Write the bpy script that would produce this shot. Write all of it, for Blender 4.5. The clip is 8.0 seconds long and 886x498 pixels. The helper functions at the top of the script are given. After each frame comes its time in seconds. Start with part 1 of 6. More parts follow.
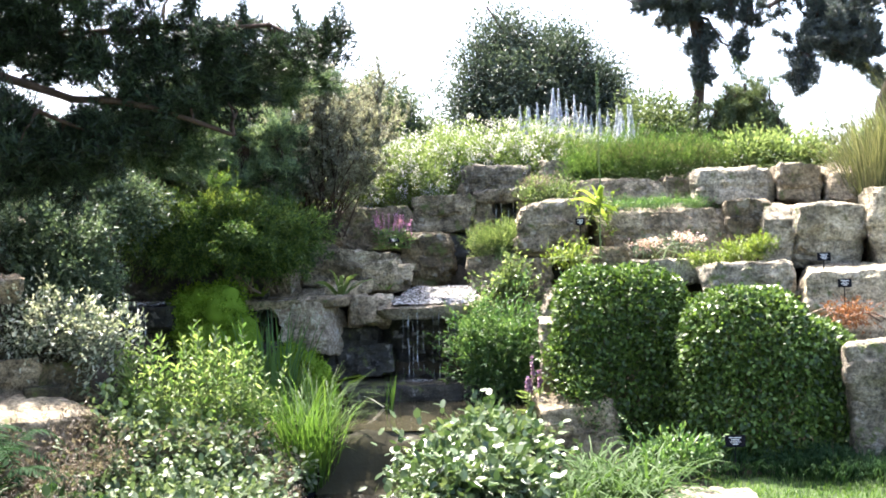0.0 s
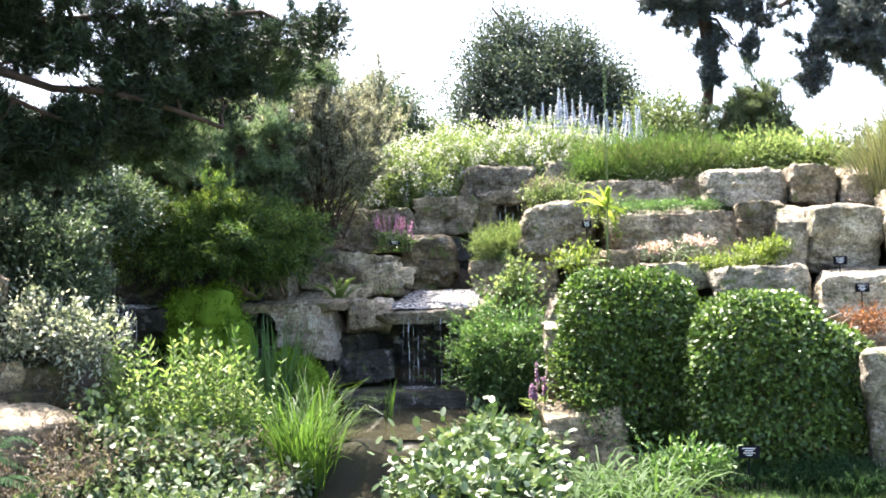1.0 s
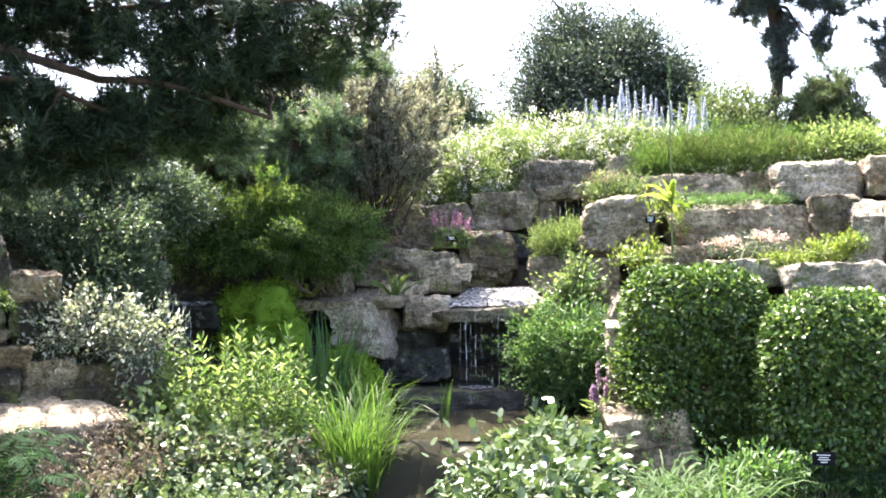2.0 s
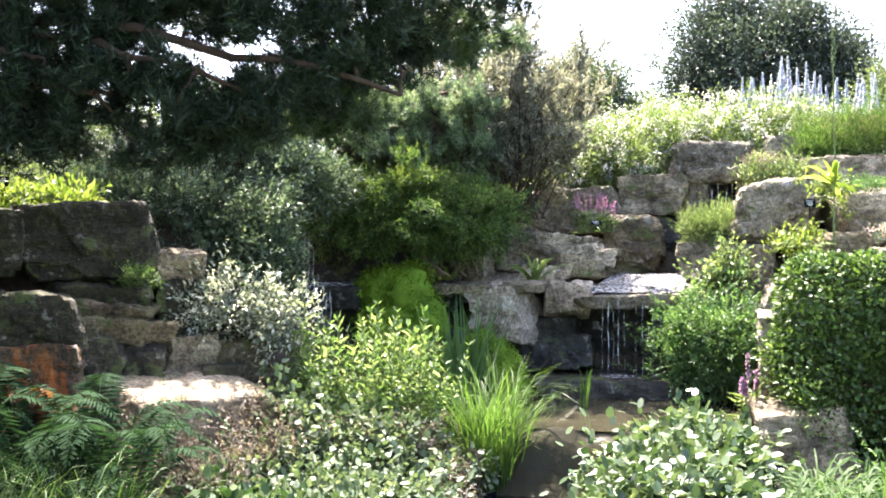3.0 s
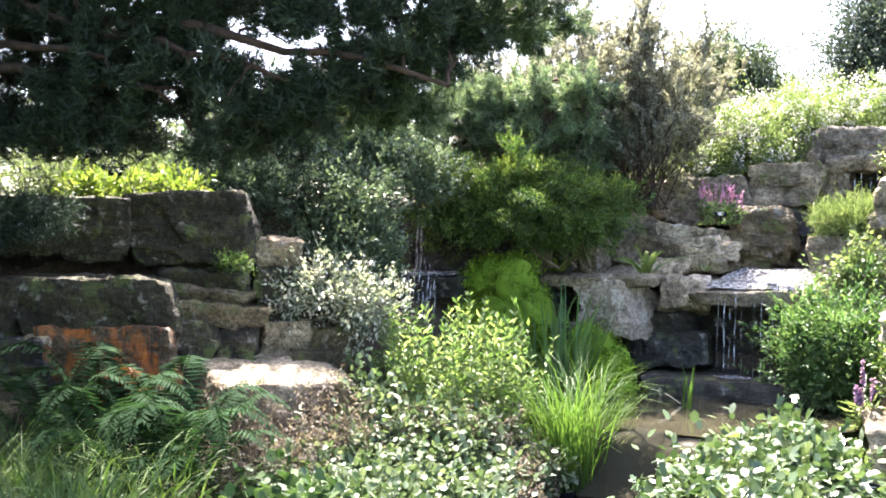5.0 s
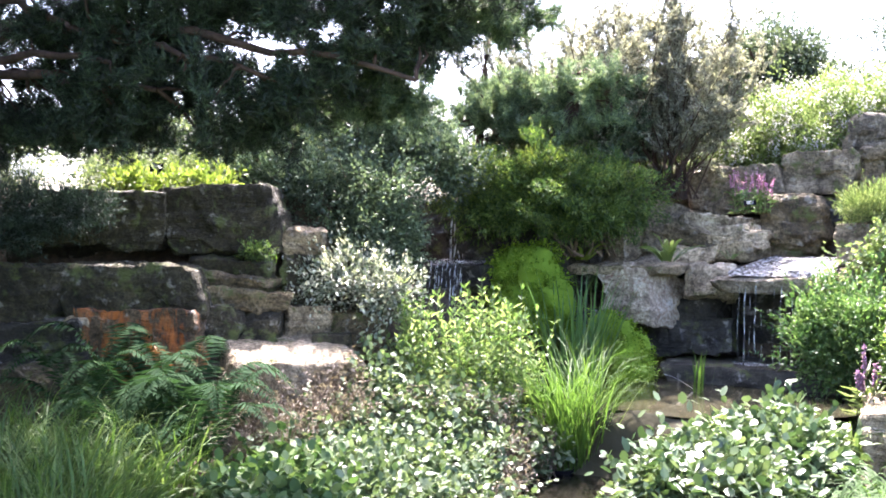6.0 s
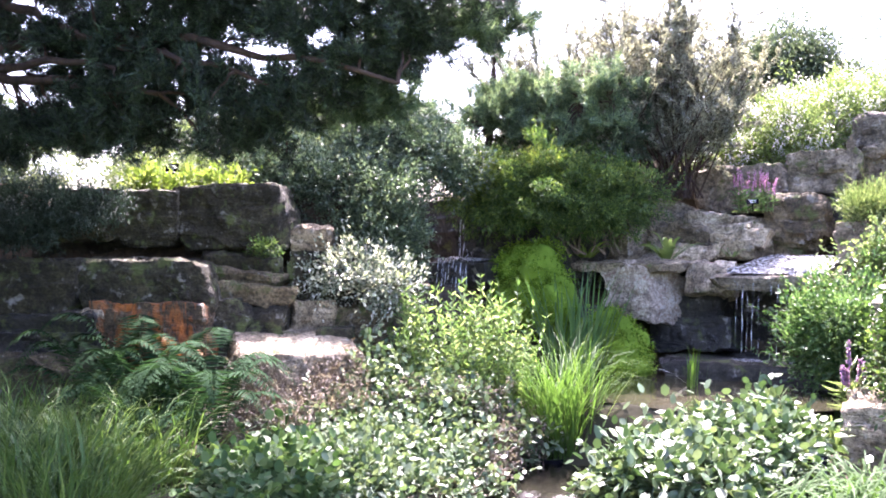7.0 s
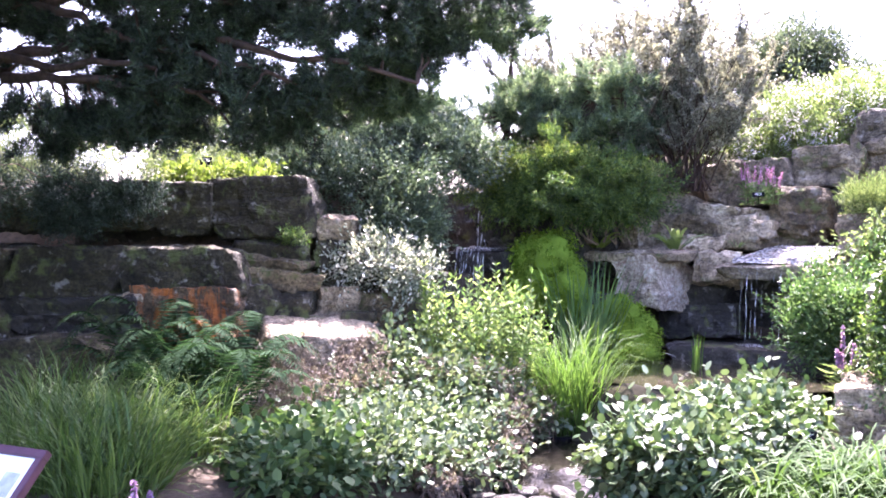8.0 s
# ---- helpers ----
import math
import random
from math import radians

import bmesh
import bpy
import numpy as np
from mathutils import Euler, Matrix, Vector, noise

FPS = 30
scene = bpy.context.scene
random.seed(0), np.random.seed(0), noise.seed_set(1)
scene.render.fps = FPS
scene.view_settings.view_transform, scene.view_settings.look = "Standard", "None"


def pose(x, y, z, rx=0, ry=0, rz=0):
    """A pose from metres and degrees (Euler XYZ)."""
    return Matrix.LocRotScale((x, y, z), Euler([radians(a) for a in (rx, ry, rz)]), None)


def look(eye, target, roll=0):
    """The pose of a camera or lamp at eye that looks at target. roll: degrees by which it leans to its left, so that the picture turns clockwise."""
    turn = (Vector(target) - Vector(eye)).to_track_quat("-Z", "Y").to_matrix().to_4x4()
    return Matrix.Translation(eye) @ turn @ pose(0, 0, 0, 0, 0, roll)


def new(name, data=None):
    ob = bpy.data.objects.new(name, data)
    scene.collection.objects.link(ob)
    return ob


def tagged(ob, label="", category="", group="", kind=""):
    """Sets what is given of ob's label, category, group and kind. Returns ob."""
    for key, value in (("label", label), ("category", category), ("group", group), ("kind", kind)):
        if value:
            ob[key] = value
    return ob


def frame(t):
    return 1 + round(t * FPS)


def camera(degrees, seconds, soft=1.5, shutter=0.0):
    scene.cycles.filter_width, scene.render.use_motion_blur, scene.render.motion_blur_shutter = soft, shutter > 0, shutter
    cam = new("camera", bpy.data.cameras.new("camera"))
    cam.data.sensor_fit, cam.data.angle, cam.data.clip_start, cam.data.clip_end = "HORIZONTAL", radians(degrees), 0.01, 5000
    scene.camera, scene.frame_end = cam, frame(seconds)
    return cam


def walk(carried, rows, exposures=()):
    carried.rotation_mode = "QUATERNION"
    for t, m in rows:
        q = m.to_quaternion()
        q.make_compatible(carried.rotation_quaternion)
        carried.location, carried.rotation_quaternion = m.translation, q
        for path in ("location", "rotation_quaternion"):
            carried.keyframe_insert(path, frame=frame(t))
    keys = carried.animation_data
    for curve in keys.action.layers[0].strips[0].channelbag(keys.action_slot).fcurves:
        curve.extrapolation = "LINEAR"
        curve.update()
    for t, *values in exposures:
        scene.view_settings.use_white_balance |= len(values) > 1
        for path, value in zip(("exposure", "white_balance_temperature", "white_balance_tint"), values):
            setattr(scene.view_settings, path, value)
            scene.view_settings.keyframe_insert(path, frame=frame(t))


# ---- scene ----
cam = camera(48.9, 8.0, soft=1.8)
PATH = [
    (0, (0.164, -0.868, 1.875), (0.052, 1.129, 1.878), -1.5),
    (0.5, (0.167, -0.778, 1.861), (0.05, 1.219, 1.87), -1.5),
    (1, (0.176, -0.559, 1.826), (0.054, 1.437, 1.845), -1.3),
    (1.2, (0.187, -0.483, 1.837), (0.059, 1.513, 1.856), -1.4),
    (2.3, (0.195, -0.262, 1.791), (-0.147, 1.708, 1.807), -1.1),
    (2.5, (0.214, -0.21, 1.78), (-0.205, 1.746, 1.794), -1.0),
    (3, (0.285, -0.118, 1.766), (-0.272, 1.803, 1.764), -0.6),
    (3.5, (0.331, 0.003, 1.755), (-0.299, 1.901, 1.741), -0.0),
    (4, (0.404, 0.081, 1.776), (-0.299, 1.954, 1.757), 0.4),
    (4.5, (0.629, 0.164, 1.811), (-0.177, 1.994, 1.784), 0.7),
    (4.7, (0.745, 0.204, 1.83), (-0.105, 2.014, 1.799), 0.5),
    (5.8, (1.761, 0.41, 1.731), (0.647, 2.071, 1.7), -0.2),
    (6, (1.879, 0.404, 1.735), (0.745, 2.051, 1.7), -0.2),
    (6.5, (2.209, 0.475, 1.713), (1.015, 2.079, 1.682), -0.3),
    (7, (2.362, 0.424, 1.697), (1.147, 2.012, 1.666), -0.1),
    (7.5, (2.49, 0.322, 1.682), (1.248, 1.888, 1.648), -0.0),
    (8, (2.687, 0.081, 1.671), (1.434, 1.64, 1.626), 0.1),
]
walk(cam, [(t, look(eye, target, roll)) for t, eye, target, roll in PATH], exposures=((0, 2.76, 6250, 15), (3.5, 3.15, 6300, 19), (4.5, 3.20, 6300, 19), (6, 3.32, 6000, 25), (8, 3.43, 5750, 43)))

# ---- world, sun ----
SUN_AZ, SUN_EL = -30.0, 62.0      # degrees: left of +y, above the horizon
world = bpy.data.worlds.new("World")
scene.world = world
world.use_nodes = True
wn = world.node_tree
sky = wn.nodes.new("ShaderNodeTexSky")
sky.sky_type = "NISHITA"
sky.sun_disc = False
sky.sun_elevation = radians(SUN_EL)
sky.sun_rotation = radians(SUN_AZ)
sky.air_density, sky.dust_density, sky.ozone_density = 1.0, 4.0, 1.0
wn.links.new(sky.outputs[0], wn.nodes["Background"].inputs[0])
wn.nodes["Background"].inputs[1].default_value = 0.115
sun = new("sun", bpy.data.lights.new("sun", "SUN"))
sun.data.energy, sun.data.angle, sun.data.color = 4.2, radians(0.6), (1.0, 0.93, 0.80)
sdir = Vector((math.sin(radians(SUN_AZ)) * math.cos(radians(SUN_EL)), math.cos(radians(SUN_AZ)) * math.cos(radians(SUN_EL)), math.sin(radians(SUN_EL))))
sun.matrix_world = look(sdir * 30, (0, 0, 0))

# ---- small helpers ----
rng = np.random.default_rng(11)
UP = np.array((0.0, 0.0, 1.0))


def unit(a):
    return a / np.maximum(np.linalg.norm(a, axis=-1, keepdims=True), 1e-9)


def rand_dirs(n):
    return unit(rng.normal(size=(n, 3)))


def make_mesh(name, verts, faces, mat, smooth=False):
    """verts (n, 3); faces: one (m, 3) or (m, 4) index array."""
    verts, faces = np.asarray(verts, np.float32), np.asarray(faces, np.int32)
    me = bpy.data.meshes.new(name)
    k = faces.shape[1]
    me.vertices.add(len(verts))
    me.vertices.foreach_set("co", verts.ravel())
    me.loops.add(faces.size)
    me.loops.foreach_set("vertex_index", faces.ravel())
    me.polygons.add(len(faces))
    me.polygons.foreach_set("loop_start", np.arange(0, faces.size, k, dtype=np.int32))
    if smooth:
        me.polygons.foreach_set("use_smooth", np.ones(len(faces), bool))
    me.materials.append(mat)
    me.update(calc_edges=True)
    me.validate()
    return me


def thing(name, at, label, category, group="", kind=""):
    ob = new(name)
    ob.location = at
    ob.empty_display_size = 0.1
    return tagged(ob, label, category, group, kind)


def part(name, me, parent, label="", kind=""):
    """me holds world places; it becomes a mesh under its thing."""
    if isinstance(me, tuple):
        me = make_mesh(name, *me)
    base = Vector(parent.location) if parent.parent is None else Vector(parent.parent.location)
    me.transform(Matrix.Translation(-base))
    ob = new(name, me)
    ob.parent = parent
    return tagged(ob, label, kind=kind)


def tubes(paths, radii, sides=6):
    """Tapered tubes along polylines: paths, each (k, 3); radii, each (start, end)."""
    V, F, o = [], [], 0
    a = np.arange(sides) * 2 * np.pi / sides
    for p, (r0, r1) in zip(paths, radii):
        p = np.asarray(p, float)
        k = len(p)
        t = unit(np.gradient(p, axis=0))
        s = unit(np.cross(t, np.where(np.abs(t[:, 2:]) > 0.9, (1.0, 0, 0), UP)))
        b = np.cross(s, t)
        r = np.linspace(r0, r1, k)[:, None, None]
        ring = p[:, None] + r * (np.cos(a)[None, :, None] * s[:, None] + np.sin(a)[None, :, None] * b[:, None])
        V.append(ring.reshape(-1, 3))
        i, j = np.meshgrid(np.arange(k - 1), np.arange(sides), indexing="ij")
        q = np.stack((i * sides + j, i * sides + (j + 1) % sides, (i + 1) * sides + (j + 1) % sides, (i + 1) * sides + j), -1)
        F.append(q.reshape(-1, 4) + o)
        o += k * sides
    return np.concatenate(V), np.concatenate(F)


def bend(p0, p1, sag=0.0, wob=0.03, k=8):
    p0, p1 = np.array(p0, float), np.array(p1, float)
    s = np.linspace(0, 1, k)[:, None]
    out = p0 + (p1 - p0) * s + UP * sag * 4 * s * (1 - s)
    w = rng.normal(size=(k, 3)) * wob * np.linalg.norm(p1 - p0) * 0.3
    w[0] = w[-1] = 0
    return out + w


def small_leaves(P, D, L, W, fold=0.22):
    """Folded pointed leaves, two triangles each."""
    n = len(P)
    L, W = np.broadcast_to(L, n)[:, None], np.broadcast_to(W, n)[:, None]
    D = unit(D)
    S = unit(np.cross(D, unit(UP + 0.7 * rng.normal(size=(n, 3)))))
    N = np.cross(S, D)
    mid = P + D * L * 0.45 + N * W * fold
    V = np.stack((P, mid + S * W * 0.5, P + D * L - N * L * 0.12, mid - S * W * 0.5), 1).reshape(-1, 3)
    o = np.arange(n)[:, None] * 4
    F = np.concatenate((o + (0, 1, 2), o + (0, 2, 3)), 1).reshape(-1, 3)
    return V, F


def broad_leaves(P, D, L, W, cup=0.12):
    """Rounder leaves with a midrib, six triangles each."""
    n = len(P)
    L, W = np.broadcast_to(L, n)[:, None], np.broadcast_to(W, n)[:, None]
    D = unit(D)
    S = unit(np.cross(D, unit(UP + 0.35 * rng.normal(size=(n, 3)))))
    N = np.cross(S, D)
    N = np.where(N[:, 2:] < 0, -N, N)
    a, b = P + D * L * 0.22, P + D * L * 0.68
    m = P + D * L * 0.5 - N * W * cup * 0.6
    V = np.stack((P, a + S * W * 0.42, b + S * W * 0.44, P + D * L - N * L * 0.10, b - S * W * 0.44, a - S * W * 0.42, m), 1).reshape(-1, 3)
    o = np.arange(n)[:, None] * 7
    F = np.concatenate([o + f for f in ((0, 1, 6), (1, 2, 6), (2, 3, 6), (3, 4, 6), (4, 5, 6), (5, 0, 6))], 1).reshape(-1, 3)
    return V, F


def blades(P, D, L, W, arch, k=6):
    """Grass blades and straps: P bases, D first directions, arch how far they bow over."""
    n = len(P)
    L, W, arch = (np.broadcast_to(v, n)[:, None] for v in (L, W, arch))
    D = unit(D)
    H = unit(D * (1, 1, 0) + 1e-3 * rng.normal(size=(n, 3)))
    S = unit(np.cross(H, UP) + 0.3 * rng.normal(size=(n, 3)))
    rows, p = [], P.copy()
    for i in range(k):
        s = i / (k - 1)
        w = W * (0.55 + 0.45 * math.sin(math.pi * min(1, 0.25 + s * 0.5))) * (1 - s ** 3) + 0.0006
        rows += [p - S * w * 0.5, p + S * w * 0.5]
        d = unit(D + H * arch * (s * 1.6) ** 2 * 0.8 - UP * arch * (s * 1.5) ** 3 * 0.8)
        p = p + d * L / (k - 1)
    V = np.stack(rows, 1).reshape(-1, 3)
    o = np.arange(n)[:, None] * 2 * k
    F = np.concatenate([o + (2 * i, 2 * i + 1, 2 * i + 3, 2 * i + 2) for i in range(k - 1)], 1).reshape(-1, 4)
    return V, F


def in_blobs(n, blobs, power=2.0, fill=0.45, rough=0.25):
    """Places in lumpy ellipsoids, more towards the skin; and the way outwards at each."""
    B = np.array(blobs, float)
    w = (B[:, 3] * B[:, 4] + B[:, 4] * B[:, 5] + B[:, 3] * B[:, 5])
    i = rng.choice(len(B), n, p=w / w.sum())
    d = rand_dirs(n)
    if power > 2:
        d = d / (np.abs(d) ** power).sum(1, keepdims=True) ** (1 / power)
    r = rng.uniform(0, 1, n) ** fill
    ph = B[i, :3] * 3.1
    lump = 1 + rough * (np.sin(d[:, 0] * 5 + ph[:, 0]) * np.sin(d[:, 1] * 5 + ph[:, 1]) + 0.6 * np.sin(d[:, 2] * 9 + ph[:, 2] + d[:, 0] * 6))
    P = B[i, :3] + d * B[i, 3:6] * (r * lump)[:, None]
    out = unit(d / B[i, 3:6])
    return P, out


def leafy(n, blobs, L, W, clump=0.06, per=10, up=0.3, wild=0.7, big=False, **kw):
    kw = {"rough": 0.38, **kw}
    c, out = in_blobs(max(1, n // per), blobs, **kw)
    P = np.repeat(c, per, 0) + rng.normal(size=(len(c) * per, 3)) * clump
    D = np.repeat(out, per, 0) + UP * up + rng.normal(size=P.shape) * wild
    m = len(P)
    return (broad_leaves if big else small_leaves)(P, D, L * rng.uniform(0.65, 1.2, m), W * rng.uniform(0.7, 1.15, m))


def joined(*parts):
    V, F, o = [], [], 0
    for v, f in parts:
        V.append(v)
        F.append(f + o)
        o += len(v)
    return np.concatenate(V), np.concatenate(F)


# ---- materials ----
def nodemat(name):
    m = bpy.data.materials.new(name)
    m.use_nodes = True
    nt = m.node_tree
    return m, nt, nt.nodes["Principled BSDF"], nt.nodes["Material Output"]


def nd(nt, kind, **vals):
    n = nt.nodes.new(kind)
    for k, v in vals.items():
        n.inputs[k.replace("_", " ")].default_value = v
    return n


def ramp(nt, fac, stops):
    r = nt.nodes.new("ShaderNodeValToRGB")
    e = r.color_ramp.elements
    while len(e) < len(stops):
        e.new(0.5)
    for el, (p, c) in zip(e, stops):
        el.position, el.color = p, (*c, 1)
    nt.links.new(fac, r.inputs[0])
    return r.outputs[0]


def mixed(nt, kind, fac, a, b):
    m = nt.nodes.new("ShaderNodeMix")
    m.data_type, m.blend_type = "RGBA", kind
    for sock, v in ((m.inputs[0], fac), (m.inputs[6], a), (m.inputs[7], b)):
        if isinstance(v, (int, float)):
            sock.default_value = v
        elif isinstance(v, tuple):
            sock.default_value = (*v, 1)
        else:
            nt.links.new(v, sock)
    return m.outputs[2]


def noise_tex(nt, vec, scale, detail=4.0, rough=0.55, stretch=None):
    if stretch:
        mp = nt.nodes.new("ShaderNodeMapping")
        mp.inputs["Scale"].default_value = stretch
        nt.links.new(vec, mp.inputs[0])
        vec = mp.outputs[0]
    n = nd(nt, "ShaderNodeTexNoise", Scale=scale, Detail=detail, Roughness=rough)
    nt.links.new(vec, n.inputs["Vector"])
    return n.outputs["Fac"]


def stone_mat(name, dark, mid, light, rough=0.85, moss=0.0, wet=0.0, stain=None, bump=1.0):
    m, nt, bsdf, out = nodemat(name)
    pos = nt.nodes.new("ShaderNodeNewGeometry").outputs["Position"]
    info = nt.nodes.new("ShaderNodeObjectInfo")
    big = noise_tex(nt, pos, 2.6, 6, 0.62)
    grain = noise_tex(nt, pos, 27, 7, 0.75)
    bed = noise_tex(nt, pos, 1.0, 6, 0.65, (2.6, 2.6, 11.0))
    col = ramp(nt, big, ((0.28, dark), (0.5, mid), (0.72, light)))
    col = mixed(nt, "OVERLAY", 0.8, col, ramp(nt, grain, ((0.36, (0.12, 0.12, 0.11)), (0.64, (0.90, 0.90, 0.88)))))
    col = mixed(nt, "OVERLAY", 0.28, col, ramp(nt, bed, ((0.35, (0.3, 0.29, 0.27)), (0.65, (0.72, 0.72, 0.7)))))
    tone = ramp(nt, info.outputs["Random"], ((0.0, (0.72, 0.70, 0.66)), (0.5, (0.95, 0.95, 0.95)), (1.0, (1.15, 1.1, 1.0))))
    col = mixed(nt, "MULTIPLY", 1.0, col, tone)
    spots = noise_tex(nt, pos, 9.5, 3, 0.6)
    col = mixed(nt, "MIX", ramp(nt, spots, ((0.60, (0, 0, 0)), (0.68, (0.38, 0.38, 0.38)))), col, (0.58, 0.56, 0.51))
    crack = nt.nodes.new("ShaderNodeTexVoronoi")
    crack.feature = "DISTANCE_TO_EDGE"
    crack.inputs["Scale"].default_value = 3.4
    warp = nt.nodes.new("ShaderNodeMapping")
    warp.inputs["Scale"].default_value = (1.0, 1.0, 2.1)
    nt.links.new(mixed(nt, "ADD", 0.22, pos, nt.nodes.new("ShaderNodeTexNoise").outputs["Color"]), warp.inputs[0])
    nt.links.new(warp.outputs[0], crack.inputs["Vector"])
    split = ramp(nt, crack.outputs["Distance"], ((0.0, (0.0, 0.0, 0.0)), (0.035, (1, 1, 1))))
    col = mixed(nt, "MULTIPLY", 0.16, col, split)
    pits = noise_tex(nt, pos, 58, 4, 0.7)
    col = mixed(nt, "MULTIPLY", 0.75, col, ramp(nt, pits, ((0.38, (0.30, 0.28, 0.25)), (0.47, (1, 1, 1)))))
    blot = noise_tex(nt, pos, 5.2, 6, 0.75)
    col = mixed(nt, "MULTIPLY", 0.7, col, ramp(nt, blot, ((0.36, (0.38, 0.36, 0.32)), (0.52, (1, 1, 1)))))
    streak = noise_tex(nt, pos, 1.0, 5, 0.65, (4.2, 4.2, 1.1))
    col = mixed(nt, "MULTIPLY", ramp(nt, streak, ((0.52, (0, 0, 0)), (0.70, (0.6, 0.6, 0.6)))), col, (0.36, 0.34, 0.31))
    if stain:
        col = mixed(nt, "MIX", ramp(nt, noise_tex(nt, pos, 1.0, 5, 0.65, (7.0, 7.0, 1.8)), ((0.47, (0, 0, 0)), (0.60, (0.85, 0.85, 0.85)))), col, stain)
    if moss:
        up = nt.nodes.new("ShaderNodeSeparateXYZ")
        nt.links.new(nt.nodes.new("ShaderNodeNewGeometry").outputs["Normal"], up.inputs[0])
        f = ramp(nt, noise_tex(nt, pos, 6, 5, 0.65), ((0.62 - moss * 0.3, (0, 0, 0)), (0.70 - moss * 0.2, (1, 1, 1))))
        col = mixed(nt, "MIX", f, col, (0.09, 0.11, 0.03))
    nt.links.new(col, bsdf.inputs["Base Color"])
    bsdf.inputs["Roughness"].default_value = rough
    if wet:
        bsdf.inputs["Coat Weight"].default_value = wet
        bsdf.inputs["Coat Roughness"].default_value = 0.12
    b1 = nd(nt, "ShaderNodeBump", Strength=bump, Distance=0.05)
    nt.links.new(mixed(nt, "ADD", 0.12, mixed(nt, "ADD", 0.7, bed, mixed(nt, "ADD", 0.8, spots, grain)), split), b1.inputs["Height"])
    nt.links.new(b1.outputs[0], bsdf.inputs["Normal"])
    return m


def leaf_mat(name, a, b, c, rough=0.45, glow=0.35, patch=0.35, spec=0.5, by_object=False):
    """Leaves: three colours spread leaf by leaf and in patches; thin, so light comes through."""
    m, nt, bsdf, out = nodemat(name)
    geo = nt.nodes.new("ShaderNodeNewGeometry")
    pick = nt.nodes.new("ShaderNodeObjectInfo").outputs["Random"] if by_object else geo.outputs["Random Per Island"]
    col = ramp(nt, pick, ((0.05, a), (0.55, b), (0.97, c)))
    zone = noise_tex(nt, geo.outputs["Position"], 4.5, 3, 0.5)
    col = mixed(nt, "MULTIPLY", patch, col, ramp(nt, zone, ((0.3, (0.35, 0.38, 0.3)), (0.7, (1.25, 1.2, 1.05)))))
    soft = nd(nt, "ShaderNodeHueSaturation", Saturation=0.96)
    nt.links.new(col, soft.inputs["Color"])
    col = soft.outputs[0]
    nt.links.new(col, bsdf.inputs["Base Color"])
    bsdf.inputs["Roughness"].default_value = rough
    bsdf.inputs["Specular IOR Level"].default_value = spec
    tr = nt.nodes.new("ShaderNodeBsdfTranslucent")
    nt.links.new(mixed(nt, "MULTIPLY", 1.0, col, (1.35, 1.35, 0.85)), tr.inputs[0])
    mx = nt.nodes.new("ShaderNodeMixShader")
    mx.inputs[0].default_value = glow
    nt.links.new(bsdf.outputs[0], mx.inputs[1])
    nt.links.new(tr.outputs[0], mx.inputs[2])
    nt.links.new(mx.outputs[0], out.inputs[0])
    return m


def plain_mat(name, a, b, scale=20.0, rough=0.7, bump=0.3, metal=0.0, stretch=None):
    m, nt, bsdf, out = nodemat(name)
    pos = nt.nodes.new("ShaderNodeNewGeometry").outputs["Position"]
    f = noise_tex(nt, pos, scale, 6, 0.65, stretch)
    f2 = noise_tex(nt, pos, scale * 0.13, 4, 0.6)
    col = mixed(nt, "OVERLAY", 0.6, ramp(nt, f, ((0.3, a), (0.7, b))), ramp(nt, f2, ((0.3, (0.3, 0.3, 0.3)), (0.7, (0.75, 0.75, 0.75)))))
    nt.links.new(col, bsdf.inputs["Base Color"])
    bsdf.inputs["Roughness"].default_value = rough
    bsdf.inputs["Metallic"].default_value = metal
    if bump:
        bn = nd(nt, "ShaderNodeBump", Strength=bump, Distance=0.02)
        nt.links.new(f, bn.inputs["Height"])
        nt.links.new(bn.outputs[0], bsdf.inputs["Normal"])
    return m


STONE = stone_mat("buff_stone", (0.112, 0.088, 0.060), (0.285, 0.234, 0.166), (0.49, 0.42, 0.315), moss=0.10)
STONE_PALE = stone_mat("pale_stone", (0.15, 0.13, 0.097), (0.345, 0.305, 0.232), (0.57, 0.51, 0.41), moss=0.08)
# Lightened stone: ambient light on the faces by the fall is in the colour.
STONE_PALE_LIT = stone_mat("pale_lit_stone", (0.20, 0.16, 0.114), (0.44, 0.366, 0.268), (0.65, 0.565, 0.44), moss=0.10)
# Pinkish slab, lightened too; part of its brightness is light put into colour.
STONE_SLAB = stone_mat("pinkish_slab_stone", (0.29, 0.232, 0.182), (0.56, 0.468, 0.38), (0.74, 0.645, 0.54), moss=0.05)
STONE_GREY = stone_mat("grey_stone", (0.084, 0.070, 0.054), (0.222, 0.189, 0.146), (0.42, 0.367, 0.295), moss=0.15)
STONE_MOSSY = stone_mat("mossy_stone", (0.075, 0.058, 0.034), (0.19, 0.148, 0.088), (0.33, 0.265, 0.165), moss=0.3)
# Darker copy of the stone: the pine's shade on the wall is in its colour.
STONE_SHADED = stone_mat("shaded_wall_stone", (0.022, 0.019, 0.009), (0.052, 0.045, 0.023), (0.098, 0.086, 0.048), moss=0.28)
# Wet stone, darkened further so that the shade of recesses is in the colour.
STONE_WET_SHADED = stone_mat("wet_shaded_stone", (0.014, 0.013, 0.011), (0.032, 0.029, 0.023), (0.068, 0.062, 0.05), rough=0.6, wet=0.12, moss=0.15)
STONE_RUST = stone_mat("rusty_stone", (0.07, 0.052, 0.034), (0.13, 0.09, 0.05), (0.20, 0.14, 0.08), stain=(0.55, 0.17, 0.03))
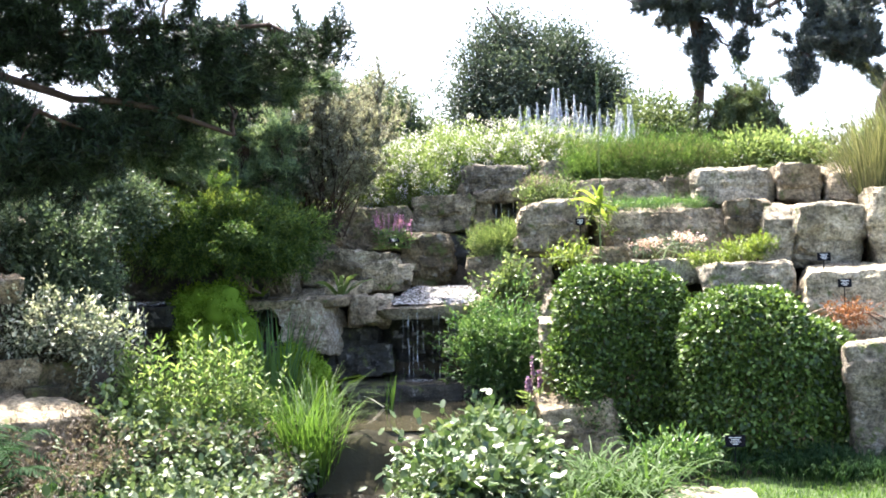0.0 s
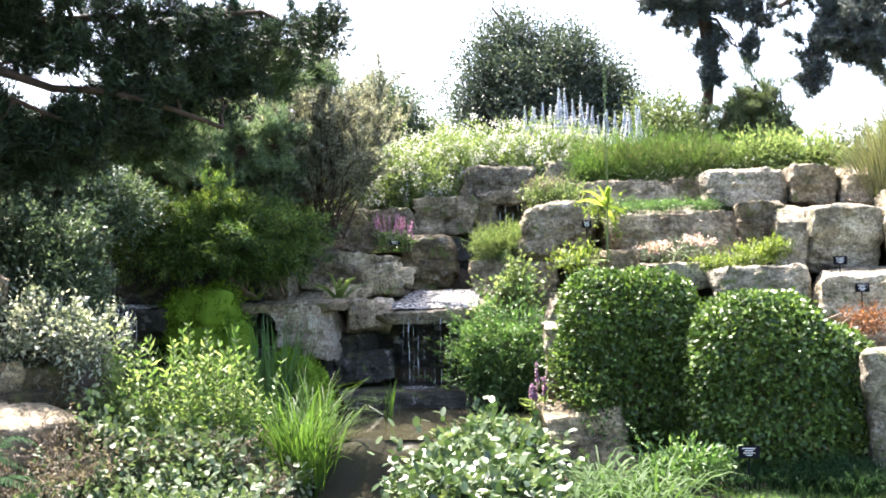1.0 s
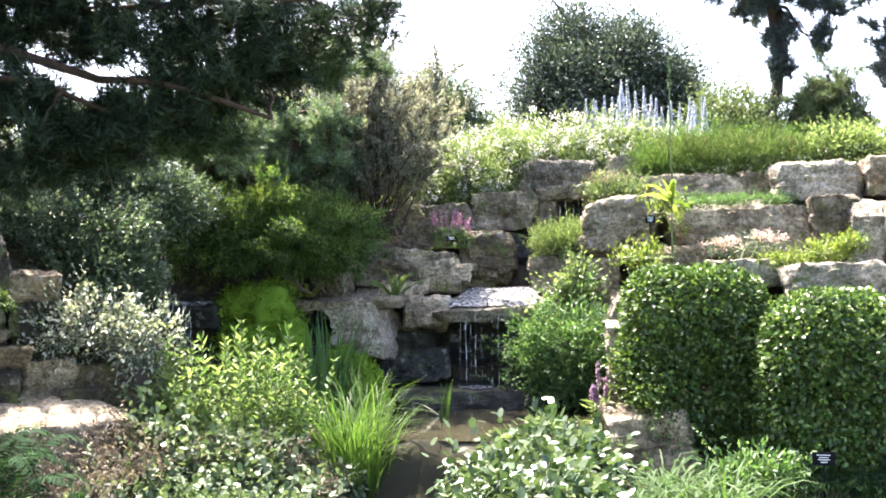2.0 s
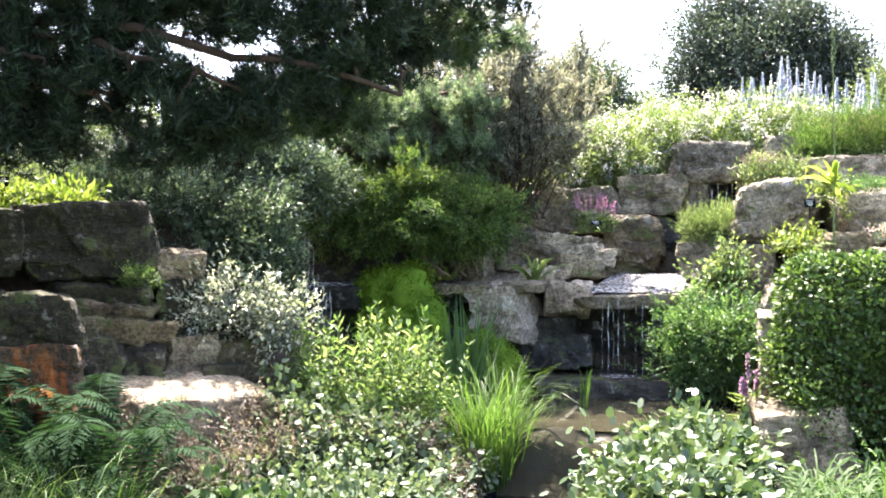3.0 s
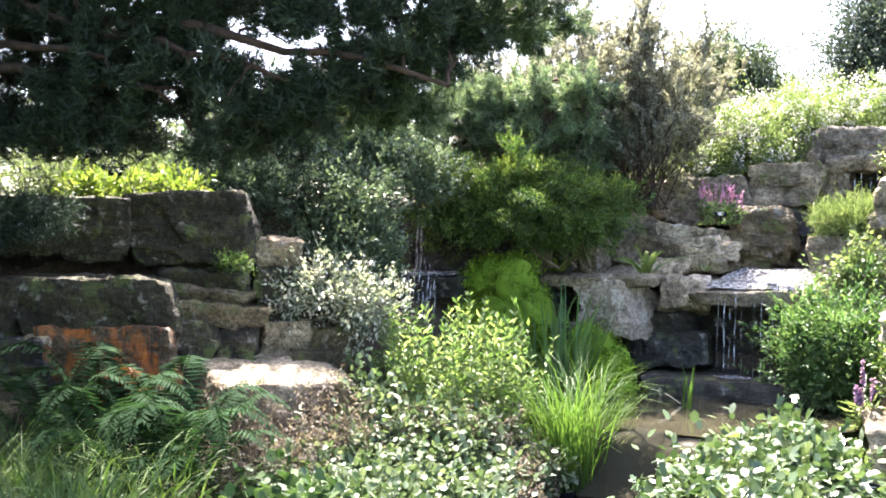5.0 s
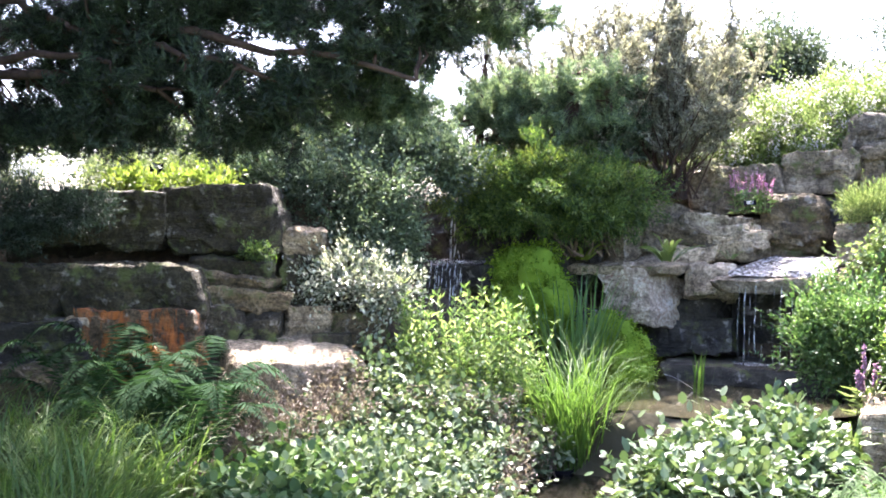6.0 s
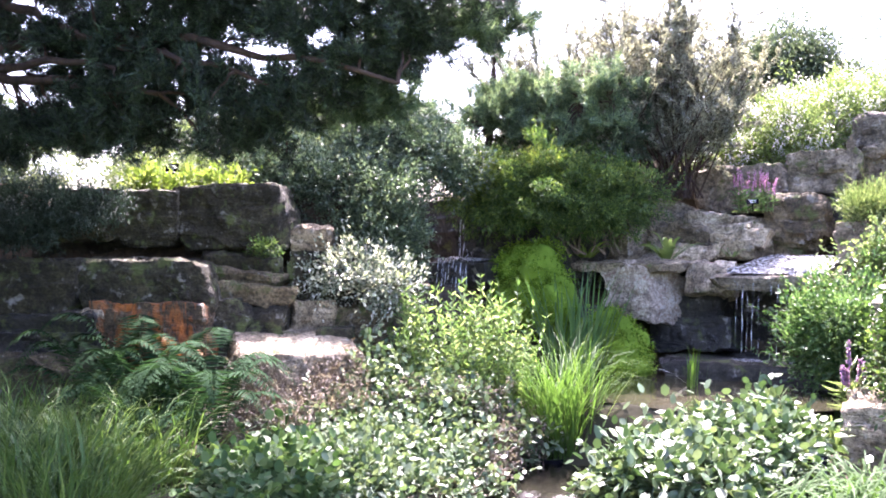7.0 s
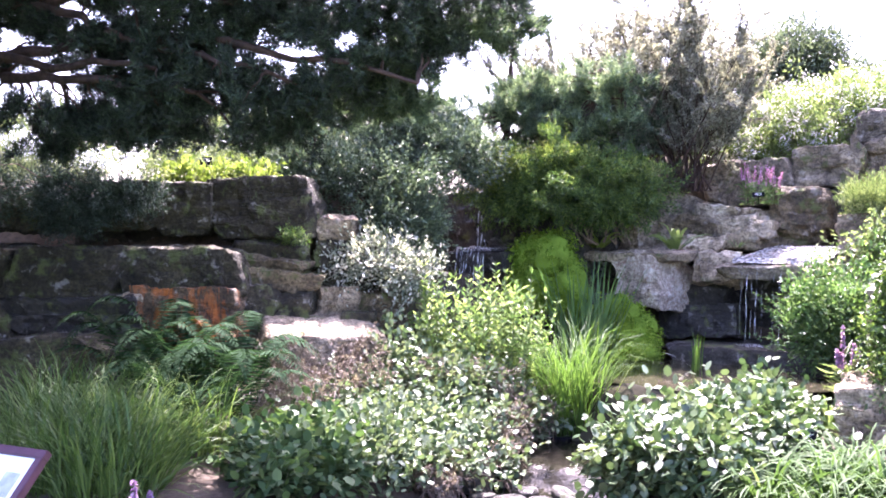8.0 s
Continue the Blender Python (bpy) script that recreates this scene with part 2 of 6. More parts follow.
SOIL = plain_mat("soil", (0.035, 0.026, 0.018), (0.10, 0.075, 0.05), 22, 0.95, 0.8)
TURF = plain_mat("turf", (0.025, 0.045, 0.010), (0.06, 0.095, 0.025), 60, 0.9, 0.6)
BARK = plain_mat("bark", (0.026, 0.016, 0.012), (0.090, 0.052, 0.038), 14, 0.9, 0.9, stretch=(1, 1, 0.35))
TWIG = plain_mat("twig", (0.10, 0.07, 0.05), (0.24, 0.18, 0.13), 30, 0.85, 0.4)
STEM = plain_mat("green_stem", (0.08, 0.11, 0.03), (0.15, 0.19, 0.06), 30, 0.6, 0.2)
LABEL_BLACK = plain_mat("label_black", (0.006, 0.006, 0.008), (0.014, 0.014, 0.018), 40, 0.6, 0.05)
LABEL_BLACK.node_tree.nodes["Principled BSDF"].inputs["Specular IOR Level"].default_value = 0.0
LABEL_INK = plain_mat("label_ink", (0.5, 0.5, 0.5), (0.65, 0.65, 0.65), 40, 0.6, 0.0)
MAROON = plain_mat("maroon_paint", (0.055, 0.018, 0.03), (0.075, 0.025, 0.04), 30, 0.4, 0.1)
PANEL = plain_mat("panel_white", (0.62, 0.65, 0.68), (0.75, 0.78, 0.80), 8, 0.3, 0.0)
INK_GREEN = plain_mat("panel_green", (0.10, 0.16, 0.10), (0.35, 0.42, 0.32), 30, 0.3, 0.0)
INK_BLUE = plain_mat("panel_blue", (0.25, 0.28, 0.36), (0.45, 0.48, 0.55), 30, 0.3, 0.0)

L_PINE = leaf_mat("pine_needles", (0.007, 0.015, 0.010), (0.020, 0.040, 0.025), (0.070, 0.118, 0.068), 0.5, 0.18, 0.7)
# Lit copy of the pine needles: sunlight on the outer tufts is in the colour.
L_PINE_LIT = leaf_mat("lit_pine_needles", (0.030, 0.060, 0.038), (0.080, 0.135, 0.082), (0.19, 0.265, 0.16), 0.5, 0.38, 0.7)
L_JUNIPER = leaf_mat("juniper_green", (0.025, 0.060, 0.018), (0.075, 0.15, 0.036), (0.20, 0.29, 0.058), 0.55, 0.4, 0.65)
L_HEDGE = leaf_mat("ivy_green", (0.023, 0.050, 0.009), (0.060, 0.120, 0.021), (0.18, 0.28, 0.062), 0.42, 0.28, 0.5, 0.42)
L_SILVER = leaf_mat("olive_green", (0.045, 0.078, 0.050), (0.098, 0.15, 0.100), (0.20, 0.27, 0.185), 0.5, 0.3, 0.6)
L_VARIEG = leaf_mat("variegated", (0.09, 0.125, 0.085), (0.33, 0.37, 0.31), (0.80, 0.80, 0.76), 0.35, 0.3, 0.4)
L_HERB = leaf_mat("fresh_green", (0.075, 0.125, 0.040), (0.15, 0.215, 0.075), (0.27, 0.33, 0.155), 0.42, 0.4)
L_STRAP = leaf_mat("strap_green", (0.024, 0.058, 0.014), (0.050, 0.102, 0.026), (0.105, 0.165, 0.052), 0.6, 0.4, 0.35, 0.2)
L_YOUNG = leaf_mat("young_pine_needles", (0.070, 0.118, 0.076), (0.155, 0.232, 0.142), (0.31, 0.40, 0.245), 0.5, 0.44, 0.6)
L_TIP = leaf_mat("pale_tip_green", (0.075, 0.15, 0.042), (0.17, 0.27, 0.080), (0.35, 0.44, 0.18), 0.45, 0.45, 0.45, 0.5)
L_SHRUB = leaf_mat("mid_green", (0.040, 0.100, 0.028), (0.080, 0.165, 0.050), (0.16, 0.255, 0.09), 0.45, 0.4)
L_CREST = leaf_mat("crest_green", (0.115, 0.17, 0.062), (0.175, 0.245, 0.094), (0.26, 0.325, 0.145), 0.75, 0.42, 0.3, 0.12)
L_BROAD = leaf_mat("broad_green", (0.050, 0.095, 0.042), (0.110, 0.165, 0.080), (0.21, 0.265, 0.155), 0.5, 0.28, 0.5, 0.5)
L_BERG = leaf_mat("round_green", (0.030, 0.068, 0.020), (0.055, 0.115, 0.032), (0.115, 0.175, 0.06), 0.6, 0.3, 0.35, 0.35)
L_BROAD_ONE = leaf_mat("broad_green_leaf", (0.055, 0.10, 0.046), (0.120, 0.175, 0.088), (0.25, 0.305, 0.185), 0.5, 0.26, 0.6, 0.5, True)
L_GLOSS = leaf_mat("glossy_green", (0.035, 0.075, 0.026), (0.080, 0.135, 0.052), (0.165, 0.225, 0.105), 0.42, 0.22, 0.5, 0.6)
L_GLOSS_ONE = leaf_mat("glossy_green_leaf", (0.035, 0.075, 0.026), (0.085, 0.14, 0.055), (0.22, 0.29, 0.12), 0.40, 0.24, 0.6, 0.65, True)
L_BERG_ONE = leaf_mat("round_green_leaf", (0.030, 0.070, 0.020), (0.058, 0.12, 0.034), (0.125, 0.185, 0.07), 0.6, 0.28, 0.4, 0.35, True)
L_DRY = leaf_mat("dry_brown", (0.11, 0.086, 0.070), (0.21, 0.172, 0.145), (0.38, 0.33, 0.285), 0.75, 0.25)
L_GREY = leaf_mat("grey_heather", (0.135, 0.138, 0.122), (0.262, 0.266, 0.236), (0.43, 0.43, 0.38), 0.7, 0.34, 0.35, 0.2)
L_YELLOW = leaf_mat("yellow_green", (0.075, 0.125, 0.016), (0.155, 0.225, 0.034), (0.27, 0.335, 0.07), 0.5, 0.4)
L_GRASS = leaf_mat("grass_green", (0.036, 0.085, 0.014), (0.072, 0.150, 0.025), (0.145, 0.235, 0.05), 0.55, 0.42, 0.4, 0.3)
L_MEADOW = leaf_mat("meadow_green", (0.04, 0.09, 0.016), (0.08, 0.16, 0.03), (0.165, 0.25, 0.07), 0.55, 0.36, 0.5)
L_REED = leaf_mat("reed_green", (0.045, 0.11, 0.035), (0.085, 0.175, 0.055), (0.15, 0.245, 0.09), 0.5, 0.4, 0.2, 0.35)
L_TALL = leaf_mat("tall_grass", (0.062, 0.076, 0.032), (0.12, 0.132, 0.062), (0.21, 0.21, 0.115), 0.6, 0.35)
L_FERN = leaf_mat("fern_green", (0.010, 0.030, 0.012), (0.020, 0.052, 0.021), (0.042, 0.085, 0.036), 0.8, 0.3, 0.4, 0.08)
L_TREE = leaf_mat("dark_tree", (0.030, 0.046, 0.036), (0.058, 0.084, 0.066), (0.11, 0.145, 0.115), 0.5, 0.25, 0.5)
L_FAR = leaf_mat("far_green", (0.06, 0.09, 0.04), (0.11, 0.15, 0.07), (0.19, 0.235, 0.11), 0.5, 0.38)
L_DULL = leaf_mat("dull_juniper", (0.012, 0.026, 0.018), (0.025, 0.050, 0.034), (0.050, 0.085, 0.060), 0.6, 0.2)
L_ROUND = leaf_mat("grey_green_tree", (0.040, 0.062, 0.040), (0.074, 0.105, 0.068), (0.14, 0.18, 0.115), 0.5, 0.35)
L_CEDAR = leaf_mat("blue_cedar", (0.028, 0.038, 0.042), (0.055, 0.072, 0.078), (0.10, 0.125, 0.13), 0.5, 0.2)
MOSS = leaf_mat("moss", (0.08, 0.16, 0.010), (0.17, 0.30, 0.02), (0.30, 0.44, 0.045), 0.85, 0.3, 0.5, 0.15)
P_WHITE = leaf_mat("pale_lilac_petal", (0.46, 0.44, 0.60), (0.56, 0.54, 0.68), (0.68, 0.67, 0.76), 0.6, 0.4, 0.0)
P_BLUE = leaf_mat("blue_petal", (0.32, 0.35, 0.58), (0.44, 0.48, 0.70), (0.60, 0.63, 0.80), 0.6, 0.4, 0.0)
P_PINK = leaf_mat("magenta_petal", (0.36, 0.12, 0.36), (0.50, 0.22, 0.48), (0.64, 0.40, 0.60), 0.6, 0.4, 0.0)
P_PURPLE = leaf_mat("purple_petal", (0.22, 0.11, 0.28), (0.34, 0.20, 0.40), (0.48, 0.34, 0.50), 0.6, 0.4, 0.0)
P_ROSE = leaf_mat("pale_rose_petal", (0.48, 0.30, 0.34), (0.62, 0.44, 0.46), (0.72, 0.58, 0.58), 0.6, 0.4, 0.0)
P_ORANGE = leaf_mat("rust_leaf", (0.13, 0.05, 0.02), (0.22, 0.085, 0.03), (0.30, 0.13, 0.05), 0.7, 0.3, 0.0)


def water_mat(name, col, rough, bump, scale):
    m, nt, bsdf, out = nodemat(name)
    pos = nt.nodes.new("ShaderNodeNewGeometry").outputs["Position"]
    c = ramp(nt, noise_tex(nt, pos, 1.7, 3), ((0.3, col), (0.7, tuple(v * 1.6 for v in col))))
    nt.links.new(c, bsdf.inputs["Base Color"])
    bsdf.inputs["Roughness"].default_value = rough
    bsdf.inputs["IOR"].default_value = 1.33
    bn = nd(nt, "ShaderNodeBump", Strength=bump, Distance=0.02)
    nt.links.new(noise_tex(nt, pos, scale, 3, 0.5), bn.inputs["Height"])
    nt.links.new(bn.outputs[0], bsdf.inputs["Normal"])
    return m


WATER = water_mat("pond_water", (0.026, 0.024, 0.015), 0.05, 0.15, 7)
WATER_MUD = water_mat("muddy_water", (0.036, 0.033, 0.021), 0.3, 0.5, 12)
WATER_MUD.node_tree.nodes["Principled BSDF"].inputs["Specular IOR Level"].default_value = 0.15
WATER_RUN = water_mat("running_water", (0.012, 0.011, 0.008), 0.06, 0.35, 24)
GLARE_FROTH, qt, qb, qo = nodemat("glare_froth_water")
qp = qt.nodes.new("ShaderNodeNewGeometry").outputs["Position"]
# White noise patches paint the glare on the lips, besides froth in the splash.
qt.links.new(ramp(qt, noise_tex(qt, qp, 30, 5, 0.7), ((0.45, (0.075, 0.07, 0.062)), (0.66, (0.70, 0.70, 0.69)))), qb.inputs["Base Color"])
qb.inputs["Roughness"].default_value = 0.22
qn = nd(qt, "ShaderNodeBump", Strength=1.0, Distance=0.06)
qt.links.new(noise_tex(qt, qp, 26, 4, 0.6), qn.inputs["Height"])
qt.links.new(qn.outputs[0], qb.inputs["Normal"])
FOAM, ft, fb, fo = nodemat("falling_water")
fb.inputs["Base Color"].default_value = (0.75, 0.78, 0.80, 1)
fb.inputs["Roughness"].default_value = 0.15
fp = ft.nodes.new("ShaderNodeNewGeometry").outputs["Position"]
fmix, ftr = ft.nodes.new("ShaderNodeMixShader"), ft.nodes.new("ShaderNodeBsdfTransparent")
ft.links.new(ramp(ft, noise_tex(ft, fp, 1.0, 4, 0.6, (34, 34, 8.0)), ((0.42, (0.02, 0.02, 0.02)), (0.66, (0.70, 0.70, 0.70)))), fmix.inputs[0])
ft.links.new(ftr.outputs[0], fmix.inputs[1])
ft.links.new(fb.outputs[0], fmix.inputs[2])
ft.links.new(fmix.outputs[0], fo.inputs[0])

# ---- ground: one sheet, flat in front, rising in a bank behind ----
BANK_Y = (-200, 6.6, 8.3, 9.35, 9.85, 10.15, 10.45, 10.8, 11.6, 14, 60, 3000)
BANK_Z = (0.05, 0.05, 0.25, 0.38, 1.20, 1.70, 2.15, 2.50, 2.75, 2.95, 3.2, 3.2)
SHIFT_X = (-60, -12, -7, -5, -4, -3, -2, -1, 2.2, 3.4, 5, 12, 60)
SHIFT_Y = (9.0, 8.0, 5.6, 4.2, 3.4, 1.5, 0.2, 0.0, 0.0, 0.55, 1.1, 2.0, 2.0)


def ground_z(x, y):
    x, y = np.asarray(x, float), np.asarray(y, float)
    z = np.interp(y + np.interp(x, SHIFT_X, SHIFT_Y), BANK_Y, BANK_Z)
    z = np.minimum(z, np.interp(x, (-6, -4.6, -3.2, -2.5), (1.98, 1.98, 2.2, 9.0)))
    hollow = (x > -4.6) & (x < -2.35) & (y > 7.45) & (y < 8.75)
    z = np.where(hollow, np.minimum(z, 1.2), z)
    mid = np.interp(y, (4.0, 5.2, 6.0, 6.9, 7.5, 8.3), (-0.9, -0.85, -1.0, -1.25, -1.15, -0.95))
    half = np.interp(y, (4.0, 5.2, 6.9, 7.4, 8.6, 9.1), (0.36, 0.50, 0.58, 0.66, 0.95, 0.5))
    bed = np.interp(y, (3, 5.2, 6.0, 6.3, 6.8, 6.95, 9.1), (-0.35, -0.32, -0.28, -0.15, -0.12, 0.25, 0.25))
    k = np.clip(1.6 - np.abs(x - mid) / half, 0, 1) * ((y > 3.4) & (y < 9.15))
    return z * (1 - k) + np.minimum(z, bed) * k


def ground_sheet():
    xs = np.concatenate((np.geomspace(-2500, -13, 16), np.arange(-12, 8.01, 0.12), np.geomspace(9, 2500, 16)))
    ys = np.concatenate((-np.geomspace(2500, 5, 14), np.arange(-4, 15.01, 0.12), np.geomspace(16, 2900, 16)))
    X, Y = np.meshgrid(xs, ys)
    Z = ground_z(X, Y) + 0.02 * np.sin(X * 7.3 + 2 * np.sin(Y * 3.1)) * np.sin(Y * 6.1 + X)
    V = np.stack((X, Y, Z), -1).reshape(-1, 3)
    nx, ny = len(xs), len(ys)
    i, j = np.meshgrid(np.arange(ny - 1), np.arange(nx - 1), indexing="ij")
    a = i * nx + j
    F = np.stack((a, a + 1, a + nx + 1, a + nx), -1).reshape(-1, 4)
    me = make_mesh("ground", V, F, SOIL, True)
    me.materials.append(TURF)
    c = V[F].mean(1)
    turf = (np.abs(c[:, 0]) > 13) | (c[:, 1] > 13.5) | (c[:, 1] < 3.0) | ((c[:, 0] > 1.75) & (c[:, 1] < 6.75))
    me.polygons.foreach_set("material_index", turf.astype(np.int32))
    tagged(new("ground", me), "dark garden soil rising in a bank, with turf beyond", "ground", kind="structure")


ground_sheet()

# ---- rocks ----
def rock(cx, cy, z0, w, d, h, rz=0.0, mat=STONE, label="weathered buff stone block in the rock bank", seed=0, k=40.0, bed=0.6, cuts=8, lean=0.0, roll=0.0, rough=1.0,
         cat="rock", name="stone_block", group="rock bank blocks"):
    """A squared, weathered block on z0 with worn edges and bedding lines; rz, lean, roll: degrees."""
    n = (max(6, min(36, int(w / 0.030))), max(5, min(20, int(d / 0.045))), max(5, min(24, int(h / 0.026))))
    V, F, index = [], [], {}
    def vid(p):
        key = tuple(np.round(p, 5))
        if key not in index:
            index[key] = len(V)
            V.append(key)
        return index[key]
    for ax in range(3):
        u, v = (ax + 1) % 3, (ax + 2) % 3
        gu, gv = np.linspace(-1, 1, n[u] + 1), np.linspace(-1, 1, n[v] + 1)
        for side in (-1, 1):
            for a in range(n[u]):
                for b in range(n[v]):
                    q = []
                    for da, db in ((0, 0), (1, 0), (1, 1), (0, 1)):
                        p = [0, 0, 0]
                        p[ax], p[u], p[v] = side, gu[a + da], gv[b + db]
                        q.append(vid(p))
                    F.append(q if side > 0 else q[::-1])
    V = np.array(V, float)
    k = k * 1.5 if k < 20 else k
    r = (np.abs(V) ** k).sum(1, keepdims=True) ** (1 / k)
    V = V / r
    half = np.array((w, d, h)) / 2
    rs = np.random.default_rng(seed + 100)
    for _ in range(cuts):
        cut = rs.normal(size=3) * (1, 1, 0.8)
        cut /= np.linalg.norm(cut)
        over = V @ cut - np.abs(cut).sum() * rs.uniform(0.76, 0.97)
        V = V - np.maximum(over, 0)[:, None] * cut
    skew = rs.uniform(-0.14, 0.14, 6)
    V[:, 0] += skew[0] * V[:, 2] + skew[1] * V[:, 1]
    V[:, 2] += (skew[2] * V[:, 0] + skew[3] * V[:, 1]) * 0.8
    V[:, 1] += skew[4] * V[:, 2]
    P = V * half
    off = rs.uniform(-50, 50, 3)
    m = min(w, d, h)
    out = unit(V * np.array((1 / w, 1 / d, 1 / h)))
    disp = np.empty(len(P))
    for i, p in enumerate(P):
        q = Vector(p + off)
        lam = noise.noise(Vector((q.x * 0.9, q.y * 0.9, q.z * 11.0)))
        lam = 0.35 * lam + 0.65 * round(lam * 3.5) / 3.5
        size = 0.62 * max(m, 0.22)
        u = Vector((q.x, q.y, q.z * 1.6)) / size
        cell = noise.voronoi(u)[1][0]
        tilt = Vector((noise.noise(cell * 3.7), noise.noise(cell * 5.3 + Vector((9, 2, 4))), noise.noise(cell * 4.1 + Vector((3, 7, 1)))))
        chip = 0.55 * noise.noise(cell * 7.7) + 0.75 * (u - cell).dot(tilt)
        disp[i] = (0.15 * min(m, 0.5) * chip + 0.05 * noise.noise(q * 2.3 / max(m, 0.3) * 0.5) * min(m, 0.7) + 0.016 * (0.5 - abs(noise.noise(q * 6.5)) * 1.6)
                   + 0.020 * noise.noise(q * 15.0) + 0.012 * noise.noise(q * 31.0) + 0.030 * bed * (abs(lam) ** 0.7) * (1 if lam > 0 else -1) * (1 - abs(out[i, 2])))
    P = P + out * disp[:, None] * rough
    P[:, 2] += h / 2
    M = pose(0, 0, 0, lean, roll, rz).to_3x3()
    P = P @ np.array(M).T
    me = make_mesh(name, P, np.array(F), mat, True)
    me.set_sharp_from_angle(angle=radians(24))
    ob = new(name, me)
    ob.location = (cx, cy, z0)
    return tagged(ob, label, cat, group)


def block(x0, x1, z0, z1, yf, d=0.7, rz=0.0, **kw):
    return rock((x0 + x1) / 2, yf + d / 2, z0 - 0.03, x1 - x0, d, z1 - z0 + 0.03, rz, **kw)


GREY = "grey weathered stone block in the rock bank"
PALE = "pale sunlit stone block in the rock bank"
FLATTOP = "low flat-topped pale stone in the rock bank"
# right-hand bank, top row
block(-0.24, 0.56, 2.52, 2.84, 10.3, mat=STONE_GREY, label="rounded grey capping stone above the waterfall", seed=1, k=6)
block(0.66, 1.06, 2.48, 2.86, 10.35, mat=STONE_PALE, label=PALE, seed=2)
block(-0.66, -0.22, 2.50, 2.82, 10.5, mat=STONE_GREY, label=GREY, seed=3)
block(-0.80, -0.09, 2.12, 2.52, 10.1, mat=STONE_GREY, label="grey stone block overhanging a dark hollow", seed=4)
block(-0.10, 0.64, 2.44, 2.55, 10.18, mat=STONE_GREY, label="flat grey stone over a small spout of water", seed=5)
block(-0.10, 0.14, 1.80, 2.46, 10.24, d=0.5, mat=STONE_GREY, label="upright grey stone beside a spout of water", seed=505)
block(0.38, 0.64, 1.80, 2.46, 10.26, d=0.5, mat=STONE_GREY, label="upright grey stone beside a spout of water", seed=506)
block(0.10, 0.44, 1.80, 2.46, 10.48, d=0.4, mat=STONE_WET_SHADED, label="wet stone coloured shade-dark behind a spout of water", seed=507)
block(0.38, 1.17, 1.80, 2.36, 9.5, d=0.75, mat=STONE, label="large buff block with worn edges", seed=6, k=6)
block(1.24, 2.55, 1.76, 2.26, 9.32, d=0.8, rz=-3, mat=STONE, label="long buff block with a flat face", seed=7, k=9)
block(1.02, 2.0, 2.36, 2.62, 9.95, mat=STONE, label=FLATTOP, seed=8)
block(2.02, 2.36, 2.36, 2.61, 9.95, mat=STONE, label=FLATTOP, seed=9)
block(2.27, 3.10, 2.30, 2.67, 9.5, rz=-6, mat=STONE_PALE, label=PALE, seed=10, k=6)
block(3.11, 3.55, 2.31, 2.65, 9.35, rz=-6, mat=STONE, label=PALE, seed=11)
block(2.52, 2.95, 1.72, 2.30, 9.15, d=0.6, rz=-8, mat=STONE, label="upright buff block beside a larger stone", seed=12)
block(2.82, 3.08, 1.62, 2.24, 8.78, d=0.6, rz=-10, mat=STONE_PALE, label="narrow pale upright stone", seed=13)
block(3.02, 3.74, 1.62, 2.23, 8.66, d=0.85, rz=-10, mat=STONE_PALE, label="large pale sunlit block with a rough face", seed=14, k=8)
block(3.76, 4.5, 1.60, 2.33, 8.35, d=0.9, rz=-12, mat=STONE_PALE, label=PALE, seed=15)
block(4.55, 5.4, 1.55, 2.3, 8.0, d=0.9, rz=-14, mat=STONE_PALE, label=PALE, seed=16)
block(3.55, 4.6, 2.26, 2.62, 9.2, d=0.8, rz=-8, mat=STONE, label=PALE, seed=17)
# lower row
block(-0.13, 0.30, 1.46, 1.79, 9.5, mat=STONE, label="buff stone edging the waterfall", seed=18)
block(0.31, 0.73, 1.46, 1.78, 9.42, mat=STONE, label="buff stone under trailing plants", seed=19)
block(-0.05, 0.75, 1.05, 1.45, 9.3, mat=STONE_GREY, label="grey stone low in the bank behind a shrub", seed=20)
block(1.05, 1.48, 1.58, 1.85, 8.98, d=0.5, mat=STONE_MOSSY, label="small mossy stone among ferns", seed=21, k=6)
block(1.46, 2.12, 1.50, 1.72, 8.75, d=0.6, mat=STONE_PALE, label=FLATTOP, seed=22)
block(2.14, 3.0, 1.34, 1.68, 8.35, d=0.8, rz=-6, mat=STONE_PALE, label=FLATTOP, seed=23)
block(2.98, 3.9, 1.02, 1.63, 8.0, d=0.8, rz=-12, mat=STONE_PALE, label="pale block with a reddish base", seed=24)
block(3.95, 4.8, 1.0, 1.58, 7.65, d=0.8, rz=-16, mat=STONE_PALE, label=PALE, seed=25)
block(0.6, 1.8, 0.9, 1.5, 8.95, d=0.6, mat=STONE_GREY, label=GREY, seed=26)
block(1.7, 3.2, 0.6, 1.3, 8.55, d=0.7, rz=-5, mat=STONE_GREY, label=GREY, seed=27)
block(2.98, 3.95, 0.02, 1.09, 6.85, d=0.7, rz=-8, mat=STONE_GREY, label="tall rounded boulder at the lawn's edge", seed=28, k=8)
block(0.50, 1.16, 0.06, 0.56, 7.30, d=0.6, rz=4, mat=STONE, label="buff stone at the foot of the clipped shrub", seed=29)
block(0.54, 0.66, 0.35, 1.22, 8.0, d=0.3, mat=STONE_GREY, label="narrow upright stone behind the clipped shrub", seed=30, lean=3)
block(1.24, 1.88, -0.02, 0.17, 5.65, d=0.4, mat=STONE_PALE, label="low pale edging stone in the turf", seed=31, k=8)
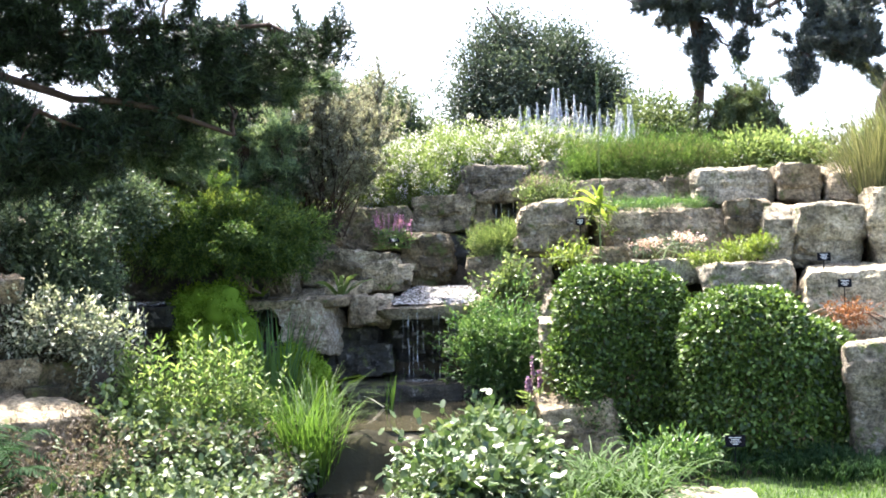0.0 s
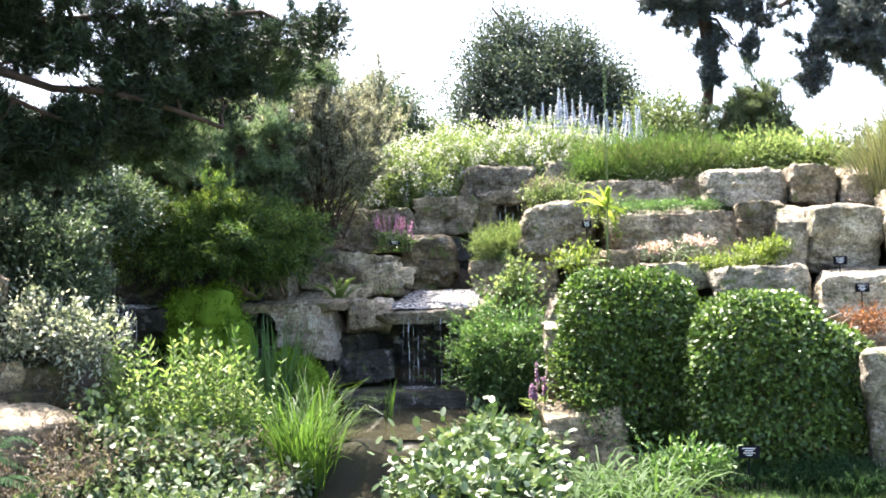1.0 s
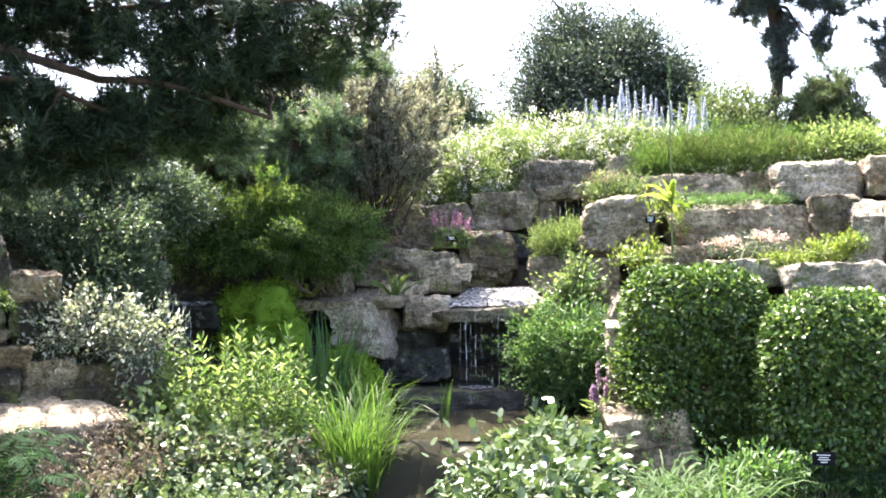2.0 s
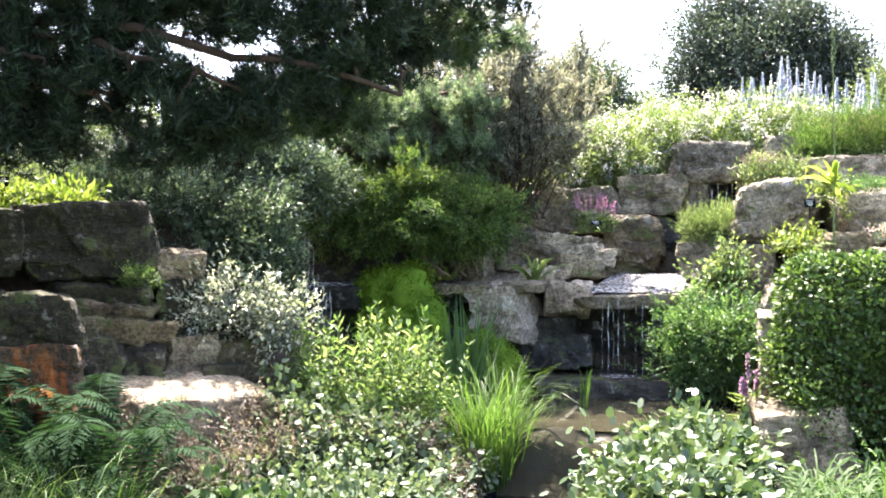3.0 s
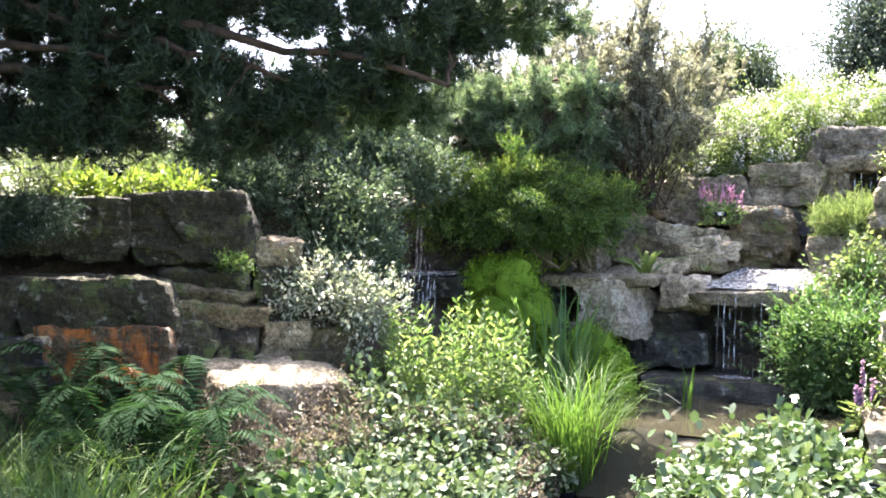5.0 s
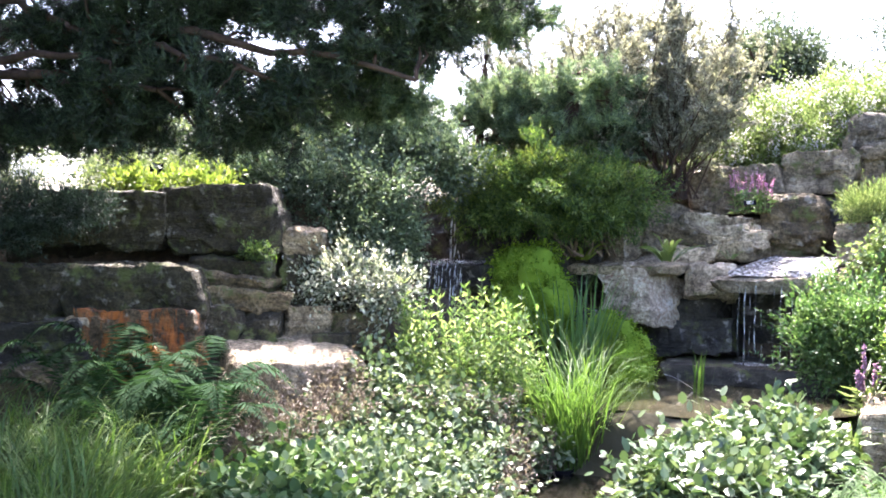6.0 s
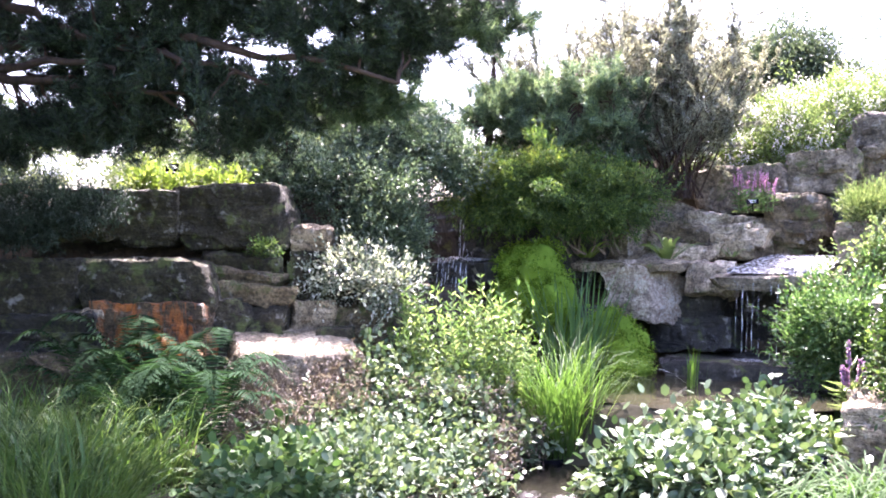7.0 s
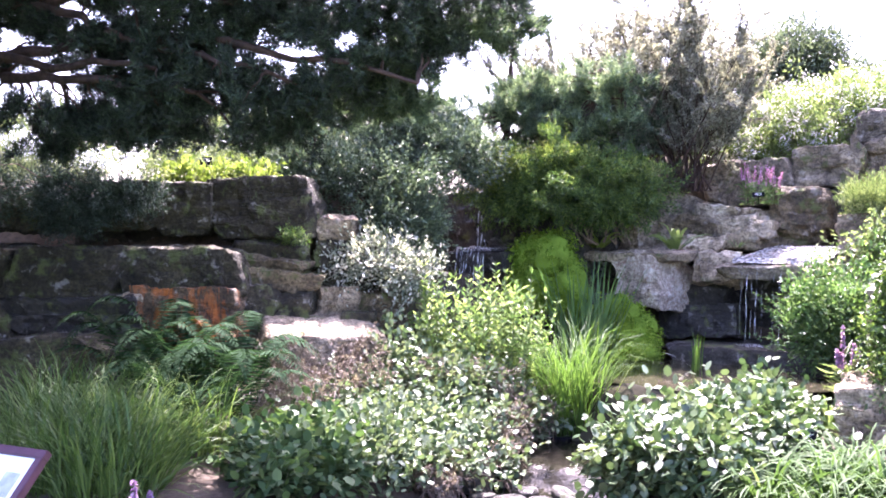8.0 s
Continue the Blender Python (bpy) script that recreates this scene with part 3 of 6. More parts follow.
# the main fall
for i, (x0, x1, z0, z1, yf, turn, tilt) in enumerate(((-1.66, -1.18, 1.46, 1.58, 9.24, 5, 2), (-1.20, -0.82, 1.47, 1.61, 9.34, -4, -3), (-1.52, -0.96, 1.57, 1.66, 9.40, -3, -2), (-1.00, -0.78, 1.60, 1.72, 9.36, 9, 5), (-1.72, -1.30, 1.64, 1.76, 9.32, 6, 4),
                                                      (-1.34, -0.90, 1.67, 1.77, 9.42, -6, -1), (-1.62, -1.12, 1.76, 1.88, 9.44, 4, 5), (-1.16, -0.94, 1.77, 1.84, 9.50, -9, 3))):
    block(x0, x1, z0, z1, yf, d=0.55, rz=turn, roll=tilt, mat=(STONE_PALE_LIT, STONE, STONE_PALE_LIT)[i % 3], label="thin bedded ledge stone with a broken face", seed=32 + i * 61, bed=1.4, k=90, cuts=5, lean=-4, rough=1.3)
block(-2.05, -1.52, 1.50, 1.72, 9.28, d=0.55, rz=12, roll=10, mat=STONE_GREY, label="short broken ledge stone beside the bedded ones", seed=332, bed=2.4, k=60, cuts=10, lean=-14)
block(-2.42, -1.90, 1.42, 1.80, 9.05, d=0.6, rz=-10, mat=STONE, label="rough grey stone under the juniper", seed=833, cuts=14)
block(-2.20, -1.60, 1.46, 1.98, 9.42, d=0.45, rz=8, roll=8, mat=STONE, label="sloping grey stone under the juniper", seed=733, bed=1.2, cuts=12, lean=-22)
block(-2.30, -1.55, 1.42, 1.58, 9.10, d=0.85, rz=6, mat=STONE_GREY, label="sloping slab of weathered stone beside the fall", seed=33, lean=24, bed=0.8, cuts=16)
block(-1.98, -1.48, 1.68, 1.94, 9.72, d=0.5, rz=-8, mat=STONE_MOSSY, label="small mossy stone above the ledge", seed=133, cuts=20)
block(-1.75, -0.78, 1.92, 2.35, 10.0, d=0.7, mat=STONE_GREY, label="dark grey stone under flowering plants", seed=34)
block(-0.90, -0.36, 1.52, 2.06, 9.76, d=0.55, rz=6, mat=STONE_MOSSY, label="brown mossy stone beside a dark hollow", seed=35, k=5, cuts=16, rough=1.4)
# The hollow's shade is painted as this near-black stone.
block(-0.50, -0.02, 1.50, 2.08, 10.12, d=0.4, mat=STONE_WET_SHADED, label="stone coloured shade-dark at the back of a hollow", seed=535)
block(-1.45, -0.92, 2.36, 2.56, 10.4, mat=STONE, label="thin flat stone on the bank", seed=36, bed=2)
block(-1.96, -1.48, 0.90, 1.36, 8.58, d=0.8, rz=-6, mat=STONE_SLAB, label="overhanging squared slab beside the fall", seed=437, k=40, cuts=3, lean=-9)
block(-2.50, -1.36, 1.375, 1.435, 8.64, d=0.75, lean=3, mat=STONE, label="thin projecting ledge of bedded stone", seed=38, bed=1.0, rough=0.5)
block(-1.40, -0.96, 1.12, 1.40, 8.92, d=0.6, rz=5, mat=STONE_PALE_LIT, label="rounded grey stone at the side of the fall", seed=39, k=8, lean=-9)
block(-1.50, -1.10, 0.85, 1.10, 9.12, d=0.5, mat=STONE_WET_SHADED, label="wet stone coloured shade-dark in the recess by the fall", seed=139)
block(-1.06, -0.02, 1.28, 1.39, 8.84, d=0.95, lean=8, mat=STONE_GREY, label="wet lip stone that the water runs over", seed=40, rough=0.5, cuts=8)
block(-1.9, 0.1, 0.3, 1.26, 9.55, d=0.4, mat=STONE_WET_SHADED, label="wet rock face coloured shade-dark behind the fall", seed=41)
block(-1.75, -0.95, 0.62, 0.90, 9.0, d=0.5, mat=STONE_WET_SHADED, label="wet ledge coloured shade-dark under the slab", seed=42)
block(-1.45, 0.25, 0.28, 0.58, 8.45, d=0.95, mat=STONE_WET_SHADED, label="dark wet ledge at the foot of the fall", seed=43, rough=0.6)
block(0.0, 0.6, 0.3, 1.2, 8.95, d=0.5, mat=STONE_GREY, label=GREY, seed=44)
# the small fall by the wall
block(-3.62, -2.85, 1.20, 1.43, 7.95, d=0.7, mat=STONE_WET_SHADED, label="wet lip stone of the small fall", seed=45, rough=0.5)
block(-3.75, -2.6, 0.35, 1.22, 8.15, d=0.5, mat=STONE_WET_SHADED, label="wet rock face coloured shade-dark at the small fall", seed=46)
block(-4.5, -3.2, 1.18, 2.02, 8.6, d=0.6, mat=STONE_WET_SHADED, label="dark wet stone of the upper step", seed=47)
block(-3.2, -2.2, 1.2, 1.75, 8.8, d=0.6, mat=STONE_WET_SHADED, label="wet stone coloured shade-dark in the hollow under the juniper", seed=147)
block(-3.42, -2.40, 1.25, 2.05, 8.40, d=0.45, mat=STONE_WET_SHADED, label="wet rock face coloured shade-dark behind the small fall", seed=247)
block(-2.9, -1.9, 0.35, 1.0, 8.35, d=0.6, mat=STONE_WET_SHADED, label="wet stone coloured shade-dark under the mossy mound", seed=48)

# wall by the flat stone, turned towards the pool
WALL_TURN = 38.3
WALL_IN = np.array((-0.62, 0.785))


def wall_block(cx, cy, w, z0, z1, d=0.7, **kw):
    c = np.array((cx, cy)) + WALL_IN * d / 2
    return rock(c[0], c[1], z0 - 0.03, w, d, z1 - z0 + 0.03, WALL_TURN + kw.pop("turn", 0), group="wall blocks", **kw)


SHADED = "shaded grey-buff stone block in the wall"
wall_block(-4.10, 5.94, 0.92, 1.58, 2.10, d=0.8, mat=STONE_SHADED, label="large top block with a sunlit upper edge", seed=51, k=30, cuts=7)
wall_block(-4.63, 5.45, 0.44, 1.62, 2.06, mat=STONE_SHADED, label=SHADED, seed=52)
wall_block(-5.12, 5.00, 0.90, 1.66, 2.06, mat=STONE_SHADED, label=SHADED, seed=53)
wall_block(-5.80, 4.42, 0.9, 1.66, 2.05, mat=STONE_SHADED, label=SHADED, seed=54)
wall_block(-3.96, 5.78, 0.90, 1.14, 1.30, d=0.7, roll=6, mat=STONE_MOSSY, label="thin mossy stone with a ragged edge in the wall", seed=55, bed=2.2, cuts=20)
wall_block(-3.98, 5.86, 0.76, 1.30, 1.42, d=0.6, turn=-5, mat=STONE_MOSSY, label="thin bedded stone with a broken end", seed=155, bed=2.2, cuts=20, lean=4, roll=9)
wall_block(-4.06, 5.92, 0.72, 1.42, 1.57, d=0.6, turn=4, mat=STONE_SHADED, label="thin sloping stone under the top block", seed=255, bed=2.0, cuts=20, lean=9, roll=7)
wall_block(-4.28, 5.15, 1.08, 1.08, 1.49, mat=STONE_SHADED, label="long block with a tapering end in the wall", seed=56, k=8)
wall_block(-5.00, 4.46, 0.95, 1.03, 1.48, mat=STONE_SHADED, label=SHADED, seed=57, k=8)
wall_block(-5.70, 3.85, 0.95, 1.03, 1.48, mat=STONE_SHADED, label=SHADED, seed=58)
# Near-black stone carries the shade of the gap under the top course.
wall_block(-5.30, 5.66, 1.6, 1.46, 1.66, mat=STONE_WET_SHADED, label="dark recessed stone between two courses", seed=59)
wall_block(-3.88, 5.62, 0.40, 0.74, 1.14, mat=STONE_SHADED, label=SHADED, seed=360)
wall_block(-3.70, 5.87, 0.42, 0.80, 1.12, mat=STONE_SHADED, label="small squared stone low in the wall", seed=60)
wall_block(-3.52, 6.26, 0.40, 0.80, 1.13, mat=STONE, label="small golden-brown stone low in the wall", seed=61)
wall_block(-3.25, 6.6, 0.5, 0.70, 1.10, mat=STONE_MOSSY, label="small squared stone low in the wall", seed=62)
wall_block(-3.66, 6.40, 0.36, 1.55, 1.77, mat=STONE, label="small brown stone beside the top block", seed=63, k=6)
wall_block(-3.55, 6.45, 0.6, 1.10, 1.56, mat=STONE_SHADED, label=SHADED, seed=64)
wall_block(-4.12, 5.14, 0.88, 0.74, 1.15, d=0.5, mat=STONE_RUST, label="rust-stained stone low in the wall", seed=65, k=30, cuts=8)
wall_block(-4.85, 4.45, 1.15, 0.70, 1.06, d=0.6, mat=STONE_WET_SHADED, label="dark layered stone low in the wall", seed=66, bed=3.0)
wall_block(-5.6, 3.8, 1.0, 0.70, 1.05, d=0.6, mat=STONE_SHADED, label=SHADED, seed=67, bed=2.5)
wall_block(-4.60, 4.15, 1.0, 0.10, 0.78, d=0.7, mat=STONE_SHADED, label="mossy base stone of the wall", seed=68)
wall_block(-5.3, 3.5, 0.9, 0.05, 0.75, d=0.7, mat=STONE_SHADED, label="mossy base stone of the wall", seed=69)
wall_block(-4.0, 5.2, 0.9, 0.1, 0.72, d=0.6, mat=STONE_SHADED, label=SHADED, seed=70)
rock(-3.46, 5.96, 0.38, 1.0, 0.95, 0.48, 56, lean=11, mat=STONE, label="broad flat stone with a bright sunlit top", seed=71, k=26, rough=0.55, cuts=5, group="wall blocks")
wall_block(-3.22, 6.25, 0.30, 0.86, 0.92, d=0.2, mat=STONE_SHADED, label="small thin slip of stone on the flat stone", seed=72, rough=0.3)
wall_block(-4.49, 4.83, 0.20, 1.02, 1.11, d=0.14, mat=STONE_PALE_LIT, label="small pale wedge of stone in a joint", seed=73, rough=0.2)

# ---- water ----
def sheet(name, rows, mat, label, ripple=0.0, ragged=0.0):
    """A water surface: rows of (y, x0, x1, z)."""
    V, F = [], []
    k = 24
    fine = []
    for (ya, a0, a1, za), (yb, b0, b1, zb) in zip(rows[:-1], rows[1:]):
        fine += [(ya + (yb - ya) * s, a0 + (b0 - a0) * s, a1 + (b1 - a1) * s, za + (zb - za) * s) for s in (0, 0.25, 0.5, 0.75)]
    rows = fine + [rows[-1]]
    for y, x0, x1, z in rows:
        x0, x1 = x0 + ragged * math.sin(y * 31), x1 + ragged * math.sin(y * 23 + 1)
        V += [(x, y + ragged * 0.6 * noise.noise(Vector((x * 7, y * 2, z))), z + ripple * noise.noise(Vector((x * 9, y * 9, z)))) for x in np.linspace(x0, x1, k)]
    for i in range(len(rows) - 1):
        F += [(i * k + j, i * k + j + 1, (i + 1) * k + j + 1, (i + 1) * k + j) for j in range(k - 1)]
    return tagged(new(name, make_mesh(name, V, F, mat, True)), label, "water", kind="structure")


sheet("pond_water", [(6.95, -1.9, -0.3, 0.43), (7.25, -2.1, 0.1, 0.44), (7.6, -2.4, 0.4, 0.44), (8.5, -3.4, 0.5, 0.44), (9.6, -3.6, 0.5, 0.44)],
      WATER, "still olive-brown pond water under the fall")
sheet("muddy_run", [(6.66, -1.75, -0.45, -0.01), (6.74, -1.75, -0.4, 0.10), (6.86, -1.8, -0.35, 0.34), (6.95, -1.9, -0.3, 0.43)], WATER_MUD, "muddy brown water sliding over the pond's outlet", 0.03, 0.03)
sheet("stream_water", [(4.2, -1.5, -0.4, -0.17), (5.4, -1.5, -0.4, -0.17), (5.75, -1.6, -0.4, -0.16), (5.95, -1.6, -0.5, -0.03), (6.2, -1.7, -0.5, -0.01), (6.72, -1.9, -0.5, 0.0)],
      WATER_RUN, "glittering shallow stream water over stones", 0.02, 0.04)
sheet("lip_water", [(8.85, -0.88, -0.06, 1.345), (8.92, -0.92, -0.05, 1.385), (9.2, -0.85, -0.06, 1.43), (9.6, -0.75, -0.15, 1.50)], GLARE_FROTH, "thin water with painted white glare over the lip stone", 0.012, 0.02)
sheet("small_lip_water", [(7.93, -3.5, -2.95, 1.44), (8.05, -3.55, -2.9, 1.455), (8.6, -3.7, -2.9, 1.46)], GLARE_FROTH, "thin water with painted white glare on the small fall's lip", 0.02, 0.03)

sheet("splash_water", [(8.66, -0.72, -0.40, 0.592), (8.74, -0.84, -0.28, 0.60), (8.82, -0.86, -0.26, 0.60), (8.88, -0.76, -0.36, 0.595)], GLARE_FROTH, "white splash at the foot of the fall", 0.012, 0.03)


def strand(parent, x, y, z1, z0, w, fwd):
    s = np.linspace(0, 1, 9)
    V, F = [], []
    for t in s:
        z = z1 + (z0 - z1) * t
        yy = y - fwd * math.sqrt(t)
        c = x + 0.004 * math.sin(9 * t + x * 40)
        ww = w * 0.85 * (0.8 + 0.4 * math.sin(5 * t + x * 17) ** 2)
        V += [(c - ww / 2, yy, z), (c, yy - ww * 0.4, z), (c + ww / 2, yy, z), (c, yy + ww * 0.2, z)]
    for i in range(8):
        F += [(4 * i + j, 4 * i + (j + 1) % 4, 4 * i + 4 + (j + 1) % 4, 4 * i + 4 + j) for j in range(4)]
    part("water_strand", (V, F, FOAM, True), parent)


fall = thing("waterfall", (-0.6, 8.85, 0.6), "thin strands of white water falling from a ledge", "waterfall")
for x, w in ((-0.745, 0.012), (-0.655, 0.012), (-0.60, 0.004), (-0.50, 0.005), (-0.44, 0.009), (-0.80, 0.004), (-0.35, 0.005), (-0.70, 0.004), (-0.28, 0.004)):
    strand(fall, x, 8.86, 1.35, 0.57, w, 0.08)
fall = thing("waterfall", (-3.2, 7.9, 1.0), "small veil of water falling into the dark", "waterfall")
for i in range(16):
    strand(fall, -3.43 + 0.024 * i + rng.uniform(-0.01, 0.01), 7.93, 1.45, rng.uniform(0.6, 1.15), rng.uniform(0.005, 0.016), rng.uniform(0.04, 0.09))
fall = thing("waterfall", (-3.7, 8.55, 1.5), "narrow upper step of falling water", "waterfall")
for i in range(4):
    strand(fall, -3.62 + 0.05 * i, 8.57, 1.98, 1.47, 0.03, 0.05)
fall = thing("waterfall", (0.2, 10.2, 2.2), "short spout of water between two blocks", "waterfall")
for x in (0.16, 0.22, 0.30, 0.36):
    strand(fall, x, 10.30, 2.47, 2.08, 0.012, 0.04)


# ---- plants ----
def gz(x, y):
    return float(ground_z(x, y))


def stems_from(base, blobs, n, r=0.012, spread=0.12):
    tips, _ = in_blobs(n, blobs, fill=0.8)
    b = np.array(base, float)
    paths = [bend(b + rng.normal(size=3) * (spread, spread, 0), t, 0.05, 0.08, 6) for t in tips]
    return tubes(paths, [(r, r * 0.35)] * n, 5)


def shrub(name, label, category, blobs, n, L, W, mat, base=None, stems=14, stem_r=0.012, stem_mat=None, group="", sprigs=None, **kw):
    B = np.array(blobs, float)
    if base is None:
        c = B[:, :3].mean(0)
        base = (c[0], c[1], min(gz(c[0], c[1]), (B[:, 2] - B[:, 5]).min()))
    ob = thing(name, base, label, category, group)
    k = n // 110 if sprigs is None else sprigs
    crown = leafy(n, blobs, L, W, **kw)
    if k:
        P0, out = in_blobs(k, blobs, fill=0.06, rough=kw.get("rough", 0.25), power=kw.get("power", 2.0))
        d = unit(out + UP * 0.55 + rng.normal(size=P0.shape) * 0.45)
        m = 12
        s = np.tile(np.linspace(0.05, 1, m), k)[:, None] * (L * rng.uniform(1.5, 4.0, (k, 1))).repeat(m, 0)
        Q = P0.repeat(m, 0) + d.repeat(m, 0) * s
        D = d.repeat(m, 0) * 0.7 + rng.normal(size=Q.shape) * 0.6
        crown = joined(crown, (broad_leaves if kw.get("big") else small_leaves)(Q, D, L * rng.uniform(0.4, 0.9, len(Q)), W * 0.8))
    part("foliage", (*crown, mat), ob, kind="stuff")
    if stems:
        part("branching", (*stems_from(base, blobs, stems, stem_r), stem_mat or TWIG, True), ob, kind="stuff")
    return ob


def stalky(name, label, category, cx, cy, rx, ry, n, h, L, W, mat, z=None, lean=0.25, pairs=11, group="", flower=None, bare=0.15, low=0.72):
    """Upright leafy stalks; flower: (material, share of the stalk, petal length, how many petals)."""
    base = (cx, cy, z if z is not None else gz(cx, cy))
    ob = thing(name, base, label, category, group)
    paths, P, D, FP, FD = [], [], [], [], []
    for _ in range(n):
        a, q = rng.uniform(0, 2 * np.pi), math.sqrt(rng.uniform())
        x, y = cx + rx * q * math.cos(a), cy + ry * q * math.sin(a)
        hh = h * rng.uniform(low, 1.08) * (1 - 0.25 * q ** 2)
        tip = np.array((x + lean * hh * (0.5 * q * math.cos(a) + rng.normal() * 0.25), y + lean * hh * (0.5 * q * math.sin(a) + rng.normal() * 0.25), base[2] + hh))
        p = bend((x, y, base[2] - 0.02), tip, 0, 0.05, 7)
        paths.append(p)
        top = 1 - (flower[1] if flower else 0)
        for i in range(pairs):
            s = bare + (top - bare) * (i + rng.uniform(0, 0.4)) / pairs
            at = p[min(5, int(s * 6))] * (1 - (s * 6 % 1)) + p[min(6, int(s * 6) + 1)] * (s * 6 % 1)
            b = rng.uniform(0, 2 * np.pi)
            for c in (b, b + np.pi):
                P.append(at)
                D.append((math.cos(c), math.sin(c), 0.35 + 0.9 * s ** 3))
        if flower:
            m = flower[3]
            s = rng.uniform(top, 1, m)
            FP.append(p[0] * 0 + p[-1] + (p[-2] - p[-1]) * ((1 - s) * 6)[:, None])
            FD.append(rand_dirs(m) + UP * 0.2)
    P, D = np.array(P), np.array(D)
    k = len(P)
    part("branching", (*tubes(paths, [(0.006, 0.0025)] * n, 4), STEM, True), ob, kind="stuff")
    part("foliage", (*small_leaves(P, D + rng.normal(size=P.shape) * 0.2, L * rng.uniform(0.6, 1.15, k), W * rng.uniform(0.7, 1.1, k)), mat), ob, kind="stuff")
    if flower:
        FP, FD = np.concatenate(FP), np.concatenate(FD)
        part("bloom", (*small_leaves(FP, FD, flower[2], flower[2] * 0.8), flower[0]), ob, kind="stuff")
    return ob


def tuft(name, label, category, cx, cy, r, n, L, W, mat, z=None, arch=0.6, splay=0.5, group="", stuff=False, single=0, wild=0.14):
    z = gz(cx, cy) if z is None else z
    ob = thing(name, (cx, cy, z), label, category, group, "stuff" if stuff else "")
    a, q = rng.uniform(0, 2 * np.pi, n), np.sqrt(rng.uniform(0, 1, n))
    P = np.stack((cx + r * q * np.cos(a), cy + r * q * np.sin(a), np.full(n, z - 0.02)), 1)
    D = np.stack((np.cos(a) * q * splay, np.sin(a) * q * splay, np.ones(n)), 1) + rng.normal(size=(n, 3)) * wild
    lo, wo, ao = L * rng.uniform(0.55, 1.1, n), W * rng.uniform(0.7, 1.2, n), arch * rng.uniform(0.4, 1.5, n)
    for i in range(min(n, single)):
        part("blade", (*blades(P[i:i + 1], D[i:i + 1], lo[i:i + 1], wo[i:i + 1], ao[i:i + 1]), mat), ob)
    if n > single:
        part("grass_mass", (*blades(P[single:], D[single:], lo[single:], wo[single:], ao[single:]), mat), ob, kind="stuff")
    return ob


LEAF_MESHES = {}


def single_leaves(ob, blobs, n, L, ratio, mat, up=0.3, wild=0.6):
    """Leaves that are objects of their own, on a few shared meshes, over the outside of a plant."""
    if mat.name not in LEAF_MESHES:
        LEAF_MESHES[mat.name] = []
        for cup in (0.16, 0.28, 0.40):
            x, w = np.linspace(0, 1, 8), np.array((0.02, 0.62, 0.94, 1.0, 0.84, 0.60, 0.30, 0.0)) * ratio / 2
            V = [(a + (0.03 if s and k % 2 else 0), s * b, cup * (1.1 * (abs(s) * b / ratio * 2) - 0.9 * a * a) + (0.035 * (-1) ** k * abs(s))) for k, (a, b) in enumerate(zip(x, w)) for s in (-1, 0, 1)]
            F = [(3 * i + j, 3 * i + j + 1, 3 * i + 4 + j, 3 * i + 3 + j) for i in range(7) for j in (0, 1)]
            LEAF_MESHES[mat.name].append(make_mesh("leaf", V, F, mat, True))
    P, out = in_blobs(n, blobs, fill=0.12, rough=0.15)
    keep = out[:, 2] > -0.35
    P, out = P[keep], out[keep]
    D = unit(out * (1, 1, 0.3) + UP * (up - 0.45) + rng.normal(size=P.shape) * wild * (1, 1, 0.35))
    for q, d, o in zip(P, D, out):
        d = Vector(d)
        s = Vector(unit(UP + 0.35 * o + 0.28 * rng.normal(size=3))).cross(d).normalized()
        m = Matrix((d, s, d.cross(s))).transposed().to_4x4()
        leaf = new("leaf", LEAF_MESHES[mat.name][int(rng.integers(3))])
        leaf.parent = ob
        leaf.matrix_basis = Matrix.Translation(Vector(q) - Vector(ob.location)) @ m @ Matrix.Scale(L * rng.uniform(0.55, 1.25), 4)


def fern(name, label, cx, cy, n, L, mat, z=None, rise=1.0, group="ferns", facing=None, slim=1.0):
    z = gz(cx, cy) if z is None else z
    ob = thing(name, (cx, cy, z), label, "fern", group)
    for i in range(n):
        a = (facing if facing is not None else 0) + (rng.uniform(-1.5, 1.5) if facing is not None else 2 * np.pi * i / n + rng.uniform(-0.3, 0.3))
        ln = L * rng.uniform(0.7, 1.1)
        s = np.linspace(0, 1, 40)
        out = np.array((math.cos(a), math.sin(a), 0))
        up = rise * rng.uniform(0.6, 1.1)
        C = np.array((cx, cy, z)) + out * (ln * s ** 1.2)[:, None] * 0.85 * slim + UP * (ln * up * (s - 0.72 * s ** 2.4))[:, None]
        T = unit(np.gradient(C, axis=0))
        S = unit(np.cross(T, UP + out * 0.2))
        w = (ln * 0.16 * np.sin(np.pi * np.clip(s * 0.9 + 0.1, 0, 1)) ** 0.8 * (s > 0.12) + 0.003) * rng.uniform(0.75, 1.15, 40)
        V, F = [*C, *(C + S * 0.004)], []
        for n0 in range(39):
            F += [(n0, n0 + 1, n0 + 41), (n0, n0 + 41, n0 + 40)]
        for n0 in range(1, 40):
            for sd in (-1, 1):
                way = unit(S[n0] * sd + T[n0] * 0.35 - UP * 0.18 + rng.normal(size=3) * 0.08)
                m0, o = C[n0] + way * w[n0] * 0.45 - UP * 0.003, len(V)
                V += [m0 + T[n0] * ln * 0.011, C[n0] + way * w[n0] - UP * w[n0] * 0.12, m0 - T[n0] * ln * 0.011]
                F += [(n0, o, o + 1), (n0, o + 1, o + 2)]
        lv = (np.array(V), np.array(F))
        part("frond", (*lv, mat), ob)
    return ob


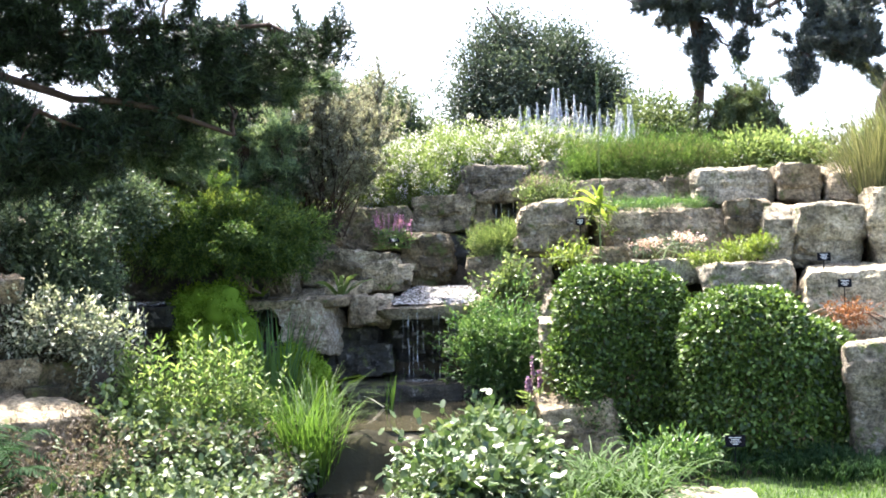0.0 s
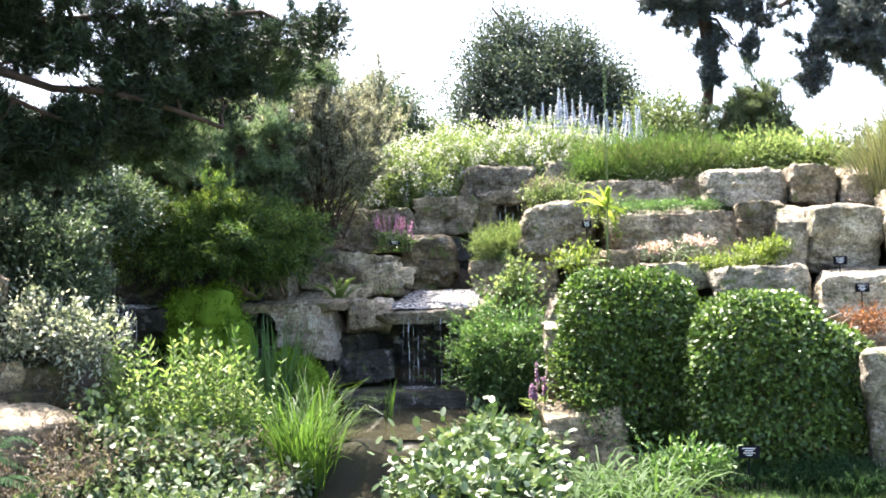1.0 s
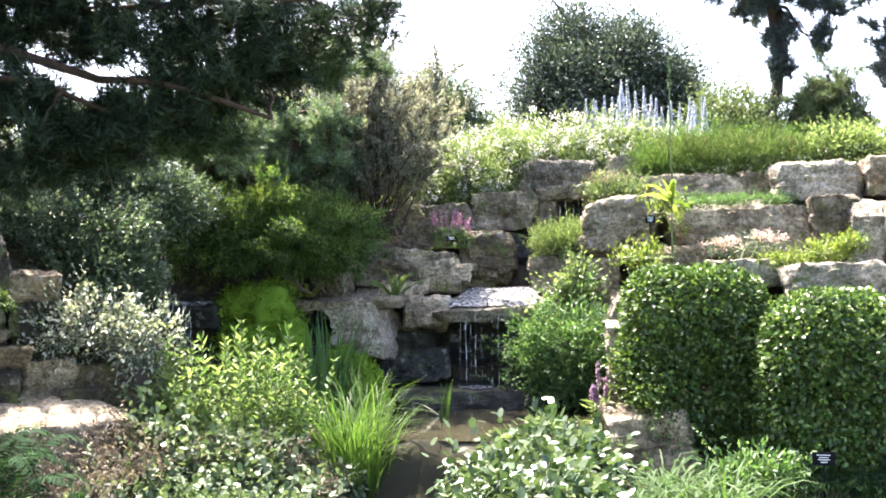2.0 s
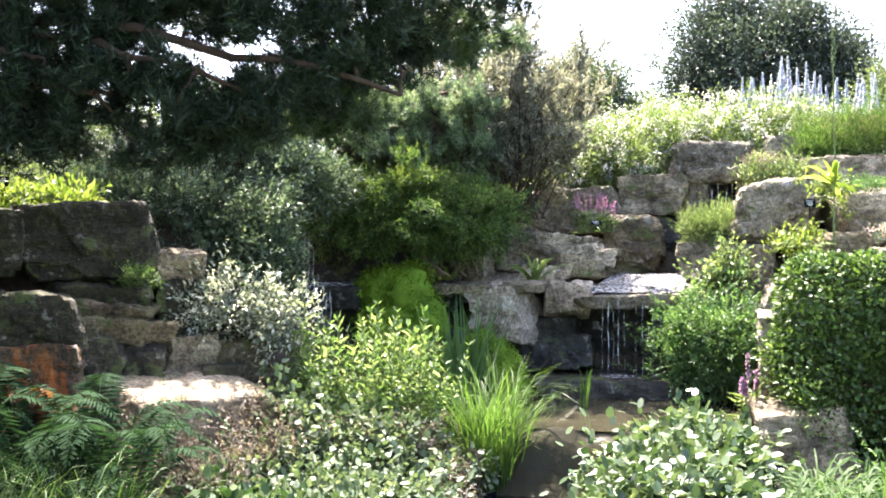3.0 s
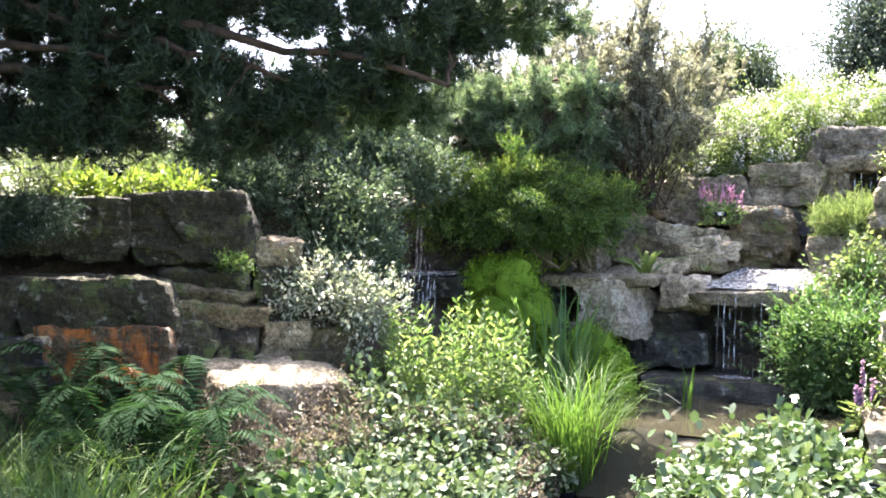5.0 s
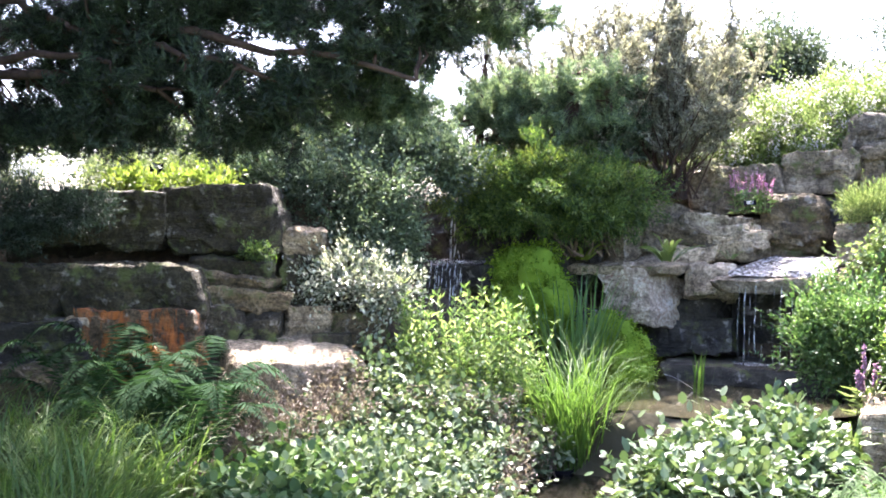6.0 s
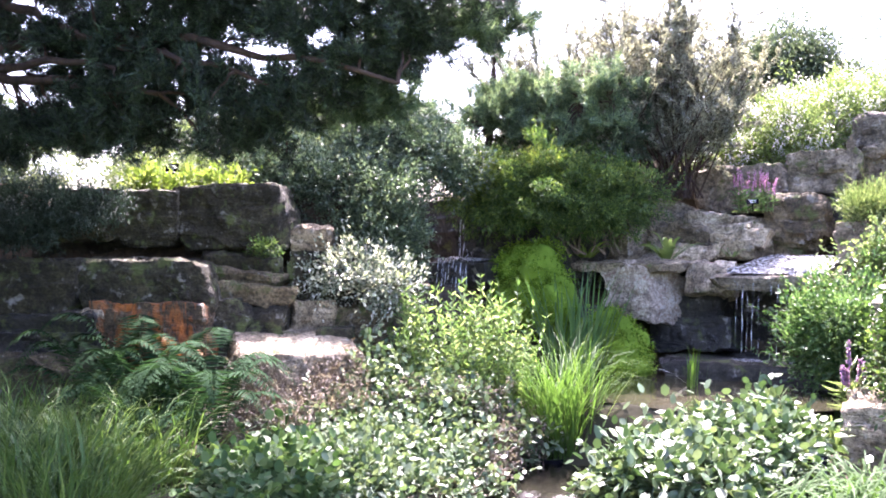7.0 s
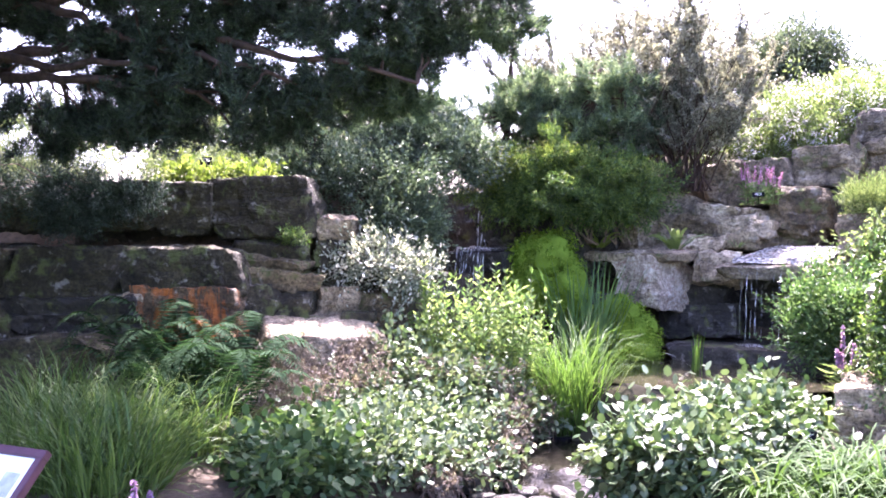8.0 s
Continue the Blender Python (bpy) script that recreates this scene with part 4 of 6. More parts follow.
def plant_label(x, y, z, w=0.115, h=0.078, turn=0.0, tall=0.25, tilt=18):
    """A black engraved plate on a stake; z is the plate's centre."""
    ob = thing("plant_label", (x, y, z - tall), "small black plant label on a thin stake", "plant label", "plant labels")
    bm = bmesh.new()
    bmesh.ops.create_cube(bm, size=1)
    bmesh.ops.scale(bm, vec=(w, 0.005, h), verts=bm.verts)
    bmesh.ops.bevel(bm, geom=bm.edges[:], offset=0.0018, segments=1, affect="EDGES")
    M = pose(x, y, z, -tilt, 0, turn)
    bm.transform(M)
    me = bpy.data.meshes.new("plate")
    bm.to_mesh(me)
    bm.free()
    me.materials.append(LABEL_BLACK)
    plate = part("plate", me, ob)
    for i, ww in enumerate((0.62, 0.42, 0.55, 0.3)):
        bm = bmesh.new()
        bmesh.ops.create_cube(bm, size=1)
        bmesh.ops.scale(bm, vec=(w * ww, 0.001, h * 0.07), verts=bm.verts)
        bm.transform(M @ Matrix.Translation((0, -0.0031, h * (0.27 - 0.18 * i))))
        me = bpy.data.meshes.new("text_bar")
        bm.to_mesh(me)
        bm.free()
        me.materials.append(LABEL_INK)
        part("text_bar", me, plate)
    part("stake", (*tubes([[(x, y + 0.012, z - tall), (x, y + 0.008, z)]], [(0.005, 0.005)], 6), LABEL_BLACK), ob)



# ---- the pine over the wall ----
def needle_tufts(C, A, per=26, L=0.075, W=0.0035):
    """Bristling tufts of needles at C, round the twig's way A."""
    n = len(C)
    P = np.repeat(C, per, 0) + np.repeat(unit(A), per, 0) * rng.uniform(-0.05, 0.05, (n * per, 1))
    D = np.repeat(unit(A), per, 0) * 0.75 + rand_dirs(n * per) * 0.95
    D = unit(D)
    S = unit(np.cross(D, rand_dirs(len(D))))
    l = L * rng.uniform(0.6, 1.15, (len(P), 1))
    V = np.stack((P - S * W, P + S * W, P + D * l), 1).reshape(-1, 3)
    F = np.arange(len(V)).reshape(-1, 3)
    return V, F


def conifer(name, label, base, top, r, limbs, pads, tufts, mat, tuft_kw, bark=BARK):
    """Trunk, limbs (each from, to, radius) and flat pads of foliage (x, y, z, rx, ry, rz)."""
    ob = thing(name, base, label, "tree")
    part("trunk", (*tubes([bend(base, top, 0, 0.06, 10)], [(r, r * 0.55)], 12), bark, True), ob)
    ways = []
    for a, b, rr in limbs:
        p = bend(a, b, 0.04, 0.05, 10)
        ways.append(p)
        part("limb", (*tubes([p], [(rr, rr * 0.35)], 8), bark, True), ob)
    spots = np.concatenate(ways)
    g = 12
    C, out = in_blobs(tufts // g, pads, fill=0.5, rough=0.5)
    A = unit(out * 0.8 + UP * 0.25 + rng.normal(size=C.shape) * 0.5)
    reach = tuft_kw["L"] * 2.2
    C = np.repeat(C, g, 0) + np.repeat(A, g, 0) * np.tile(np.linspace(-0.5, 0.5, g), len(A))[:, None] * reach + rng.normal(size=(len(A) * g, 3)) * reach * 0.14
    out = np.repeat(A, g, 0)
    tufts = len(C)
    twigs = []
    for c in C[:: max(1, tufts // 420)]:
        s = spots[np.argmin(((spots - c) ** 2).sum(1))]
        twigs.append(bend(s, c, 0.03, 0.12, 6))
    part("twig_mass", (*tubes(twigs, [(0.014, 0.003)] * len(twigs), 4), bark, True), ob, kind="stuff")
    part("needle_foliage", (*needle_tufts(C, out * 0.7 + UP * 0.55 + rng.normal(size=C.shape) * 0.3, **tuft_kw), mat), ob, kind="stuff")
    return ob


PINE_PADS = [
    (-4.6, 3.9, 3.55, 0.7, 0.6, 0.28), (-3.9, 4.2, 3.45, 0.7, 0.5, 0.22), (-3.2, 4.4, 3.25, 0.7, 0.5, 0.26), (-2.5, 4.7, 3.3, 0.6, 0.5, 0.30),
    (-1.9, 4.9, 3.1, 0.5, 0.45, 0.28), (-1.35, 5.0, 3.15, 0.40, 0.4, 0.22), (-0.92, 5.0, 3.18, 0.28, 0.3, 0.15), (-2.9, 4.5, 2.75, 0.6, 0.5, 0.20),
    (-2.3, 4.7, 2.54, 0.5, 0.5, 0.15), (-1.75, 4.9, 2.80, 0.38, 0.35, 0.15), (-1.45, 5.1, 2.96, 0.35, 0.35, 0.16), (-2.05, 4.8, 2.66, 0.30, 0.3, 0.10),
    (-2.6, 4.8, 2.35, 0.5, 0.4, 0.14), (-3.3, 4.5, 2.55, 0.4, 0.4, 0.12), (-3.4, 4.2, 2.68, 0.4, 0.35, 0.14), (-5.3, 4.0, 3.0, 0.4, 0.4, 0.12),
    (-2.7, 4.6, 3.8, 0.7, 0.6, 0.3), (-3.6, 4.3, 4.0, 0.8, 0.7, 0.35), (-1.9, 4.9, 3.65, 0.5, 0.5, 0.25), (-4.6, 4.1, 4.3, 0.9, 0.8, 0.4),
    (-5.8, 4.0, 4.1, 0.9, 0.8, 0.5), (-5.3, 4.6, 5.0, 1.2, 1.1, 0.5), (-3.5, 4.9, 4.8, 1.1, 0.9, 0.4), (-4.6, 5.4, 4.5, 1.0, 0.8, 0.35),
    (-5.9, 3.9, 3.2, 0.7, 0.6, 0.25), (-4.8, 4.6, 6.0, 1.0, 1.0, 0.6),
    (-4.3, 4.2, 2.50, 0.42, 0.35, 0.12), (-4.85, 4.0, 2.6, 0.42, 0.35, 0.14), (-3.8, 4.4, 2.42, 0.36, 0.3, 0.10), (-5.4, 3.8, 2.6, 0.4, 0.4, 0.14),
    (-3.9, 4.3, 3.1, 0.55, 0.3, 0.12), (-4.5, 4.2, 3.2, 0.5, 0.3, 0.12), (-3.3, 4.25, 2.98, 0.5, 0.4, 0.16), (-5.0, 3.8, 3.35, 0.5, 0.4, 0.2), (-3.0, 4.45, 3.02, 0.3, 0.3, 0.12), (-4.0, 4.0, 3.75, 0.7, 0.5, 0.25), (-3.0, 4.4, 3.55, 0.6, 0.5, 0.25),
    (-2.9, 4.8, 2.32, 0.35, 0.3, 0.10), (-4.1, 4.3, 2.45, 0.36, 0.3, 0.13), (-3.7, 4.35, 2.32, 0.32, 0.3, 0.10), (-3.3, 4.45, 2.42, 0.36, 0.3, 0.13), (-4.55, 4.2, 2.3, 0.3, 0.25, 0.10),
    (-2.6, 5.0, 3.12, 0.45, 0.4, 0.14), (-2.4, 4.7, 2.98, 0.24, 0.2, 0.09), (-1.15, 5.4, 3.10, 0.26, 0.25, 0.12), (-1.55, 5.2, 2.92, 0.34, 0.3, 0.14),
    (-5.08, 4.4, 3.38, 0.3, 0.255, 0.14), (-5.09, 4.5, 3.07, 0.28, 0.238, 0.13), (-4.18, 4.4, 2.84, 0.26, 0.221, 0.12), (-2.72, 4.6, 3.14, 0.28, 0.238, 0.13), (-4.8, 4.2, 2.43, 0.22, 0.187, 0.1), (-4.25, 4.3, 2.43, 0.24, 0.204, 0.11), (-3.6, 4.4, 2.44, 0.22, 0.187, 0.1), (-3.85, 4.4, 2.79, 0.24, 0.204, 0.11), (-4.01, 4.4, 3.04, 0.26, 0.221, 0.12), (-3.56, 4.5, 2.96, 0.24, 0.204, 0.11), (-4.11, 4.6, 3.2, 0.26, 0.221, 0.12), (-3.35, 4.7, 2.38, 0.2, 0.17, 0.09),
    (-4.42, 4.4, 2.55, 0.22, 0.19, 0.1), (-3.86, 4.45, 2.49, 0.2, 0.17, 0.09), (-4.73, 4.4, 2.4, 0.2, 0.17, 0.09), (-4.07, 4.5, 2.67, 0.24, 0.2, 0.11), (-3.3, 4.6, 2.85, 0.26, 0.22, 0.12), (-2.95, 4.6, 2.55, 0.22, 0.19, 0.1), (-2.81, 4.6, 2.63, 0.24, 0.2, 0.11), (-3.36, 4.4, 2.56, 0.24, 0.2, 0.11),
    (-3.77, 4.5, 2.94, 0.26, 0.22, 0.12), (-3.37, 4.5, 2.82, 0.26, 0.22, 0.12), (-3.07, 4.6, 2.92, 0.26, 0.22, 0.12), (-3.61, 4.5, 2.68, 0.24, 0.2, 0.11), (-3.22, 4.6, 2.64, 0.24, 0.2, 0.11), (-2.44, 4.6, 3.17, 0.28, 0.24, 0.13), (-1.69, 5.0, 3.12, 0.22, 0.19, 0.1),
    # Pads above the view, added to shade the wall and the grass.
    (-5.6, 6.2, 5.2, 1.1, 1.0, 0.45), (-6.4, 5.2, 4.9, 1.0, 1.0, 0.5), (-4.6, 2.9, 4.6, 1.1, 0.9, 0.4), (-5.9, 2.4, 4.6, 1.1, 1.0, 0.45), (-3.4, 2.6, 4.7, 0.9, 0.8, 0.35), (-5.0, 1.6, 4.6, 1.0, 0.8, 0.4),
]
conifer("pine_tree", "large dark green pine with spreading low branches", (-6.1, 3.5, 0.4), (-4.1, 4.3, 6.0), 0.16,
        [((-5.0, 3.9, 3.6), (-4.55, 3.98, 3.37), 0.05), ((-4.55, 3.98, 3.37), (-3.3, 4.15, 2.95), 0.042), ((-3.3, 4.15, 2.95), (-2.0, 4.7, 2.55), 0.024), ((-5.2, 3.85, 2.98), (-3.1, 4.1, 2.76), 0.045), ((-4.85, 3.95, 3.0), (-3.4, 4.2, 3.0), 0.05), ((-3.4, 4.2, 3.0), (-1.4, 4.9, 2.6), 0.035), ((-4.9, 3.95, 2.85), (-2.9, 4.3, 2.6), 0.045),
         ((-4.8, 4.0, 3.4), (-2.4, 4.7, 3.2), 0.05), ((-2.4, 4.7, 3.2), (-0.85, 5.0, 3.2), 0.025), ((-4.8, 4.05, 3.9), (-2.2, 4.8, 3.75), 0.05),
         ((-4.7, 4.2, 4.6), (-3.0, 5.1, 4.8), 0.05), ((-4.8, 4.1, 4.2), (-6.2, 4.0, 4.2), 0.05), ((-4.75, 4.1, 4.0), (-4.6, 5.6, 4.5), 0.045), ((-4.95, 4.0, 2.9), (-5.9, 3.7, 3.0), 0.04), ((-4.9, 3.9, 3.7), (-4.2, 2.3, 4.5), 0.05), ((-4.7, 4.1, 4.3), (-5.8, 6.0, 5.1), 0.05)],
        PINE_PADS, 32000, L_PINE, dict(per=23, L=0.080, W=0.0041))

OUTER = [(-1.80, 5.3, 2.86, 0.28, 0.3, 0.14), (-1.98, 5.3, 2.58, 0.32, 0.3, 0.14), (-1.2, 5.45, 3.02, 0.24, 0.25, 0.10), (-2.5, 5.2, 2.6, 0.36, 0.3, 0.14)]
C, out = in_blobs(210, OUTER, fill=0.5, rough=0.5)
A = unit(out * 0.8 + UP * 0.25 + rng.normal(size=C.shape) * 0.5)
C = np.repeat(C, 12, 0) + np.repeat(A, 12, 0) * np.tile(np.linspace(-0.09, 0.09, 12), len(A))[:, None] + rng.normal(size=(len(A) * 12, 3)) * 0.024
part("outer_foliage", (*needle_tufts(C, np.repeat(A, 12, 0), per=26, L=0.078, W=0.0036), L_PINE_LIT), bpy.data.objects["pine_tree"], "outer needles coloured lighter as sunlit", "stuff")

# Unseen overhead needle pads, added to keep sun and sky off the wall.
SHADE_CANOPY = [(-3.8, 3.1, 4.3, 0.9, 0.7, 0.22), (-3.0, 2.5, 4.45, 0.8, 0.7, 0.22), (-4.9, 2.6, 4.3, 0.9, 0.8, 0.25), (-4.2, 1.7, 4.6, 0.9, 0.7, 0.25), (-5.8, 3.1, 4.3, 0.9, 0.8, 0.25), (-2.7, 3.4, 4.5, 0.7, 0.6, 0.2), (-5.6, 1.6, 4.5, 1.0, 0.8, 0.25), (-6.6, 2.4, 4.0, 0.9, 0.9, 0.3), (-3.3, 1.6, 4.7, 0.8, 0.7, 0.2), (-6.8, 3.8, 3.8, 0.9, 0.9, 0.35)]
SHADE_CANOPY += [(-4.9, 8.3, 4.75, 0.8, 0.7, 0.2), (-4.3, 8.9, 4.8, 0.7, 0.6, 0.2), (-2.2, 2.7, 4.3, 0.8, 0.8, 0.2), (-1.4, 3.1, 4.25, 0.8, 0.8, 0.2), (-0.7, 3.4, 4.3, 0.7, 0.7, 0.18), (-1.2, 2.2, 4.5, 0.8, 0.7, 0.2), (-2.3, 1.7, 4.6, 0.8, 0.7, 0.2), (-0.3, 2.6, 4.5, 0.7, 0.7, 0.18), (-2.0, 4.1, 4.4, 0.7, 0.6, 0.2)]
C, out = in_blobs(18000, SHADE_CANOPY, fill=0.5, rough=0.3)
part("shade_canopy", (*needle_tufts(C, out * 0.7 + UP * 0.5 + rng.normal(size=C.shape) * 0.3, per=8, L=0.14, W=0.022), L_PINE), bpy.data.objects["pine_tree"], kind="stuff")

# Unseen low needle pads beside the view, added to block sky light from the wall.
SHADE_SWEEP = [(-5.4, 2.5, 3.3, 0.9, 0.6, 0.3), (-4.7, 2.1, 2.9, 0.8, 0.6, 0.3), (-4.0, 1.6, 3.2, 0.8, 0.6, 0.3), (-5.3, 2.2, 2.2, 0.8, 0.6, 0.3), (-4.5, 1.5, 2.3, 0.8, 0.6, 0.3), (-3.5, 0.9, 2.9, 0.8, 0.7, 0.3), (-6.2, 2.7, 2.7, 0.8, 0.6, 0.4), (-3.7, 1.0, 2.1, 0.7, 0.6, 0.25), (-5.0, 1.9, 1.5, 0.8, 0.6, 0.3), (-4.1, 1.1, 1.4, 0.7, 0.6, 0.3), (-6.0, 2.4, 1.8, 0.7, 0.6, 0.4)]
C, out = in_blobs(16000, SHADE_SWEEP, fill=0.5, rough=0.3)
part("shade_sweep_foliage", (*needle_tufts(C, out * 0.7 + UP * 0.3 + rng.normal(size=C.shape) * 0.3, per=8, L=0.14, W=0.022), L_PINE), bpy.data.objects["pine_tree"], kind="stuff")
# Unseen limbs added to carry these blocking pads.
for a, c in (((-5.6, 3.6, 2.4), (-3.6, 0.9, 2.6)), ((-5.8, 3.5, 1.6), (-4.1, 1.1, 1.6)), ((-5.3, 3.8, 3.2), (-3.4, 0.9, 3.0))):
    part("limb", (*tubes([bend(a, c, 0.1, 0.08, 8)], [(0.06, 0.02)], 8), BARK, True), bpy.data.objects["pine_tree"])

# ---- crest, sky-line and distance ----
def broad_tree(name, label, base, top, r, blobs, n, L, W, mat, **kw):
    ob = thing(name, base, label, "tree")
    part("trunk", (*tubes([bend(base, top, 0, 0.05, 8)], [(r, r * 0.5)], 10), BARK, True), ob)
    tips, _ = in_blobs(26, blobs, fill=0.6)
    mid = (np.array(base) * 0.55 + np.array(top) * 0.45)
    for t in tips:
        part("limb", (*tubes([bend(mid, t, 0.1, 0.1, 6)], [(r * 0.35, 0.015)], 5), BARK, True), ob)
    part("crown", (*leafy(n, blobs, L, W, **kw), mat), ob, kind="stuff")
    return ob


broad_tree("dark_tree", "dark dense evergreen tree behind the crest", (0.85, 14.3, 2.9), (0.85, 14.3, 4.8), 0.16,
           [(x * 0.95 - 0.06, 14.3 + dy, 1.87 + (z - 1.87) * 0.93, rx * 0.95, ry * 0.95, rz * 0.95) for x, dy, z, rx, ry, rz in
            ((0.9, 0, 4.4, 1.35, 1.2, 0.9), (0.25, -0.1, 4.6, 0.75, 0.8, 0.85), (0.45, 0, 5.4, 0.55, 0.6, 0.5), (1.35, 0, 5.1, 0.65, 0.7, 0.55), (1.85, -0.1, 4.5, 0.6, 0.7, 0.5), (0.0, -0.1, 4.1, 0.65, 0.6, 0.5), (2.1, 0, 4.1, 0.5, 0.5, 0.4))],
           62000, 0.058, 0.032, L_TREE, clump=0.09, per=9, wild=0.8, rough=0.32)
broad_tree("round_tree", "rounded green tree beyond the shrubs", (-1.55, 12.2, 2.8), (-1.55, 12.2, 3.6), 0.10,
           [(-1.52, 12.2, 3.60, 0.52, 0.5, 0.62), (-1.20, 12.1, 3.55, 0.36, 0.42, 0.48), (-1.88, 12.2, 3.48, 0.44, 0.45, 0.55), (-0.75, 12.3, 3.30, 0.36, 0.4, 0.36), (-0.35, 12.3, 3.15, 0.30, 0.35, 0.30)], 36000, 0.055, 0.028, L_ROUND, clump=0.08, per=9, rough=0.25)
for x, y, z, s in ((2.35, 13.0, 3.6, 0.55), (2.9, 13.4, 3.4, 0.5), (-1.0, 12.6, 3.1, 0.45), (5.2, 13.4, 3.0, 0.6)):
    shrub("bush", "soft green bush on the crest", "bush", [(x, y, z, s, s, s * 0.75), (x + s * 0.5, y, z - 0.15, s * 0.6, s * 0.6, s * 0.5)], 4200, 0.075, 0.035, L_FAR, group="crest bushes", stems=8, clump=0.05)
conifer("small_pine", "small bushy pine on the crest", (3.68, 13.0, 2.9), (3.68, 13.0, 4.1), 0.04, [((3.68, 13, 3.5), (3.3, 13, 3.7), 0.02), ((3.68, 13, 3.5), (4.05, 13, 3.7), 0.02)],
        [(3.68, 13.0, 3.75, 0.36, 0.36, 0.38), (3.45, 13, 3.5, 0.3, 0.3, 0.25), (3.95, 13, 3.5, 0.3, 0.3, 0.25)], 1900, L_FAR, dict(per=22, L=0.10, W=0.005))
conifer("cedar_tree", "tall blue-grey cedar with drooping branches", (6.12, 14.3, 2.9), (6.02, 14.3, 10.5), 0.15,
        [((6.0, 14.3, 6.2), (4.2, 13.6, 5.3), 0.09), ((6.0, 14.3, 5.6), (4.6, 13.2, 4.6), 0.07), ((6.0, 14.3, 6.8), (4.4, 13.8, 6.0), 0.08), ((6.0, 14.3, 7.0), (8.0, 14.0, 6.4), 0.09)],
        [(5.5, 13.6, 5.3, 0.6, 0.5, 0.25), (4.9, 13.4, 5.0, 0.45, 0.4, 0.3), (4.55, 13.2, 4.6, 0.3, 0.3, 0.35), (4.5, 13.1, 4.15, 0.15, 0.2, 0.3), (5.3, 13.4, 4.55, 0.4, 0.4, 0.2), (5.7, 13.6, 4.2, 0.2, 0.3, 0.15),
         (4.4, 13.8, 5.9, 0.5, 0.4, 0.3), (5.3, 13.9, 6.1, 0.6, 0.5, 0.3), (7.4, 14.0, 6.3, 0.9, 0.6, 0.4), (6.4, 14.0, 7.2, 1.0, 0.8, 0.5), (5.8, 14.2, 5.0, 0.3, 0.3, 0.3), (5.1, 13.5, 5.25, 0.7, 0.5, 0.3), (4.75, 13.2, 4.75, 0.35, 0.35, 0.35), (5.2, 13.4, 4.9, 0.5, 0.4, 0.3), (4.45, 13.1, 3.95, 0.10, 0.15, 0.25), (5.5, 13.5, 4.7, 0.4, 0.4, 0.25)],
        3300, L_CEDAR, dict(per=26, L=0.11, W=0.008))
conifer("cedar_tree", "slender blue-grey cedar with a ragged crown", (3.35, 14.4, 2.9), (3.35, 14.4, 6.6), 0.10,
        [((3.35, 14.4, 5.4), (2.3, 14.0, 5.5), 0.04), ((3.35, 14.4, 5.6), (4.2, 14.2, 5.6), 0.04)],
        [(2.5, 14.0, 5.55, 0.45, 0.3, 0.16), (3.0, 14.2, 5.4, 0.4, 0.3, 0.25), (3.4, 14.3, 5.0, 0.18, 0.2, 0.4), (3.4, 14.3, 4.55, 0.13, 0.15, 0.3), (4.0, 14.2, 5.35, 0.3, 0.3, 0.3), (3.9, 14.2, 4.8, 0.12, 0.15, 0.3), (3.6, 14.3, 5.9, 0.8, 0.5, 0.3), (2.7, 14.1, 5.75, 0.6, 0.4, 0.25), (3.3, 14.2, 5.55, 0.5, 0.4, 0.3), (3.35, 14.3, 4.8, 0.2, 0.2, 0.5), (3.3, 14.3, 4.3, 0.14, 0.15, 0.35)],
        1900, L_CEDAR, dict(per=26, L=0.11, W=0.008))

# grey feathery shrubs behind the juniper
def wispy(name, label, bases, tips, mat, per=270):
    """A fan of thin forked stems with short feathery leaves towards their ends."""
    B = np.array(bases, float)
    ob = thing(name, tuple(B[0]), label, "shrub")
    main, twigs, P, D = [], [], [], []
    for t in tips:
        t = np.array(t)
        b = B[np.argmin(np.abs(B[:, 0] - t[0]))] + rng.normal(size=3) * (0.10, 0.10, 0)
        q = bend(b, t, 0, 0.09, 10)
        q[:, :2] += ((t - b)[None, :2] * (np.linspace(0, 1, 10)[:, None] ** 0.8 - np.linspace(0, 1, 10)[:, None]))
        main.append(q)
        for k in range(int(rng.integers(7, 12))):
            i = int(rng.integers(3, 9))
            way = unit(unit(q[i] - q[i - 1]) + rng.normal(size=3) * (0.55, 0.55, 0.25))
            ln = rng.uniform(0.16, 0.42)
            w = bend(q[i], q[i] + way * ln + UP * ln * 0.15, 0, 0.10, 10)
            twigs.append(w)
            for _ in range(2):
                j = int(rng.integers(3, 9))
                twigs.append(bend(w[j], w[j] + unit(way + rng.normal(size=3) * 0.6) * rng.uniform(0.07, 0.18), 0, 0.08, 10))
    for q, low in [(q, 0.5) for q in main] + [(q, 0.15) for q in twigs]:
        m = max(6, int(per * np.linalg.norm(q[-1] - q[0]) * rng.uniform(0.4, 1.2)))
        s = (low + (1 - low) * rng.uniform(0, 1, m)) * 8.999
        i = s.astype(int)
        P.append(q[i] + (q[i + 1] - q[i]) * (s - i)[:, None] + rng.normal(size=(m, 3)) * 0.010)
        D.append(unit(q[i + 1] - q[i]) * 0.9 + rng.normal(size=(m, 3)) * 0.5)
    part("branching", (*tubes([q[::3] for q in main + twigs], [(0.011, 0.003)] * len(main) + [(0.004, 0.0015)] * len(twigs), 3), BARK, True), ob, kind="stuff")
    P, D = np.concatenate(P), np.concatenate(D)
    part("foliage", (*small_leaves(P, D, 0.046 * rng.uniform(0.5, 1.25, len(P)), 0.014), mat), ob, kind="stuff")
    return ob


